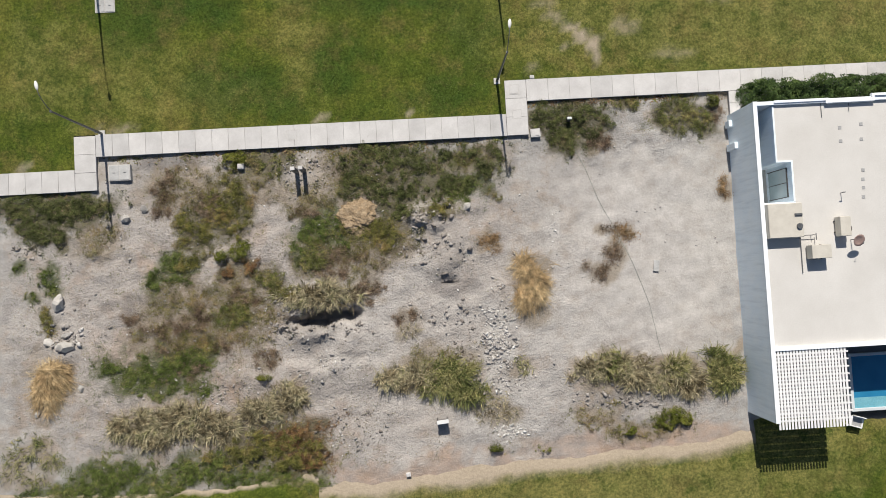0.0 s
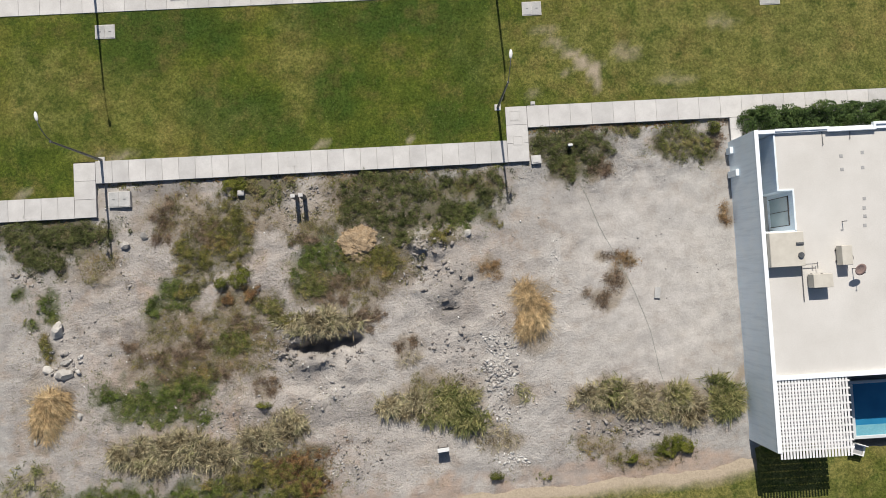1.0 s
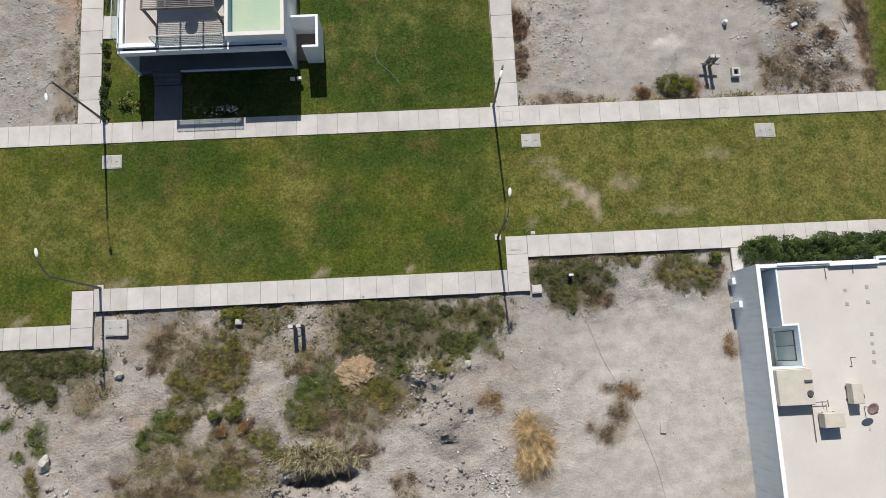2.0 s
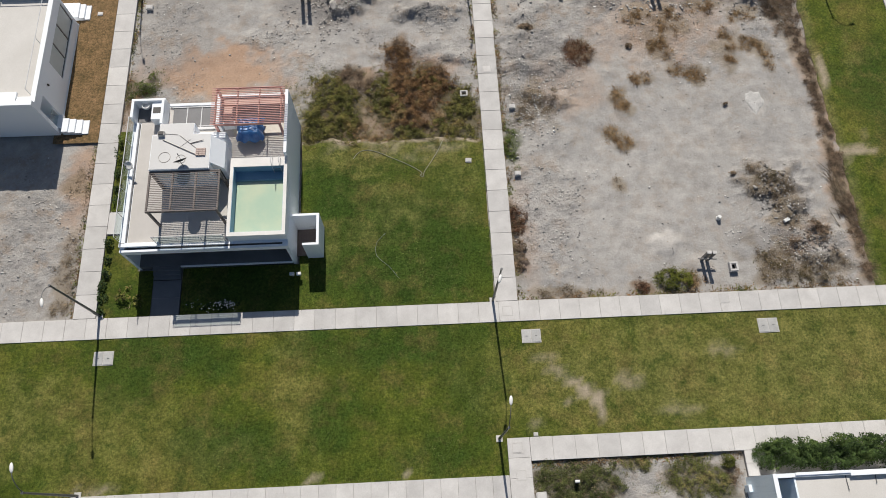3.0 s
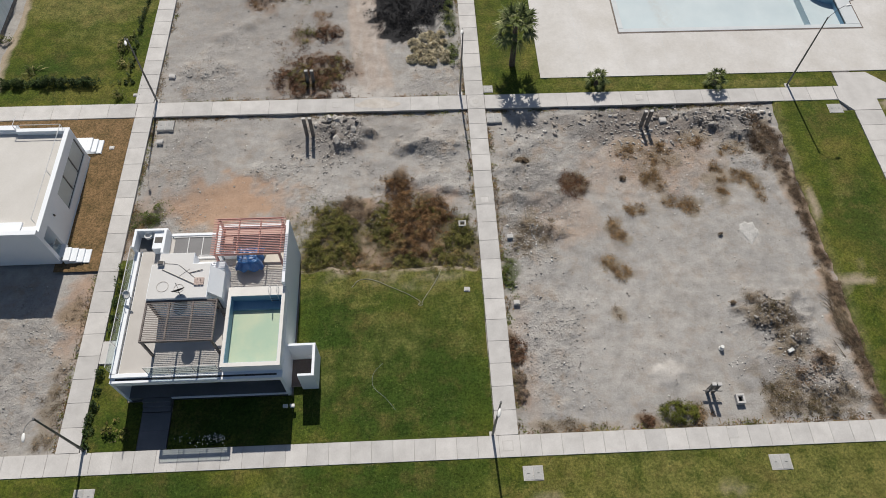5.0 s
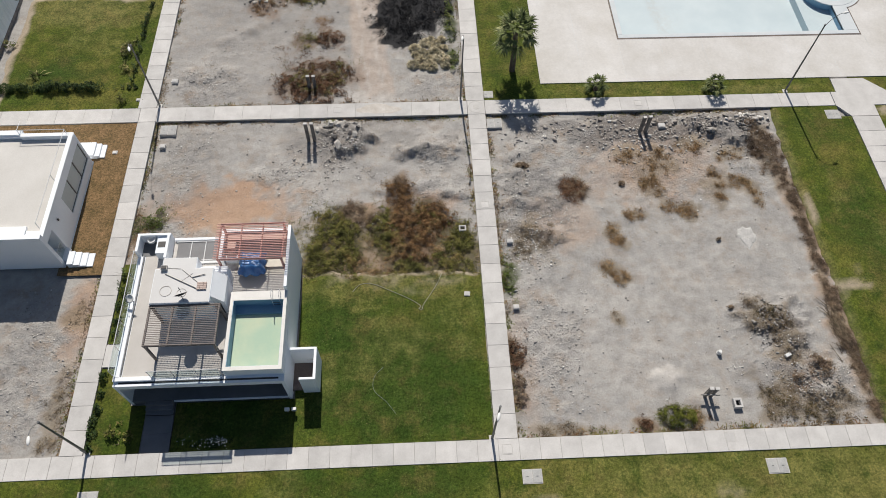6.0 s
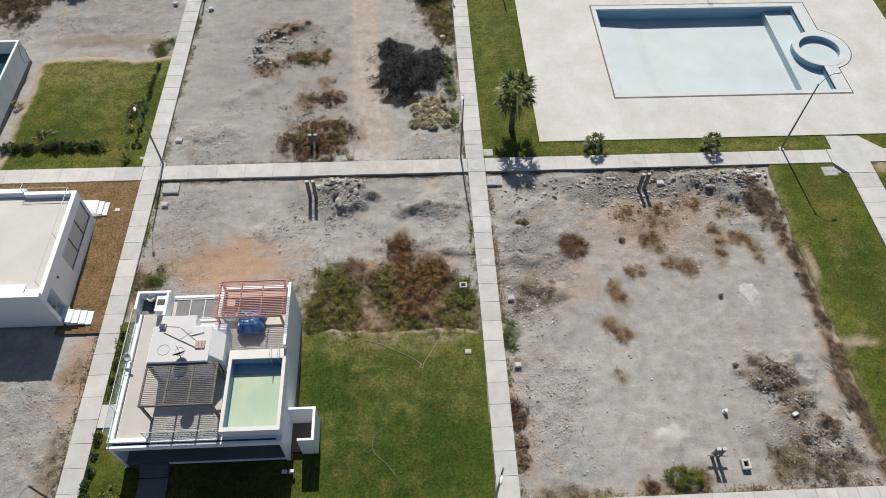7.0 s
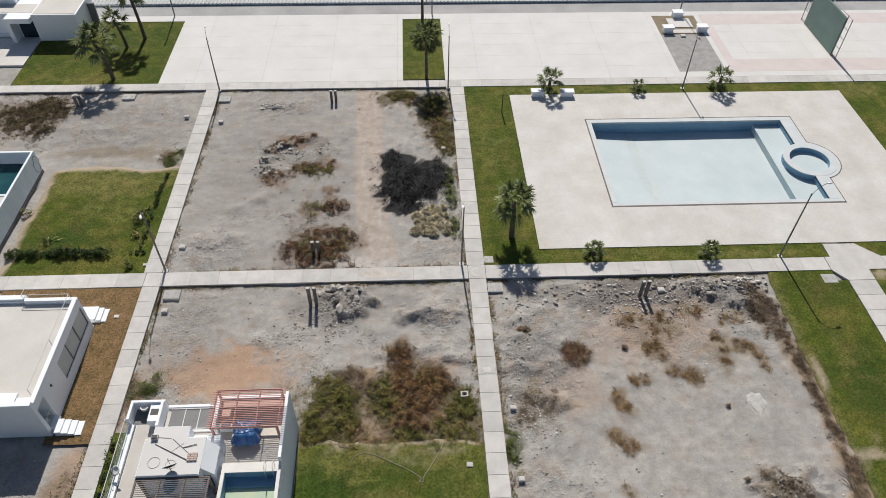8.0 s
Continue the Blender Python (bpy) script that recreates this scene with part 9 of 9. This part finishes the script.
CEMENT = speckled("hardened_cement", (0.44, 0.43, 0.41), (0.60, 0.585, 0.56), 2.2, 18, 0.95, 0.5, fine_amount=0.3)
RUBBLE_DARK = rubble_material("grey_rubble", [(0.0, (0.12, 0.11, 0.105)), (0.6, (0.26, 0.24, 0.22)), (1.0, (0.42, 0.40, 0.37))])

def tufts(name, x, y, z, size, material, label):
    n = len(x)
    d = unit(RNG.normal(size=(n, 3)) * np.array([[1, 1, 0.5]]) + np.array([[0, 0, 0.35]]))
    v, f = ribbons(np.stack([x, y, z], 1), d, size * RNG.uniform(0.6, 1.3, n), size * 0.22, size * 0.3)
    tagged(mesh_from(name, v, f, material), label, "grass", kind="stuff")


def fringes():
    """Grass that hangs over the walks' edges, and dry growth along the vacant plots."""
    def along(x0, x1, y0, y1, per_metre, spread, inward, seed, gap):
        ln = math.hypot(x1 - x0, y1 - y0)
        n = int(ln * per_metre)
        u = RNG.rand(n)
        off = np.abs(RNG.normal(size=n)) * spread - 0.03
        x, y = x0 + (x1 - x0) * u + inward[0] * off, y0 + (y1 - y0) * u + inward[1] * off
        keep = wave(x, y, 0.7, seed) * 0.6 + wave(x, y, 2.2, seed + 1) * 0.4 > RNG.uniform(gap, gap + 0.3, n)
        return x[keep], y[keep]
    green = [(-20.3, 5.5, 10.05, 10.05, (0, 1)), (6.9, 44, 12.2, 12.2, (0, 1)), (-38, 44, 19.5, 19.5, (0, -1)), (-7.3, 5.4, 20.88, 20.88, (0, 1)), (5.48, 5.48, 20.9, 33.0, (-1, 0)), (6.97, 36, 49.66, 49.66, (0, 1)), (6.96, 6.96, 49.7, 77, (1, 0)),
             (37.8, 37.8, 20.9, 46.9, (-1, 0)), (31.2, 36.9, 48.1, 48.1, (0, -1)), (11.95, 37.3, 51.38, 51.38, (0, -1)), (11.93, 11.93, 51.4, 75.4, (-1, 0)), (11.95, 49.0, 77.25, 77.25, (0, -1)), (-21.75, -21.75, 49.7, 65, (-1, 0)), (5.5, 5.5, 10.1, 12.2, (-1, 0))]
    parts_xy = [along(a, b, c, d, 55, 0.07, w, 400 + k, 0.25) for k, (a, b, c, d, w) in enumerate(green)]
    x, y = np.concatenate([q[0] for q in parts_xy]), np.concatenate([q[1] for q in parts_xy])
    tufts("grass_fringe", x, y, np.full(len(x), 0.05), np.full(len(x), 0.13), LUSH, "uneven grass edge hanging over the walks")
    dry = [(7.0, 30, 20.9, 20.9, (0, 1)), (6.96, 6.96, 21, 48, (1, 0)), (5.46, 5.46, 34, 48, (-1, 0)), (-20.24, -20.24, 35, 48, (1, 0)), (-20.2, 5.4, 48.08, 48.08, (0, -1)), (7, 31, 48.08, 48.08, (0, -1)), (-20.4, 5.3, 49.66, 49.66, (0, 1)), (-20.4, -20.4, 49.7, 77, (1, 0)),
           (5.36, 5.36, 49.7, 77, (-1, 0)), (-20.3, 5.5, 8.64, 8.64, (0, -1)), (6.9, 19.8, 10.8, 10.8, (0, -1)), (-36, -21.7, 6.52, 6.52, (0, -1)), (-21.74, -21.74, 21, 33.6, (-1, 0)), (-20.0, 5.2, 77.26, 77.26, (0, -1)), (-44, -22, 77.26, 77.26, (0, -1))]
    for material, label, seed, gap in ((DRY, "dry grass along the edges of vacant plots", 440, 0.42), (GREENS, "weeds along the edges of vacant plots", 470, 0.5), (RUSTY, "brown dead weeds along the edges of vacant plots", 490, 0.5)):
        parts_xy = [along(a, b, c, d, 70, 0.22, w, seed + k, gap) for k, (a, b, c, d, w) in enumerate(dry)]
        x, y = np.concatenate([q[0] for q in parts_xy]), np.concatenate([q[1] for q in parts_xy])
        tufts("edge_weeds", x, y, ground_height(x, y) + 0.02, np.full(len(x), 0.2), material, label)
    # coarse tufts standing out of the mown grass
    for x0, x1, y0, y1, n in ((-30, 44, 12.3, 19.3, 11000), (-7, 5.2, 21, 32.5, 9000), (31.3, 37.6, 21, 48, 5000), (-33, -22, 50, 63, 5000), (7.2, 11.7, 50, 77, 3500), (-21, 5.3, 10.2, 12.3, 3000)):
        x, y = RNG.uniform(x0, x1, n), RNG.uniform(y0, y1, n)
        keep = wave(x, y, 0.35, 520) * 0.4 + wave(x, y, 1.8, 521) * 0.6 > RNG.uniform(0.45, 0.75, n)
        x, y = x[keep], y[keep]
        tufts("grass_tufts", x, y, np.full(len(x), 0.05), np.full(len(x), 0.11), LUSH, "coarse darker tufts in a mown lawn")
    # soil dragged over the walk where vehicles cross it
    bm = bmesh.new()
    rows = []
    for u in np.linspace(-3.9, 0.0, 28):
        a, b = float(wave(u, 1.0, 1.5, 61)), float(wave(u, 5.0, 1.5, 62))
        k = math.sin((u + 3.9) / 3.9 * math.pi) ** 0.5
        m = 48.87
        rows.append([bm.verts.new((u, m - (0.25 + 0.46 * a) * k, WALK_Z + 0.007)), bm.verts.new((u, m + (0.3 + 0.43 * b) * k, WALK_Z + 0.007))])
    for p, q in zip(rows, rows[1:]):
        bm.faces.new((p[0], q[0], q[1], p[1]))
    tagged(part("spilled_soil", bm, DUST), "thin film of tan soil over a walk", "soil", kind="structure")


DUST = speckled("tan_dust", (0.50, 0.455, 0.40), (0.62, 0.585, 0.54), 1.6, 16, 0.95, 0.2, fine_amount=0.2)
plants()
thin_scrub()
sparse_weeds()
litter_on_ground()
fringes()
palms()
lamps()
covers()
inspection_covers()
stones()

all_paving()
